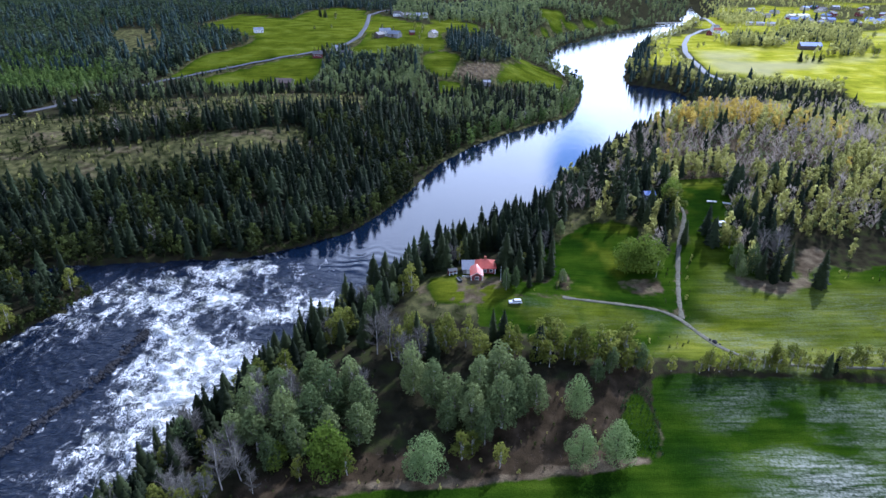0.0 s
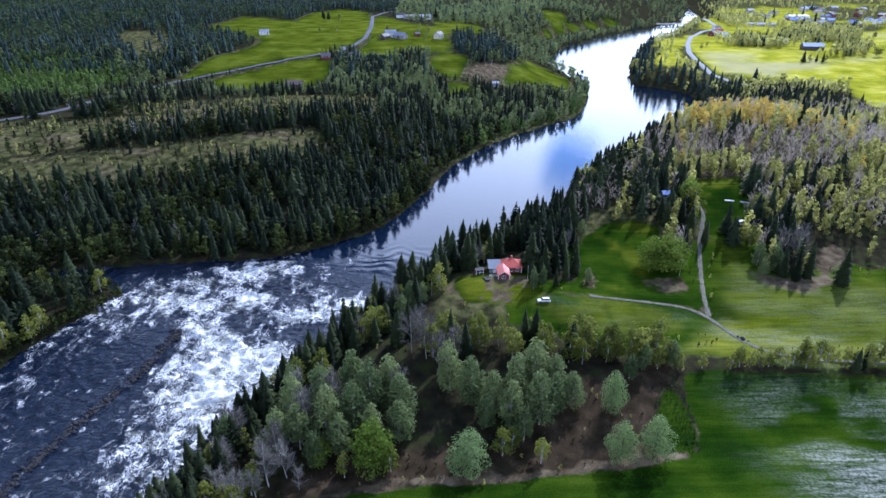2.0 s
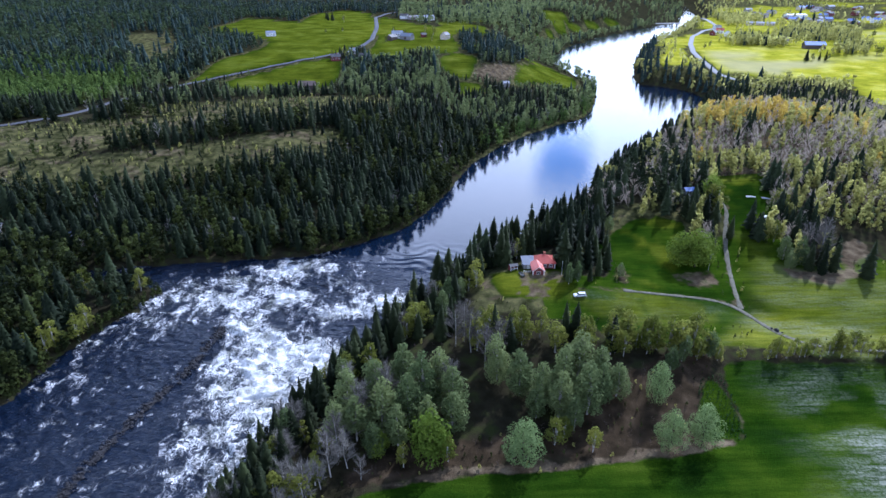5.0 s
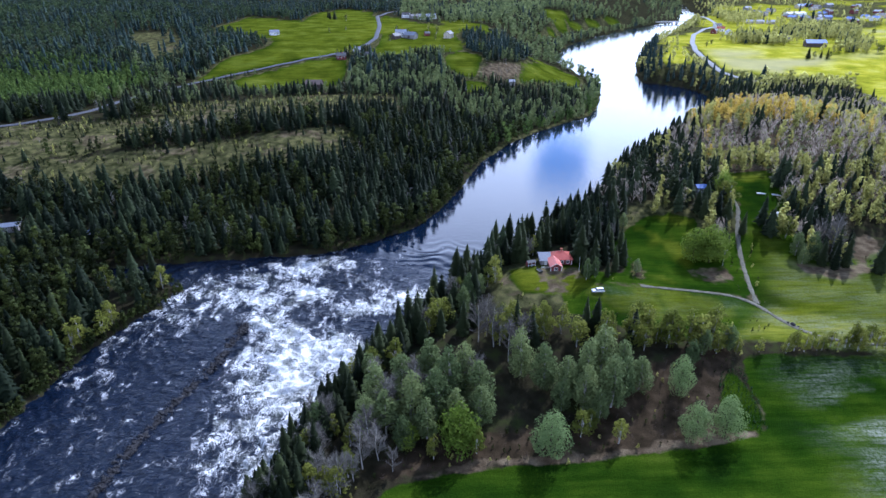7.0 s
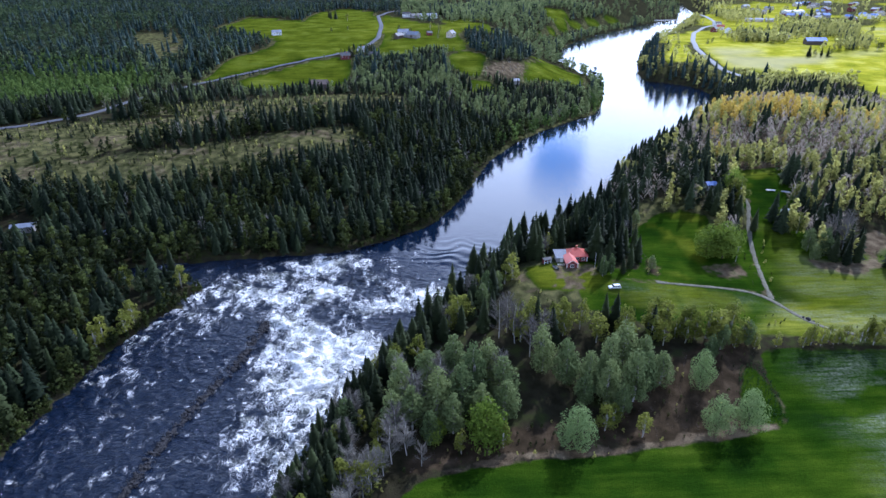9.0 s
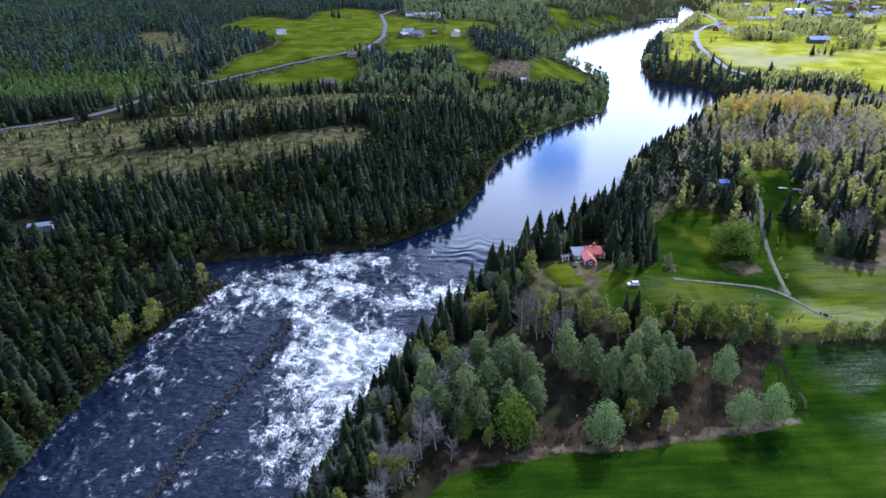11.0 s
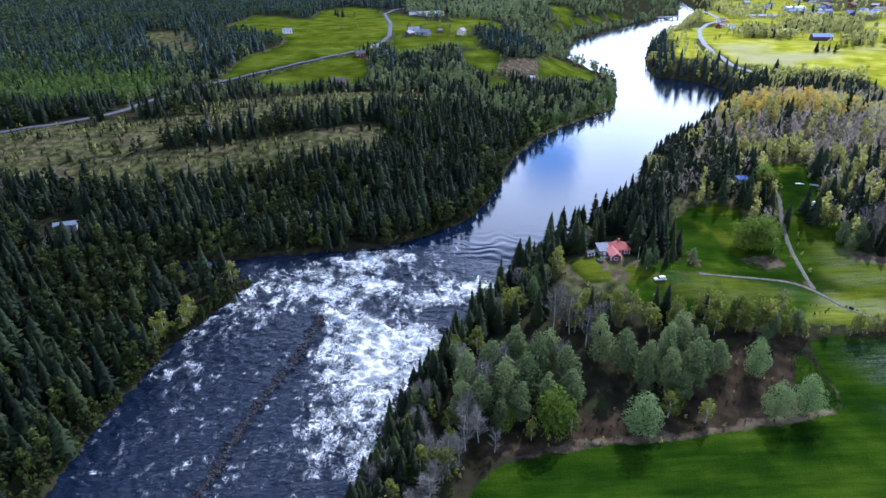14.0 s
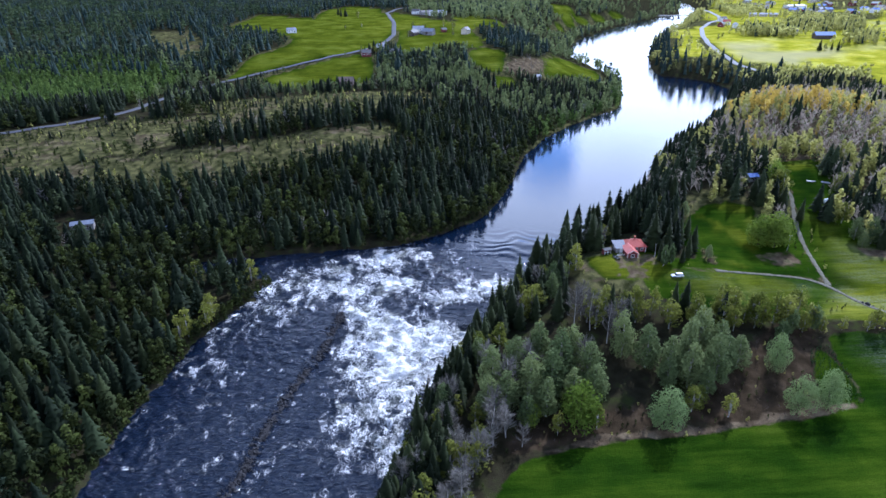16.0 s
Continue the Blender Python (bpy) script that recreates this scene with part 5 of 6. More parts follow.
def grove():
    """The leafy trees between the river and the near field."""
    rng = random.Random(9)
    for x, y, tall, wide, kind in ((-5, 116.5, 14.5, 1.05, "willow"), (36.5, 120.5, 13, 0.8, "willow"), (46, 121.5, 13.5, 0.85, "willow"), (38.5, 138, 14, 0.68, "willow"),
                                   (15, 120, 9.5, 1.0, "birch"), (5, 123, 10, 1.3, "birch"), (8, 125, 8.5, 1.3, "birch"), (-30, 119.5, 16, 0.95, "lime"), (-37, 116, 9, 0.9, "birch"), (-25, 118, 9, 1.1, "birch")):
        plant(kind, x, y, tall, wide, rng)
    # the two stands of aspen, tall and slender, crowns touching
    for x, y, tall in ((-3, 143, 18), (16, 135, 19), (8, 134, 18), (1, 133, 13), (27, 141, 13), (17, 147, 18), (22, 137, 16), (10, 141, 20), (4, 138, 17), (-9, 148, 17), (23, 145, 15), (12, 129, 13),
                       (-32, 137, 20), (-43, 130, 20), (-23, 136, 17), (-50, 126, 17), (-39, 124, 16), (-53, 134, 18), (-31, 127, 15), (-36, 131, 19), (-46, 137, 19), (-27, 143, 18), (-38, 144, 18), (-24, 129, 14),
                       (-56, 126, 15), (-45, 120, 12), (52, 154, 11), (48, 151, 9), (63, 157, 10)):
        plant("aspen", x + rng.uniform(-0.8, 0.8), y + rng.uniform(-0.8, 0.8), tall * rng.uniform(0.94, 1.05), rng.uniform(0.95, 1.2), rng)
    for x, y, tall in ((-56, 113, 15), (-52, 116, 12), (-61, 105, 13), (-58, 109, 10), (-66, 99, 11), (-48, 112, 8), (-50, 131, 17), (-55, 120, 14), (-42, 136, 17), (-16, 160, 16), (-21, 163, 15), (-18, 166, 15), (-8, 156, 16), (-12, 153, 15), (62, 157, 8), (-24, 140, 14)):
        plant("bare", x, y, tall, 1.0, rng)
    for _ in range(36):
        y = rng.uniform(84, 132)
        plant("spruce", float(shore(RIGHT_SHORE, [y])[0]) + rng.uniform(3, 15), y, rng.uniform(8, 14), 1.4, rng)
    for _ in range(16):
        y = rng.uniform(78, 122)
        plant("bare", float(shore(RIGHT_SHORE, [y])[0]) + rng.uniform(10, 30), y, rng.uniform(6, 13), 1.1, rng)
    for _ in range(10):
        y = rng.uniform(84, 122)
        plant("birch", float(shore(RIGHT_SHORE, [y])[0]) + rng.uniform(8, 26), y, rng.uniform(6, 11), 1.2, rng)
    # yellow birches along the track and a thin hedge row by the field
    for _ in range(52):
        x = rng.uniform(-16, 64)
        plant("birch", x, 167 + rng.uniform(-8, 5) - 0.11 * x, rng.uniform(8, 14.5), rng.uniform(0.9, 1.3), rng)
    for _ in range(90):
        x = rng.uniform(62, 250)
        plant("birch", x, 155.5 + rng.uniform(-2.2, 2.2) + 0.02 * (x - 62), rng.uniform(4.5, 10), rng.uniform(0.8, 1.2), rng)
    for x, y, tall in ((17, 168, 14), (20, 167, 15), (30, 159, 15), (32, 161, 13), (-8, 164, 17), (-3, 160, 15), (-22, 172, 15), (-26, 168, 14), (120, 153, 9.5), (123, 154, 8), (147, 205, 17), (131, 209, 15), (137, 211, 16), (135, 216, 17), (128, 213, 13), (142, 219, 14), (155, 246, 15), (24, 201, 11), (28, 203, 10), (33, 200, 8), (38, 206, 12), (43, 213, 13), (40, 220, 14), (46, 226, 13), (35, 212, 14), (47, 236, 12)):
        plant("spruce", x, y, tall, 1.1, rng)
    for x, y, tall, wide in ((47, 206, 7, 1.0), (127, 218, 13, 1.0), (122, 222, 12, 1.1), (121, 215, 8, 1.1), (53, 246, 8, 1.2), (24, 197, 10, 0.8), (28, 199, 9, 0.8), (52, 253, 8, 1.0)):
        plant("aspen", x, y, tall, wide, rng)
    for x, y, tall, wide in ((82, 217, 16, 1.3), (76, 219, 14, 1.1), (87, 221, 13, 1.0), (108, 268, 13, 1.0), (111, 273, 13, 1.0), (-28, 121, 10, 1.1), (-44, 121, 8, 1.1)):
        plant("lime", x, y, tall, wide, rng)


def undergrowth():
    """Low bushes and dead bracken in the scrub, along the banks, the track and in the clearings."""
    rng = np.random.default_rng(77)
    x, y = scattered(-180, 280, 80, 300, 3.0, rng)
    west, east = bank(x, y)
    open_grass = best(x, y, MEADOWS)
    want = 1.0 * smooth(-4, 4, best(x, y, [SCRUB])) + 0.45 * ((east > 0) & (open_grass < -1) & (open_grass > -9)) + 0.25 * ((east > 6) & (east < 40) & (y < 170))
    keep = (east > 0.6) & (open_grass < -0.8) & (away(x, y, WEEDS) < -2) & (along(x, y, TRACK) > 2.5) & (along(x, y, TRACK_NORTH) > 2.5) & clear_of_spots(x, y) & (rng.random(len(x)) < want)
    cx, cy = scattered(-340, -50, 290, 500, 3.7, rng)
    inside = (best(cx, cy, CLEARINGS) > -3) & (along(cx, cy, WEST_ROAD) > 5) & (rng.random(len(cx)) < 0.25 + 0.75 * smooth(0.42, 0.58, fractal(cx / 16, cy / 10, 67, 3)))
    low = np.r_[rng.uniform(0.7, 2.2, keep.sum()), rng.uniform(0.8, 3.8, inside.sum())]
    x, y = np.r_[x[keep], cx[inside]], np.r_[y[keep], cy[inside]]
    r = rng.random(len(x))
    for lo, hi, label, protos, mat, k in ((0, 0.42, "low green bushes along the banks and field edges", TINY_LEAFY, SHADE_LEAF, 1.0), (0.42, 0.6, "yellow-green saplings in the scrub and clearings", TINY_LEAFY, BIRCH, 1.2),
                                          (0.6, 1.1, "grey-brown leafless brush in the scrub", LOW_BARE, BRUSH, 1.4)):
        w = (r >= lo) & (r < hi)
        wood("undergrowth", label, protos, mat, x[w], y[w], low[w] * k, rng)
    # knee-high growth added to lighten the shaded gaps between the birches of the hill
    x, y = scattered(90, 300, 250, 430, 2.7, rng)
    _, east = bank(x, y)
    w = (east > 6) & (best(x, y, MEADOWS) < -1) & (along(x, y, TRACK_NORTH) > 3) & clear_of_spots(x, y) & (y + 0.12 * (x - 100) > 252)
    x, y = x[w], y[w]
    w = rng.random(len(x)) < 0.55
    wood("undergrowth", "yellow-green saplings added to lighten gaps between the birches of the hill", SAPLINGS, BIRCH_FAR, x[w], y[w], rng.uniform(1.5, 4.0, w.sum()), rng)
    wood("undergrowth", "pale fawn brush added to lighten gaps between the birches of the hill", SAPLINGS, GAP_BRUSH, x[~w], y[~w], rng.uniform(1.2, 3.0, (~w).sum()), rng)
    x, y = scattered(46, 64, 120, 150, 0.9, rng)
    w = (away(x, y, WEEDS) > -0.5) & (rng.random(len(x)) < 0.8)
    wood("weeds", "rank dark green weeds at the corner of the field", TINY_LEAFY, WEED, x[w], y[w], rng.uniform(0.5, 1.3, w.sum()), rng)
    # bushes that lean over the water
    y = np.r_[np.repeat(np.arange(70, 330, 1.5), 2), np.repeat(np.arange(70, 300, 1.7), 2)]
    y = y + rng.uniform(-1, 1, len(y))
    left = np.arange(len(y)) < 2 * len(np.arange(70, 330, 1.5))
    x = np.where(left, shore(LEFT_SHORE, y) - rng.uniform(-0.4, 3.2, len(y)), shore(RIGHT_SHORE, y) + rng.uniform(-0.4, 3.0, len(y)))
    wood("bank_bushes", "dark green alder bushes leaning over the water's edge", TINY_LEAFY, SHADE_LEAF, x, y, rng.uniform(1.2, 4.0, len(y)) * np.where(left & (y < 235), 1.6, 1.0), rng)


def farm_trees():
    """Single trees round the farms, the track's end and the far fields, and the birch belts behind the eastern field."""
    rng = random.Random(29)
    for x, y, tall in ((-190, 1020, 15), (-175, 982, 14), (-183, 990, 13), (-121, 1188, 16), (-65, 1103, 16), (-11, 1035, 16), (-102, 657, 10), (-53, 622, 11), (-47, 619, 13), (-41, 622, 11), (-36, 618, 12), (-29, 614, 13),
                       (0, 967, 15), (8, 949, 14), (16, 955, 15), (410, 706, 14), (432, 705, 13), (427, 709, 10), (106, 239, 12), (118, 239, 13), (93, 252, 13), (104, 251, 12), (100, 253, 14), (92, 257, 13)):
        plant("spruce", x, y, tall, rng.uniform(1.2, 1.5), rng)
    for x, y, tall in ((-153, 947, 12), (-72, 800, 10), (-32, 820, 11), (-22, 790, 12), (-127, 636, 7), (-112, 628, 8), (-118, 655, 7), (-88, 634, 8), (-82, 621, 7), (-78, 740, 9), (-24, 748, 9), (-57, 782, 9), (-159, 809, 6), (-139, 820, 6),
                       (510, 731, 12), (518, 735, 11), (620, 899, 11), (324, 786, 8), (338, 803, 8), (419, 709, 9), (437, 708, 9), (110, 262, 14), (107, 264, 13), (125, 236, 11), (139, 261, 12), (138, 254, 11)):
        plant("birch", x, y, tall, rng.uniform(1.1, 1.5), rng)
    for x, y, tall in ((137, 221, 15), (140, 225, 14), (133, 226, 14), (145, 232, 13)):
        plant("bare", x, y, tall, 1.1, rng)
    grid = np.random.default_rng(29)
    x, y = scattered(360, 630, 715, 975, 6.5, grid)
    inside = np.max([away(x, y, p) for p in EAST_BELTS], 0) + (fractal(x / 20, y / 20, 97, 2) - 0.5) * 14
    w = (inside > 0) & clear_of_spots(x, y)
    x, y = x[w], y[w]
    dark = grid.random(len(x)) < 0.22
    wood("birch_belt", "pale green birches in belts behind the yellow field", FAR_LEAFY, BIRCH, x[~dark], y[~dark], grid.uniform(8, 13, (~dark).sum()), grid)
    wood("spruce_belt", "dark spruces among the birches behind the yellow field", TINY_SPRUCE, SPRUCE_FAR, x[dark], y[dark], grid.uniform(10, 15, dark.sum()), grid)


riverside()
grove()
farm_trees()
undergrowth()
west_forest()
hill_wood()
far_woods()

# ---- buildings ----
def box(bm, x0, x1, y0, y1, z0, z1):
    v = [bm.verts.new(p) for p in ((x0, y0, z0), (x1, y0, z0), (x1, y1, z0), (x0, y1, z0), (x0, y0, z1), (x1, y0, z1), (x1, y1, z1), (x0, y1, z1))]
    for f in ((0, 3, 2, 1), (4, 5, 6, 7), (0, 1, 5, 4), (1, 2, 6, 5), (2, 3, 7, 6), (3, 0, 4, 7)):
        bm.faces.new([v[i] for i in f])
    return v


def bars(*sizes):
    bm = bmesh.new()
    for s in sizes:
        box(bm, *s)
    return bm


def solid(bm, points, faces):
    v = [bm.verts.new(p) for p in points]
    for f in faces:
        bm.faces.new([v[i] for i in f])


def gable_walls(x0, x1, y0, y1, eaves, rise, along_x=True, foot=-1.2):
    """Four walls and two gables in one closed body."""
    bm = bmesh.new()
    if along_x:
        my = (y0 + y1) / 2
        pts = [(x0, y0, foot), (x1, y0, foot), (x1, y1, foot), (x0, y1, foot), (x0, y0, eaves), (x1, y0, eaves), (x1, y1, eaves), (x0, y1, eaves), (x0, my, eaves + rise), (x1, my, eaves + rise)]
        solid(bm, pts, [(0, 3, 2, 1), (0, 1, 5, 4), (2, 3, 7, 6), (1, 2, 6, 9, 5), (3, 0, 4, 8, 7), (4, 5, 9, 8), (6, 7, 8, 9)])
    else:
        mx = (x0 + x1) / 2
        pts = [(x0, y0, foot), (x1, y0, foot), (x1, y1, foot), (x0, y1, foot), (x0, y0, eaves), (x1, y0, eaves), (x1, y1, eaves), (x0, y1, eaves), (mx, y0, eaves + rise), (mx, y1, eaves + rise)]
        solid(bm, pts, [(0, 3, 2, 1), (1, 2, 6, 5), (3, 0, 4, 7), (0, 1, 5, 8, 4), (2, 3, 7, 9, 6), (5, 6, 9, 8), (7, 4, 8, 9)])
    return bm


def gable_roof(x0, x1, y0, y1, eaves, rise, along_x=True, over=0.45, thick=0.18):
    """Two thick slopes that meet at the ridge and overhang the walls."""
    bm = bmesh.new()
    if along_x:
        half = (y1 - y0) / 2
        k = (half + over) / half
        my, top, low = (y0 + y1) / 2, eaves + rise + 0.06, eaves + rise + 0.06 - rise * k
        for s in (-1, 1):
            y = my + s * half * k
            pts = [(x0 - over, my, top), (x1 + over, my, top), (x1 + over, y, low), (x0 - over, y, low)]
            solid(bm, pts + [(a, b, c + thick) for a, b, c in pts], [(0, 1, 2, 3), (4, 7, 6, 5), (0, 4, 5, 1), (1, 5, 6, 2), (2, 6, 7, 3), (3, 7, 4, 0)])
    else:
        half = (x1 - x0) / 2
        k = (half + over) / half
        mx, top, low = (x0 + x1) / 2, eaves + rise + 0.06, eaves + rise + 0.06 - rise * k
        for s in (-1, 1):
            x = mx + s * half * k
            pts = [(mx, y0 - over, top), (mx, y1 + over, top), (x, y1 + over, low), (x, y0 - over, low)]
            solid(bm, pts + [(a, b, c + thick) for a, b, c in pts], [(0, 1, 2, 3), (4, 7, 6, 5), (0, 4, 5, 1), (1, 5, 6, 2), (2, 6, 7, 3), (3, 7, 4, 0)])
    bmesh.ops.recalc_face_normals(bm, faces=bm.faces)
    return bm


def window(parent, x, y, z, w, h, facing, bars_mat=None):
    """A window set in a wall; facing: 'y-' looks towards -y, and so on."""
    fw, d = 0.12, 0.07
    trim = bars_mat or WHITE_PAINT
    turn = {"y-": 0, "x+": 90, "y+": 180, "x-": 270}[facing]
    f = part("window", bars((-w / 2 - fw, w / 2 + fw, -d, 0.02, h / 2, h / 2 + fw), (-w / 2 - fw, w / 2 + fw, -d, 0.02, -h / 2 - fw, -h / 2),
                            (-w / 2 - fw, -w / 2, -d, 0.02, -h / 2, h / 2), (w / 2, w / 2 + fw, -d, 0.02, -h / 2, h / 2), (-0.04, 0.04, -d * 0.8, 0.02, -h / 2, h / 2)), trim, parent, "white-painted window frame")
    f.matrix_basis = pose(x, y, z, 0, 0, turn)
    part("pane", bars((-w / 2, w / 2, -0.03, 0.01, -h / 2, h / 2)), GLASS, f)
    return f


def door(parent, x, y, facing, mat, w=0.95, h=2.05):
    turn = {"y-": 0, "x+": 90, "y+": 180, "x-": 270}[facing]
    ob = part("door", bars((-w / 2, w / 2, -0.05, 0.02, 0, h), (-w / 2 - 0.1, -w / 2, -0.08, 0.02, 0, h + 0.1), (w / 2, w / 2 + 0.1, -0.08, 0.02, 0, h + 0.1)), mat, parent)
    ob.matrix_basis = pose(x, y, 0.1, 0, 0, turn)
    part("handle", bars((w / 2 - 0.14, w / 2 - 0.08, -0.12, -0.05, 0.95, 1.1)), METAL, ob)


def building(name, label, x, y, turn, length, width, eaves, rise, wall_mat, roof_mat, category="house", group="", panes=3, chimney=True, big_door=False):
    """A plain country building with its ridge along its length."""
    root = new(name)
    root.matrix_basis = pose(x, y, height(x, y) + 0.35, 0, 0, turn)
    tagged(root, label, category, group)
    a, b = length / 2, width / 2
    part("wall", gable_walls(-a, a, -b, b, eaves, rise), wall_mat, root)
    roof = part("roof", gable_roof(-a, a, -b, b, eaves, rise), roof_mat, root)
    if chimney:
        part("chimney", bars((a * 0.3 - 0.35, a * 0.3 + 0.35, -0.35, 0.35, eaves + rise - 0.5, eaves + rise + 1.0), (a * 0.3 - 0.42, a * 0.3 + 0.42, -0.42, 0.42, eaves + rise + 0.85, eaves + rise + 1.0)), BRICK, roof)
    for k in range(panes):
        px = -a + length * (k + 0.5) / panes
        window(root, px, -b, min(1.6, eaves * 0.55), 1.1, 1.1, "y-")
        if eaves > 4:
            window(root, px, -b, 4.0, 1.1, 1.1, "y-")
    if panes:
        window(root, -a, 0, min(1.6, eaves * 0.55), 1.1, 1.1, "x-")
    if big_door:
        part("door", bars((-1.5, 1.5, -b - 0.08, -b + 0.02, 0, min(eaves - 0.2, 3.0))), DARK_WOOD, root)
    else:
        door(root, a * 0.55 if panes != 2 else 0, -b, "y-", DARK_WOOD)
    return root


RED_TIN = plain("red_sheet_roof", (0.42, 0.075, 0.045), 0.38, 0, 0.15, 1.5)
RED_WALL = plain("dark_red_boards", (0.16, 0.032, 0.028), 0.8, 0, 0.25, 5, 0.2)
GREY_TIN = plain("grey_sheet_roof", (0.17, 0.19, 0.235), 0.62, 0, 0.15, 1.2)
SLATE_TIN = plain("slate_sheet_roof", (0.075, 0.09, 0.125), 0.7, 0, 0.2, 1.2)
BLUE_TIN = plain("blue_sheet_roof", (0.06, 0.14, 0.42), 0.4, 0, 0.15, 1.2)
DARK_ROOF = plain("dark_tile_roof", (0.06, 0.058, 0.06), 0.7, 0, 0.25, 3)
BROWN_ROOF = plain("brown_tile_roof", (0.11, 0.075, 0.06), 0.75, 0, 0.25, 3)
WHITE_PAINT = plain("white_paint", (0.78, 0.78, 0.76), 0.55, 0, 0.06, 3)
CREAM_WALL = plain("cream_boards", (0.55, 0.48, 0.36), 0.7, 0, 0.12, 4)
GREY_WOOD = plain("weathered_wood", (0.26, 0.25, 0.24), 0.85, 0, 0.3, 5, 0.2)
DARK_WOOD = plain("dark_wood", (0.07, 0.05, 0.04), 0.75, 0, 0.3, 5, 0.2)
BRICK = plain("chimney_brick", (0.30, 0.11, 0.07), 0.85, 0, 0.3, 8)
METAL = plain("bare_metal", (0.5, 0.5, 0.5), 0.35, 1.0, 0.1, 5)
GLASS = plain("window_glass", (0.02, 0.025, 0.03), 0.06, 0, 0.05, 1)
STONE = plain("wet_stone", (0.030, 0.029, 0.030), 0.86, 0, 0.5, 2.5, 0.6)
CONCRETE = plain("concrete", (0.42, 0.42, 0.41), 0.8, 0, 0.15, 1.5, 0.2)


def cottage():
    """The red house by the rapids: main body under a hipped roof, a gabled wing towards the lawn and a grey-roofed annexe."""
    root = new("cottage")
    root.matrix_basis = pose(0.4, 1.0, 5.75, 0, 0, 0)
    tagged(root, "dark red wooden cottage with red sheet roof and white window frames", "house")
    part("wall", bars((12.9, 20.6, 208.6, 215.4, -1.2, 2.75)), RED_WALL, root)
    bm = bmesh.new()
    x0, x1, y0, y1, e, t = 12.4, 21.1, 208.1, 215.9, 2.7, 4.9
    top = [(x0, y0, e), (x1, y0, e), (x1, y1, e), (x0, y1, e), (x0 + 2.4, 212, t), (x1 - 3.4, 212, t)]
    low = [(a, b, c - 0.16) for a, b, c in top[:4]]
    solid(bm, top + low, [(0, 1, 5, 4), (1, 2, 5), (2, 3, 4, 5), (3, 0, 4), (6, 9, 8, 7), (0, 6, 7, 1), (1, 7, 8, 2), (2, 8, 9, 3), (3, 9, 6, 0)])
    roof = part("roof", bm, RED_TIN, root)
    part("ridge_cap", bars((x0 + 2.3, x1 - 3.3, 211.88, 212.12, t - 0.03, t + 0.06)), RED_TIN, roof)
    part("chimney", bars((16.6, 17.3, 212.4, 213.1, 4.0, 5.7), (16.5, 17.4, 212.3, 213.2, 5.55, 5.75)), BRICK, roof)
    part("wing_wall", gable_walls(10.9, 15.2, 202.6, 209.2, 2.5, 1.35, False), RED_WALL, root)
    part("wing_roof", gable_roof(10.9, 15.2, 202.6, 209.6, 2.5, 1.35, False, 0.4, 0.14), RED_TIN, root, "red sheet-metal gable roof")
    trim = bmesh.new()
    for s in (-1, 1):
        solid(trim, [(13.05, 202.16, 3.98), (13.05 + s * 2.55, 202.16, 2.36), (13.05 + s * 2.55, 202.16, 2.14), (13.05, 202.16, 3.76),
                     (13.05, 202.24, 3.98), (13.05 + s * 2.55, 202.24, 2.36), (13.05 + s * 2.55, 202.24, 2.14), (13.05, 202.24, 3.76)],
              [(0, 1, 2, 3), (7, 6, 5, 4), (0, 4, 5, 1), (1, 5, 6, 2), (2, 6, 7, 3), (3, 7, 4, 0)])
    bmesh.ops.recalc_face_normals(trim, faces=trim.faces)
    part("bargeboard", trim, WHITE_PAINT, root, "white-painted bargeboards")
    for x, y in ((10.9, 202.6), (15.2, 202.6), (20.6, 208.6), (12.9, 215.4), (20.6, 215.4)):
        part("corner_board", bars((x - 0.11, x + 0.11, y - 0.11, y + 0.11, -0.6, 2.45)), WHITE_PAINT, root)
    part("annexe_wall", bars((8.0, 12.85, 208.4, 214.2, -1.2, 2.3)), GREY_WOOD, root, "weathered grey board walls")
    bm = bmesh.new()
    pts = [(7.5, 207.7, 2.35), (12.95, 207.7, 2.35), (12.95, 214.8, 3.1), (7.5, 214.8, 3.1)]
    solid(bm, pts + [(a, b, c + 0.14) for a, b, c in pts], [(0, 3, 2, 1), (4, 5, 6, 7), (0, 1, 5, 4), (1, 2, 6, 5), (2, 3, 7, 6), (3, 0, 4, 7)])
    part("annexe_roof", bm, SLATE_TIN, root, "slate-blue sheet-metal lean-to roof")
    window(root, 13.05, 202.6, 1.35, 1.3, 1.15, "y-")
    for x in (16.6, 19.0):
        window(root, x, 208.6, 1.5, 1.1, 1.1, "y-")
    window(root, 20.6, 212, 1.5, 1.2, 1.1, "x+")
    window(root, 8.0, 211.5, 1.35, 1.0, 0.9, "x-")
    door(root, 10.0, 208.4, "y-", WHITE_PAINT)
    deck = part("deck", bars((7.4, 10.8, 205.2, 208.3, -0.35, 0.05)), GREY_WOOD, root, "small wooden deck")
    for x in (7.6, 10.6):
        part("post", bars((x - 0.06, x + 0.06, 205.3, 205.42, -0.9, 1.0)), WHITE_PAINT, deck)
    part("rail", bars((7.6, 10.6, 205.3, 205.42, 0.9, 1.02), (7.6, 10.6, 205.33, 205.39, 0.45, 0.53)), WHITE_PAINT, deck)


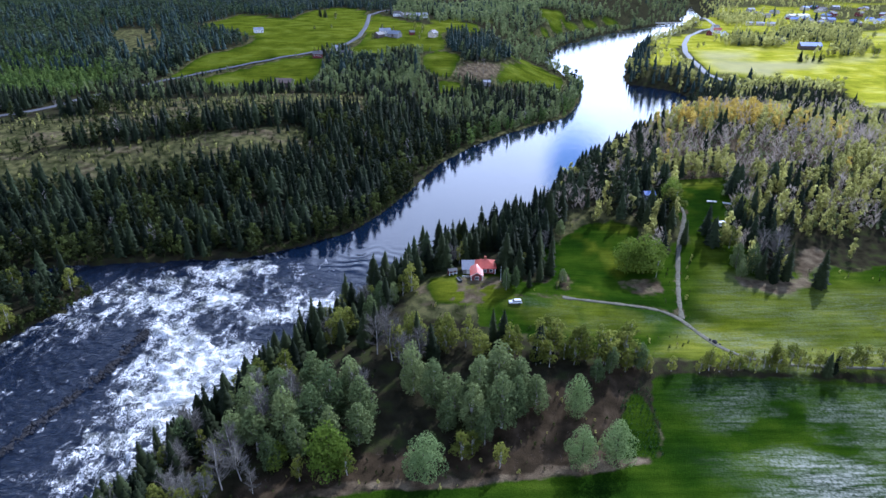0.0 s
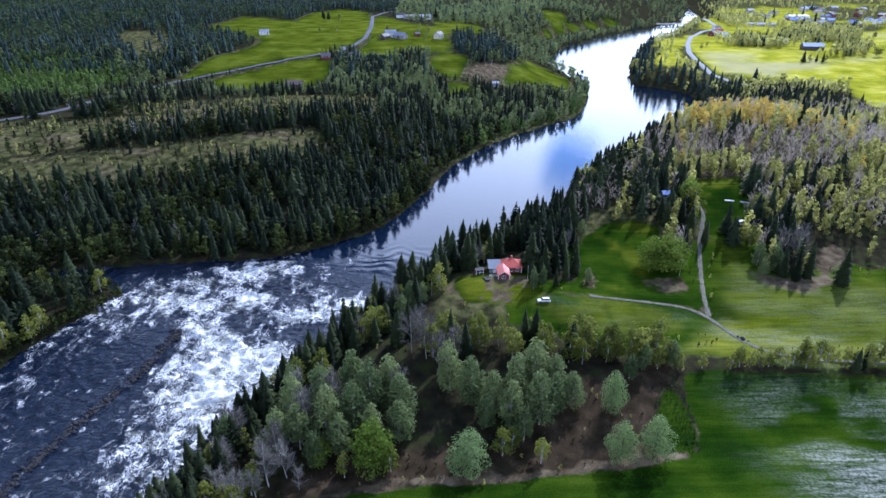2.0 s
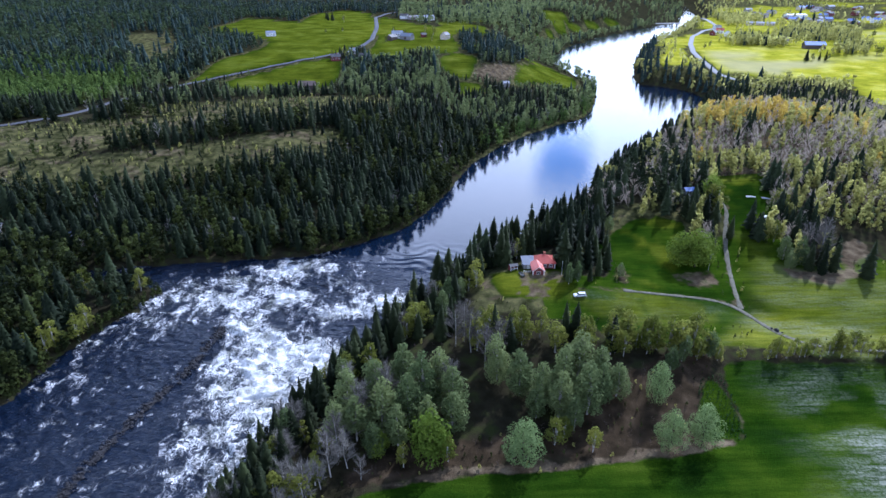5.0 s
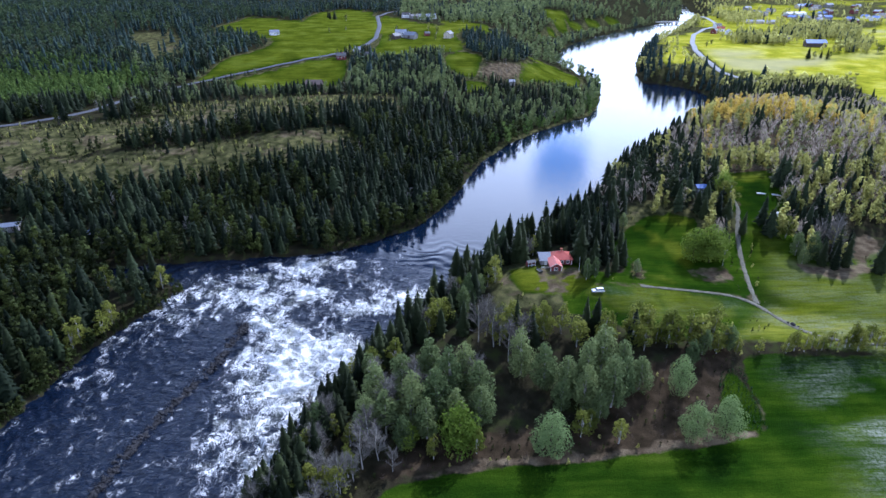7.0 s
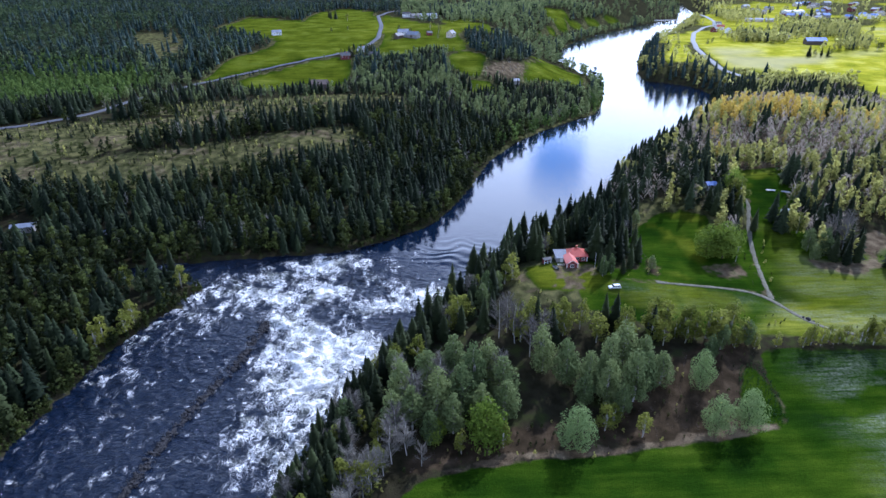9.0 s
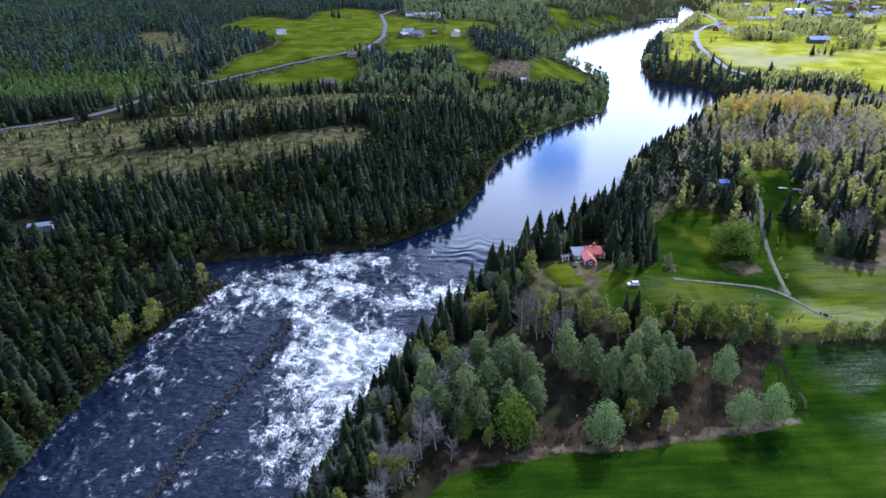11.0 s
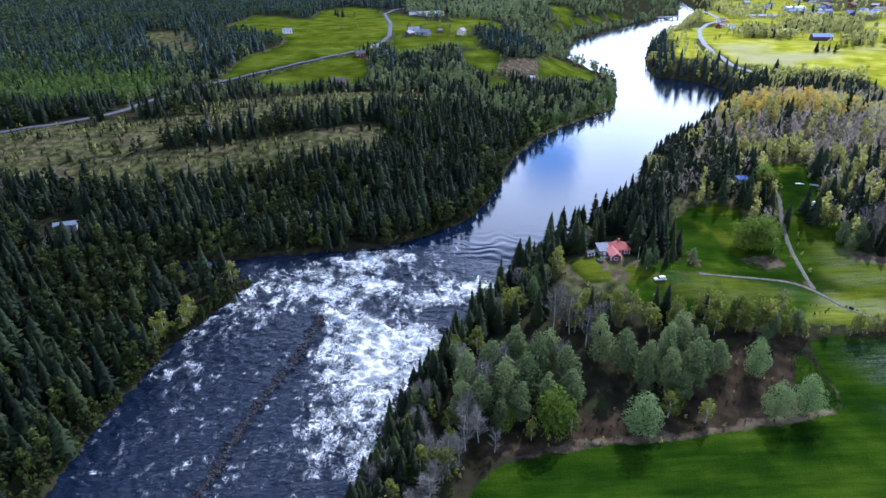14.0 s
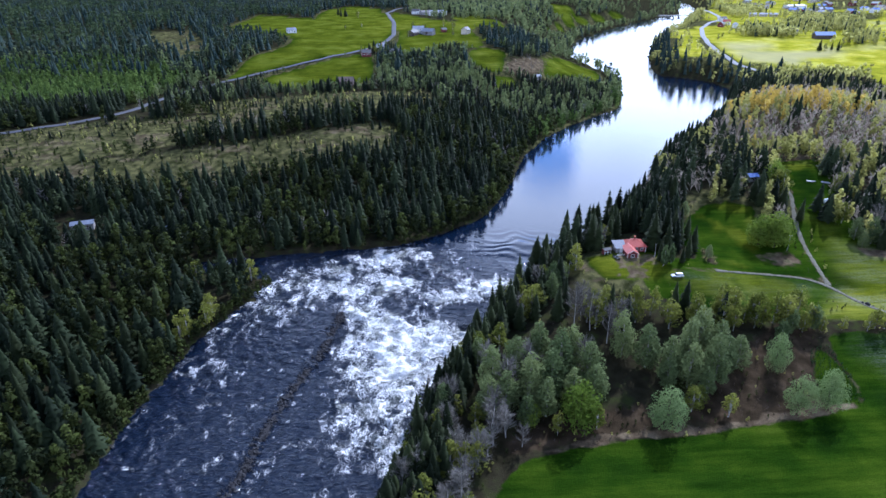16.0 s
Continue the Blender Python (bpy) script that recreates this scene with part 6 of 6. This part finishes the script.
def woodshed():
    root = new("woodshed")
    root.matrix_basis = pose(4.2, 209.5, height(4.2, 209.5), 0, 0, 18)
    tagged(root, "small open-fronted dark red woodshed with white posts", "shed")
    part("wall", bars((-1.6, 1.6, 0.9, 1.05, -0.5, 1.9), (-1.6, -1.45, -0.9, 0.9, -0.5, 1.9), (1.45, 1.6, -0.9, 0.9, -0.5, 1.9)), RED_WALL, root)
    part("roof", gable_roof(-1.6, 1.6, -1.0, 1.05, 1.9, 0.55, True, 0.25, 0.1), DARK_ROOF, root)
    for x in (-1.5, 0, 1.5):
        part("post", bars((x - 0.08, x + 0.08, -1.05, -0.9, -0.5, 1.9)), WHITE_PAINT, root)
    part("beam", bars((-1.65, 1.65, -1.08, -0.92, 1.75, 1.95), (-1.65, 1.65, -1.06, -0.94, 0.75, 0.88)), WHITE_PAINT, root)


def boat(name, label, x, y, turn, mat, length=4.6, flip=False):
    """An open rowing boat, drawn up on the grass; flipped, it shows its keel."""
    root = new(name)
    root.matrix_basis = pose(x, y, height(x, y) + (0.62 if flip else 0.05), 180 if flip else 0, 0, turn)
    tagged(root, label, "boat")
    bm = bmesh.new()
    rows = []
    for k in range(9):
        f = k / 8
        half = 0.75 * math.sin(math.pi * min(0.97, 0.12 + 0.88 * f) ** 0.8) ** 0.6 * (1 if f < 0.98 else 0.15)
        sheer = 0.5 + 0.25 * (2 * f - 1) ** 2
        y0 = (f - 0.5) * length
        rows.append([bm.verts.new(p) for p in ((-half, y0, sheer), (-half * 0.85, y0, 0.2), (0, y0, 0.02 + 0.2 * abs(2 * f - 1) ** 3), (half * 0.85, y0, 0.2), (half, y0, sheer))])
    for p, q in zip(rows, rows[1:]):
        for j in range(4):
            bm.faces.new((p[j], p[j + 1], q[j + 1], q[j]))
    bm.faces.new(rows[0])
    bmesh.ops.solidify(bm, geom=bm.faces[:], thickness=0.05)
    part("hull", bm, mat, root)
    for f in (-0.2, 0.15):
        part("thwart", bars((-0.62, 0.62, f * length - 0.12, f * length + 0.12, 0.36, 0.41)), GREY_WOOD, root)
    part("gunwale", bars((-0.78, -0.7, -1.2, 1.2, 0.5, 0.57), (0.7, 0.78, -1.2, 1.2, 0.5, 0.57)), GREY_WOOD, root)


def estate_car(x, y, turn):
    """A white estate car: body with rounded shoulders, glasshouse, wheels and lamps; its nose points to -x."""
    paint, tyre = plain("white_car_paint", (0.8, 0.81, 0.83), 0.25, 0, 0.03, 2), plain("tyre_rubber", (0.025, 0.025, 0.025), 0.85, 0, 0.2, 6)
    root = new("estate_car")
    root.matrix_basis = pose(x, y, height(x, y) + 0.14, 0, 0, turn)
    tagged(root, "white estate car parked at the end of the gravel track", "car")
    profile = [(-2.25, 0.32), (-2.3, 0.62), (-2.15, 0.78), (-1.2, 0.92), (-0.65, 0.95), (2.1, 0.97), (2.28, 0.85), (2.3, 0.4), (2.2, 0.3)]
    bm = bmesh.new()
    rings = []
    for w, inset in ((-0.9, 0.1), (-0.84, 0.0), (0.84, 0.0), (0.9, 0.1)):
        rings.append([bm.verts.new((px * (1 - inset * 0.05), w, pz - (0.06 if inset and pz > 0.7 else 0))) for px, pz in profile])
    for p, q in zip(rings, rings[1:]):
        for j in range(len(profile)):
            k = (j + 1) % len(profile)
            bm.faces.new((p[j], p[k], q[k], q[j]))
    bm.faces.new(rings[0][::-1])
    bm.faces.new(rings[-1])
    bmesh.ops.recalc_face_normals(bm, faces=bm.faces)
    body = part("body", bm, paint, root)
    roof = [(-0.5, 1.42), (1.75, 1.44)]
    bm = bmesh.new()
    solid(bm, [(-1.15, -0.8, 0.9), (2.2, -0.8, 0.93), (2.2, 0.8, 0.93), (-1.15, 0.8, 0.9), (-0.45, -0.64, 1.41), (1.85, -0.64, 1.43), (1.85, 0.64, 1.43), (-0.45, 0.64, 1.41)],
          [(4, 5, 6, 7), (0, 1, 5, 4), (1, 2, 6, 5), (2, 3, 7, 6), (3, 0, 4, 7)])
    part("glasshouse", bm, GLASS, body, "dark tinted windows")
    part("roof", bars((-0.5, 1.9, -0.64, 0.64, 1.42, 1.47)), paint, body)
    for px in (-0.05, 0.75, 1.6):
        for s in (-1, 1):
            bm = bmesh.new()
            solid(bm, [(px - 0.04, s * 0.815, 0.92), (px + 0.04, s * 0.815, 0.92), (px + 0.04, s * 0.655, 1.43), (px - 0.04, s * 0.655, 1.43), (px - 0.04, s * 0.79, 0.92), (px + 0.04, s * 0.79, 0.92), (px + 0.04, s * 0.63, 1.43), (px - 0.04, s * 0.63, 1.43)],
                  [(0, 1, 2, 3), (7, 6, 5, 4), (0, 4, 5, 1), (2, 6, 7, 3), (1, 5, 6, 2), (3, 7, 4, 0)])
            bmesh.ops.recalc_face_normals(bm, faces=bm.faces)
            part("pillar", bm, paint, body)
    for px in (-1.42, 1.38):
        for s in (-1, 1):
            bm = bmesh.new()
            bmesh.ops.create_cone(bm, cap_ends=True, segments=18, radius1=0.32, radius2=0.32, depth=0.22, matrix=pose(0, 0, 0, 90, 0, 0))
            wheel = part("wheel", bm, tyre, root)
            wheel.matrix_basis = pose(px, s * 0.82, 0.2)
            bm = bmesh.new()
            bmesh.ops.create_cone(bm, cap_ends=True, segments=12, radius1=0.2, radius2=0.17, depth=0.05, matrix=pose(0, s * 0.12, 0, 90 * s, 0, 0))
            part("rim", bm, METAL, wheel)
    lamp, red = plain("lamp_glass", (0.75, 0.77, 0.8), 0.1, 0, 0.03, 2), plain("red_lamp_glass", (0.35, 0.02, 0.02), 0.15, 0, 0.05, 2)
    for s in (-1, 1):
        part("headlight", bars((-2.31, -2.2, s * 0.66 - 0.16, s * 0.66 + 0.16, 0.62, 0.74)), lamp, body)
        part("tail_light", bars((2.22, 2.32, s * 0.72 - 0.1, s * 0.72 + 0.1, 0.6, 0.86)), red, body)
        part("mirror", bars((-0.75, -0.6, s * 0.98 - 0.09, s * 0.98 + 0.09, 0.92, 1.04)), paint, body)
    part("bumper", bars((-2.36, -2.22, -0.82, 0.82, 0.3, 0.52), (2.24, 2.36, -0.82, 0.82, 0.3, 0.52)), paint, body)


def caravan(x, y, turn):
    root = new("caravan")
    root.matrix_basis = pose(x, y, height(x, y) + 0.45, 0, 0, turn)
    tagged(root, "small white caravan parked at the edge of the wood", "caravan")
    bm = bars((-2.0, 2.0, -1.05, 1.05, 0.0, 1.95))
    bmesh.ops.bevel(bm, geom=bm.edges[:], offset=0.3, segments=3, affect="EDGES")
    body = part("body", bm, WHITE_PAINT, root)
    part("window", bars((-1.2, 0.2, -1.1, -1.0, 0.9, 1.5)), GLASS, body)
    part("door", bars((0.7, 1.35, -1.1, -1.0, 0.1, 1.75)), WHITE_PAINT, body)
    for s in (-1, 1):
        bm = bmesh.new()
        bmesh.ops.create_cone(bm, cap_ends=True, segments=14, radius1=0.32, radius2=0.32, depth=0.2, matrix=pose(0.1, s * 0.95, -0.14, 90, 0, 0))
        part("wheel", bm, DARK_WOOD, root)
    part("drawbar", bars((-3.0, -1.9, -0.06, 0.06, -0.05, 0.05)), METAL, root)


def pole(name, label, category, x, y, tall, radius, mat, arms=False):
    root = new(name)
    root.matrix_basis = pose(x, y, height(x, y) - 0.3)
    tagged(root, label, category)
    bm = bmesh.new()
    bmesh.ops.create_cone(bm, cap_ends=True, segments=10, radius1=radius, radius2=radius * 0.7, depth=tall, matrix=pose(0, 0, tall / 2))
    part("shaft", bm, mat, root)
    if arms:
        part("crossarm", bars((-0.8, 0.8, -0.07, 0.07, tall - 0.7, tall - 0.55)), mat, root)
        for px in (-0.7, 0, 0.7):
            part("insulator", bars((px - 0.05, px + 0.05, -0.05, 0.05, tall - 0.55, tall - 0.35)), WHITE_PAINT, root)
    else:
        bm = bmesh.new()
        bmesh.ops.create_uvsphere(bm, u_segments=10, v_segments=6, radius=radius * 1.8, matrix=pose(0, 0, tall + 0.05))
        part("knob", bm, mat, root)


def stone_mesh(rng, name="stone"):
    bm = bmesh.new()
    bmesh.ops.create_icosphere(bm, subdivisions=1, radius=0.5)
    for v in bm.verts:
        v.co *= rng.uniform(0.72, 1.2)
        v.co.z *= 0.65
    me = bpy.data.meshes.new(name)
    bm.to_mesh(me)
    bm.free()
    me.materials.append(STONE)
    return me


def stone_bar():
    """The low ridge of stones, an old log-driving wall, that parts the stream below the falls."""
    rng = random.Random(3)
    root = new("stone_bar")
    tagged(root, "low wall of dark wet boulders running down the stream", "rocks")
    kinds = [stone_mesh(rng) for _ in range(6)]
    for _ in range(290):
        f = rng.random()
        x = -105 - 26 * f ** 1.05 + rng.gauss(0, 0.9) + 1.2 * math.sin(f * 9)
        y = 187 - 96 * f + rng.gauss(0, 0.5)
        ob = new("stone", rng.choice(kinds))
        ob.parent = root
        s = rng.uniform(0.7, 1.6)
        ob.matrix_basis = Matrix.LocRotScale((x, y, float(water_level(y)) + 0.05 + rng.uniform(-0.1, 0.25)), Euler((rng.uniform(-0.4, 0.4), rng.uniform(-0.4, 0.4), rng.uniform(0, 6.3))), (s, s * rng.uniform(0.7, 1.2), s * rng.uniform(0.7, 1.1)))


    # the packed core of the wall
    ys = np.arange(96, 188, 0.7)
    f = (187 - ys) / 96
    mid = -105 - 26 * f ** 1.05 + 1.2 * np.sin(f * 9)
    across = np.linspace(-1, 1, 9)
    x = mid[:, None] + across * 1.9
    y = np.repeat(ys[:, None], 9, 1) - 0.35 * across
    z = water_level(y) - 0.75 + 0.85 * (1 - across ** 2) + 0.9 * (fractal(x / 0.8, y / 0.8, 15, 3) - 0.5)
    i = np.arange(x.size).reshape(x.shape)
    quads = np.stack([i[:-1, :-1], i[:-1, 1:], i[1:, 1:], i[1:, :-1]], -1).reshape(-1, 4)
    part("core", mesh_from("wall_core", np.stack([x, y, z], -1).reshape(-1, 3), quads, STONE), None, root)
    # the small rubble between the boulders
    verts, tris, n = [], [], 0
    base = np.array([v.co for v in kinds[0].vertices])
    faces = np.array([p.vertices for p in kinds[0].polygons])
    for _ in range(900):
        f = rng.random()
        x, y, s = -105 - 26 * f ** 1.05 + rng.gauss(0, 1.1) + 1.2 * math.sin(f * 9), 187 - 96 * f + rng.gauss(0, 0.5), rng.uniform(0.25, 0.7)
        a = rng.uniform(0, 6.28)
        turned = base @ np.array([[math.cos(a), math.sin(a), 0], [-math.sin(a), math.cos(a), 0], [0, 0, 1]]) * s
        verts.append(turned + (x, y, float(water_level(y)) + rng.uniform(0, 0.15)))
        tris.append(faces + n)
        n += len(base)
    rubble = part("rubble", mesh_from("rubble", np.concatenate(verts), np.concatenate(tris), STONE), None, root)
    tagged(rubble, kind="stuff")


def boulders():
    rng = random.Random(13)
    kinds = [stone_mesh(rng, "boulder") for _ in range(4)]
    spots = [(92, 170, 2.2), (91, 171.5, 1.4), (93.4, 169, 1.1)]
    for _ in range(70):
        y = rng.uniform(100, 260)
        line, side = rng.choice(((LEFT_SHORE, -1), (RIGHT_SHORE, 1)))
        spots.append((float(shore(line, [y])[0]) + side * rng.uniform(-1.2, 0.6), y, rng.uniform(0.6, 1.6)))
    for x, y, s in spots:
        ob = new("boulder", rng.choice(kinds))
        z = max(height(x, y), float(water_level(y)) - 0.1)
        ob.matrix_basis = Matrix.LocRotScale((x, y, z + 0.1 * s), Euler((rng.uniform(-0.3, 0.3), rng.uniform(-0.3, 0.3), rng.uniform(0, 6.3))), (s, s * 0.8, s * 0.8))
        tagged(ob, "grey-brown boulder lying at the water's edge" if y > 100 and x < 60 else "grey boulder in the grass beside the track", "boulder", "boulders")


def bridge(a, b, level):
    root = new("bridge")
    a, b = Vector((*a, level)), Vector((*b, level))
    d = b - a
    root.matrix_basis = Matrix.Translation(a) @ Matrix.Rotation(math.atan2(d.y, d.x), 4, "Z")
    tagged(root, "long pale road bridge on piers over the river", "bridge")
    n = d.length
    part("deck", bars((-6, n + 6, -3.2, 3.2, -1.1, 0.0)), CONCRETE, root)
    for s in (-1, 1):
        part("railing", bars((-6, n + 6, s * 3.1 - 0.08, s * 3.1 + 0.08, 0.9, 1.05), (-6, n + 6, s * 3.1 - 0.05, s * 3.1 + 0.05, 0.45, 0.55), *[(k * 4.0, k * 4.0 + 0.15, s * 3.1 - 0.07, s * 3.1 + 0.07, 0, 1) for k in range(int(n / 4) + 1)]), METAL, root)
    for k in (0.2, 0.5, 0.8):
        part("pier", bars((n * k - 0.9, n * k + 0.9, -2.4, 2.4, -12, -1.1)), CONCRETE, root)


cottage()
woodshed()
boat("rowing_boat", "dark rowing boat lying on the lawn by the cottage", 6.7, 204.2, 18, plain("dark_boat_paint", (0.07, 0.085, 0.08), 0.5, 0, 0.2, 3))
estate_car(26.7, 189.3, 2)
pole("flagpole", "thin white flagpole beside the cottage", "pole", 22.6, 203.5, 6.5, 0.06, WHITE_PAINT)
pole("utility_pole", "weathered wooden utility pole beside the track", "pole", 86.4, 214, 8, 0.13, GREY_WOOD, True)
building("cabin", "small dark cabin with a blue sheet roof under the trees", 102, 278, 4, 4.8, 4.0, 2.2, 1.1, GREY_WOOD, BLUE_TIN, "cabin", panes=2, chimney=False)
caravan(128, 252.5, 15)
boat("rowing_boat", "upturned pale rowing boat at the edge of the wood", 131.5, 273, 75, WHITE_PAINT, 4.5, True)
boat("rowing_boat", "upturned pale rowing boat beside another one", 138, 271, 60, WHITE_PAINT, 4.2, True)
building("barn", "long low cabin with a grey sheet roof among spruces", -236, 259, 16, 9.5, 4.6, 2.4, 1.0, GREY_WOOD, GREY_TIN, "cabin", panes=3, chimney=False)
building("shed", "small grey shed in the spruce forest", -195, 255, 30, 4, 3.5, 2.2, 1.1, GREY_WOOD, GREY_TIN, "shed", panes=0, chimney=False)
building("barn", "old barn with a brown tiled roof and pale gable", -134, 527, -6, 14, 9, 3.2, 3.0, DARK_WOOD, BROWN_ROOF, "barn", panes=0, chimney=False, big_door=True)
building("farmhouse", "red farmhouse by the country road", -121, 619, 10, 9, 7, 3.0, 2.4, RED_WALL, DARK_ROOF, panes=3)
building("farmhouse", "small white house above the road", -108, 660, 20, 8, 6, 3.0, 2.0, WHITE_PAINT, GREY_TIN, panes=2)
building("farmhouse", "dark house with pale gable trim by the field", -93, 622, -14, 11, 8, 3.0, 2.6, DARK_WOOD, DARK_ROOF, panes=3)
building("farmhouse", "large white farmhouse with a grey roof", -66, 766, 8, 13, 9, 5.0, 3.0, WHITE_PAINT, GREY_TIN, group="farmstead on the rise", panes=4)
building("barn", "grey farm barn beside the white farmhouse", -54, 757, -30, 15, 9, 3.6, 3.2, GREY_WOOD, GREY_TIN, "barn", "farmstead on the rise", panes=0, big_door=True)
building("barn", "low dark barn in the farmyard", -72, 752, 55, 12, 8, 3.0, 2.6, DARK_WOOD, DARK_ROOF, "barn", "farmstead on the rise", panes=0, chimney=False, big_door=True)
building("shed", "small dark red shed behind the farm", -34, 775, 20, 6, 5, 2.6, 1.8, RED_WALL, DARK_ROOF, "shed", panes=0, chimney=False)
building("farmhouse", "cream house with a dark gable roof", -8, 758, 60, 10, 8, 4.4, 3.0, CREAM_WALL, DARK_ROOF, panes=3)
building("barn", "long white farm building on the upper field", -32, 985, 12, 26, 12, 4.0, 3.0, WHITE_PAINT, GREY_TIN, "barn", "farm on the upper field", panes=0, chimney=False, big_door=True)
building("farmhouse", "white house beside the upper farm", -66, 1012, -10, 12, 9, 4.2, 3.0, WHITE_PAINT, DARK_ROOF, group="farm on the upper field")
building("barn", "low grey barn on the upper field", -52, 1000, 30, 16, 8, 3.2, 2.6, GREY_WOOD, DARK_ROOF, "barn", "farm on the upper field", panes=0, chimney=False, big_door=True)
building("cabin", "white cabin at the edge of the spruces", -225, 790, 25, 11, 7, 3.0, 2.4, WHITE_PAINT, GREY_TIN, "cabin", panes=3)
building("shed", "small blue-grey shed above the river field", 42.5, 559, 12, 6, 4.5, 2.6, 1.4, GREY_WOOD, GREY_TIN, "shed", panes=0, chimney=False)
building("barn", "long barn with a bright blue sheet roof in the fields", 460, 778, -10, 24, 12, 4.2, 3.6, DARK_WOOD, BLUE_TIN, "barn", panes=0, chimney=False, big_door=True)
building("farmhouse", "grey farmhouse behind the field", 452, 836, 20, 13, 9, 4.2, 3.0, GREY_WOOD, DARK_ROOF, panes=3)
for hx, hy, turn, wall, roof_m, words in ((446, 1025, 15, WHITE_PAINT, DARK_ROOF, "white house in the hamlet by the river"), (429, 977, -30, WHITE_PAINT, RED_TIN, "white house with a red roof in the hamlet"),
                                          (407, 950, 50, RED_WALL, DARK_ROOF, "red house in the hamlet by the river"), (419, 928, 80, WHITE_PAINT, GREY_TIN, "white house with a grey roof in the hamlet")):
    building("hamlet_house", words, hx, hy, turn, 11, 8, 4.2, 3.0, wall, roof_m, group="hamlet by the river")


def town():
    rng = random.Random(17)
    walls = ((WHITE_PAINT, "white"), (CREAM_WALL, "cream"), (GREY_WOOD, "grey"), (RED_WALL, "red"))
    for k in range(52):
        x, y = rng.uniform(620, 980), rng.uniform(1060, 1420)
        if math.hypot((x - 800) / 190, (y - 1240) / 190) > 1:
            continue
        wall, word = rng.choice(walls)
        building("town_house", word + " house of the distant town among birches", x, y, rng.choice((20, 110)) + rng.uniform(-8, 8), rng.uniform(11, 20), rng.uniform(8, 10), rng.choice((3.2, 5.2)), 2.8, wall, rng.choice((DARK_ROOF, GREY_TIN, BLUE_TIN)), group="distant town")


town()
building("hall", "long low pale industrial hall near the town", 684, 1220, 8, 40, 18, 5, 2.0, WHITE_PAINT, GREY_TIN, "hall", panes=0, chimney=False, big_door=True)
bridge((440, 1275), (520, 1290), 21)
for hx, hy in ((538, 1101), (553, 1095), (568, 1088)):
    building("row_house", "pale terraced house with a grey roof beyond the fields", hx, hy, -22, 13, 8, 3.4, 2.2, CREAM_WALL, GREY_TIN, group="terrace beyond the fields", chimney=False)
stone_bar()
boulders()
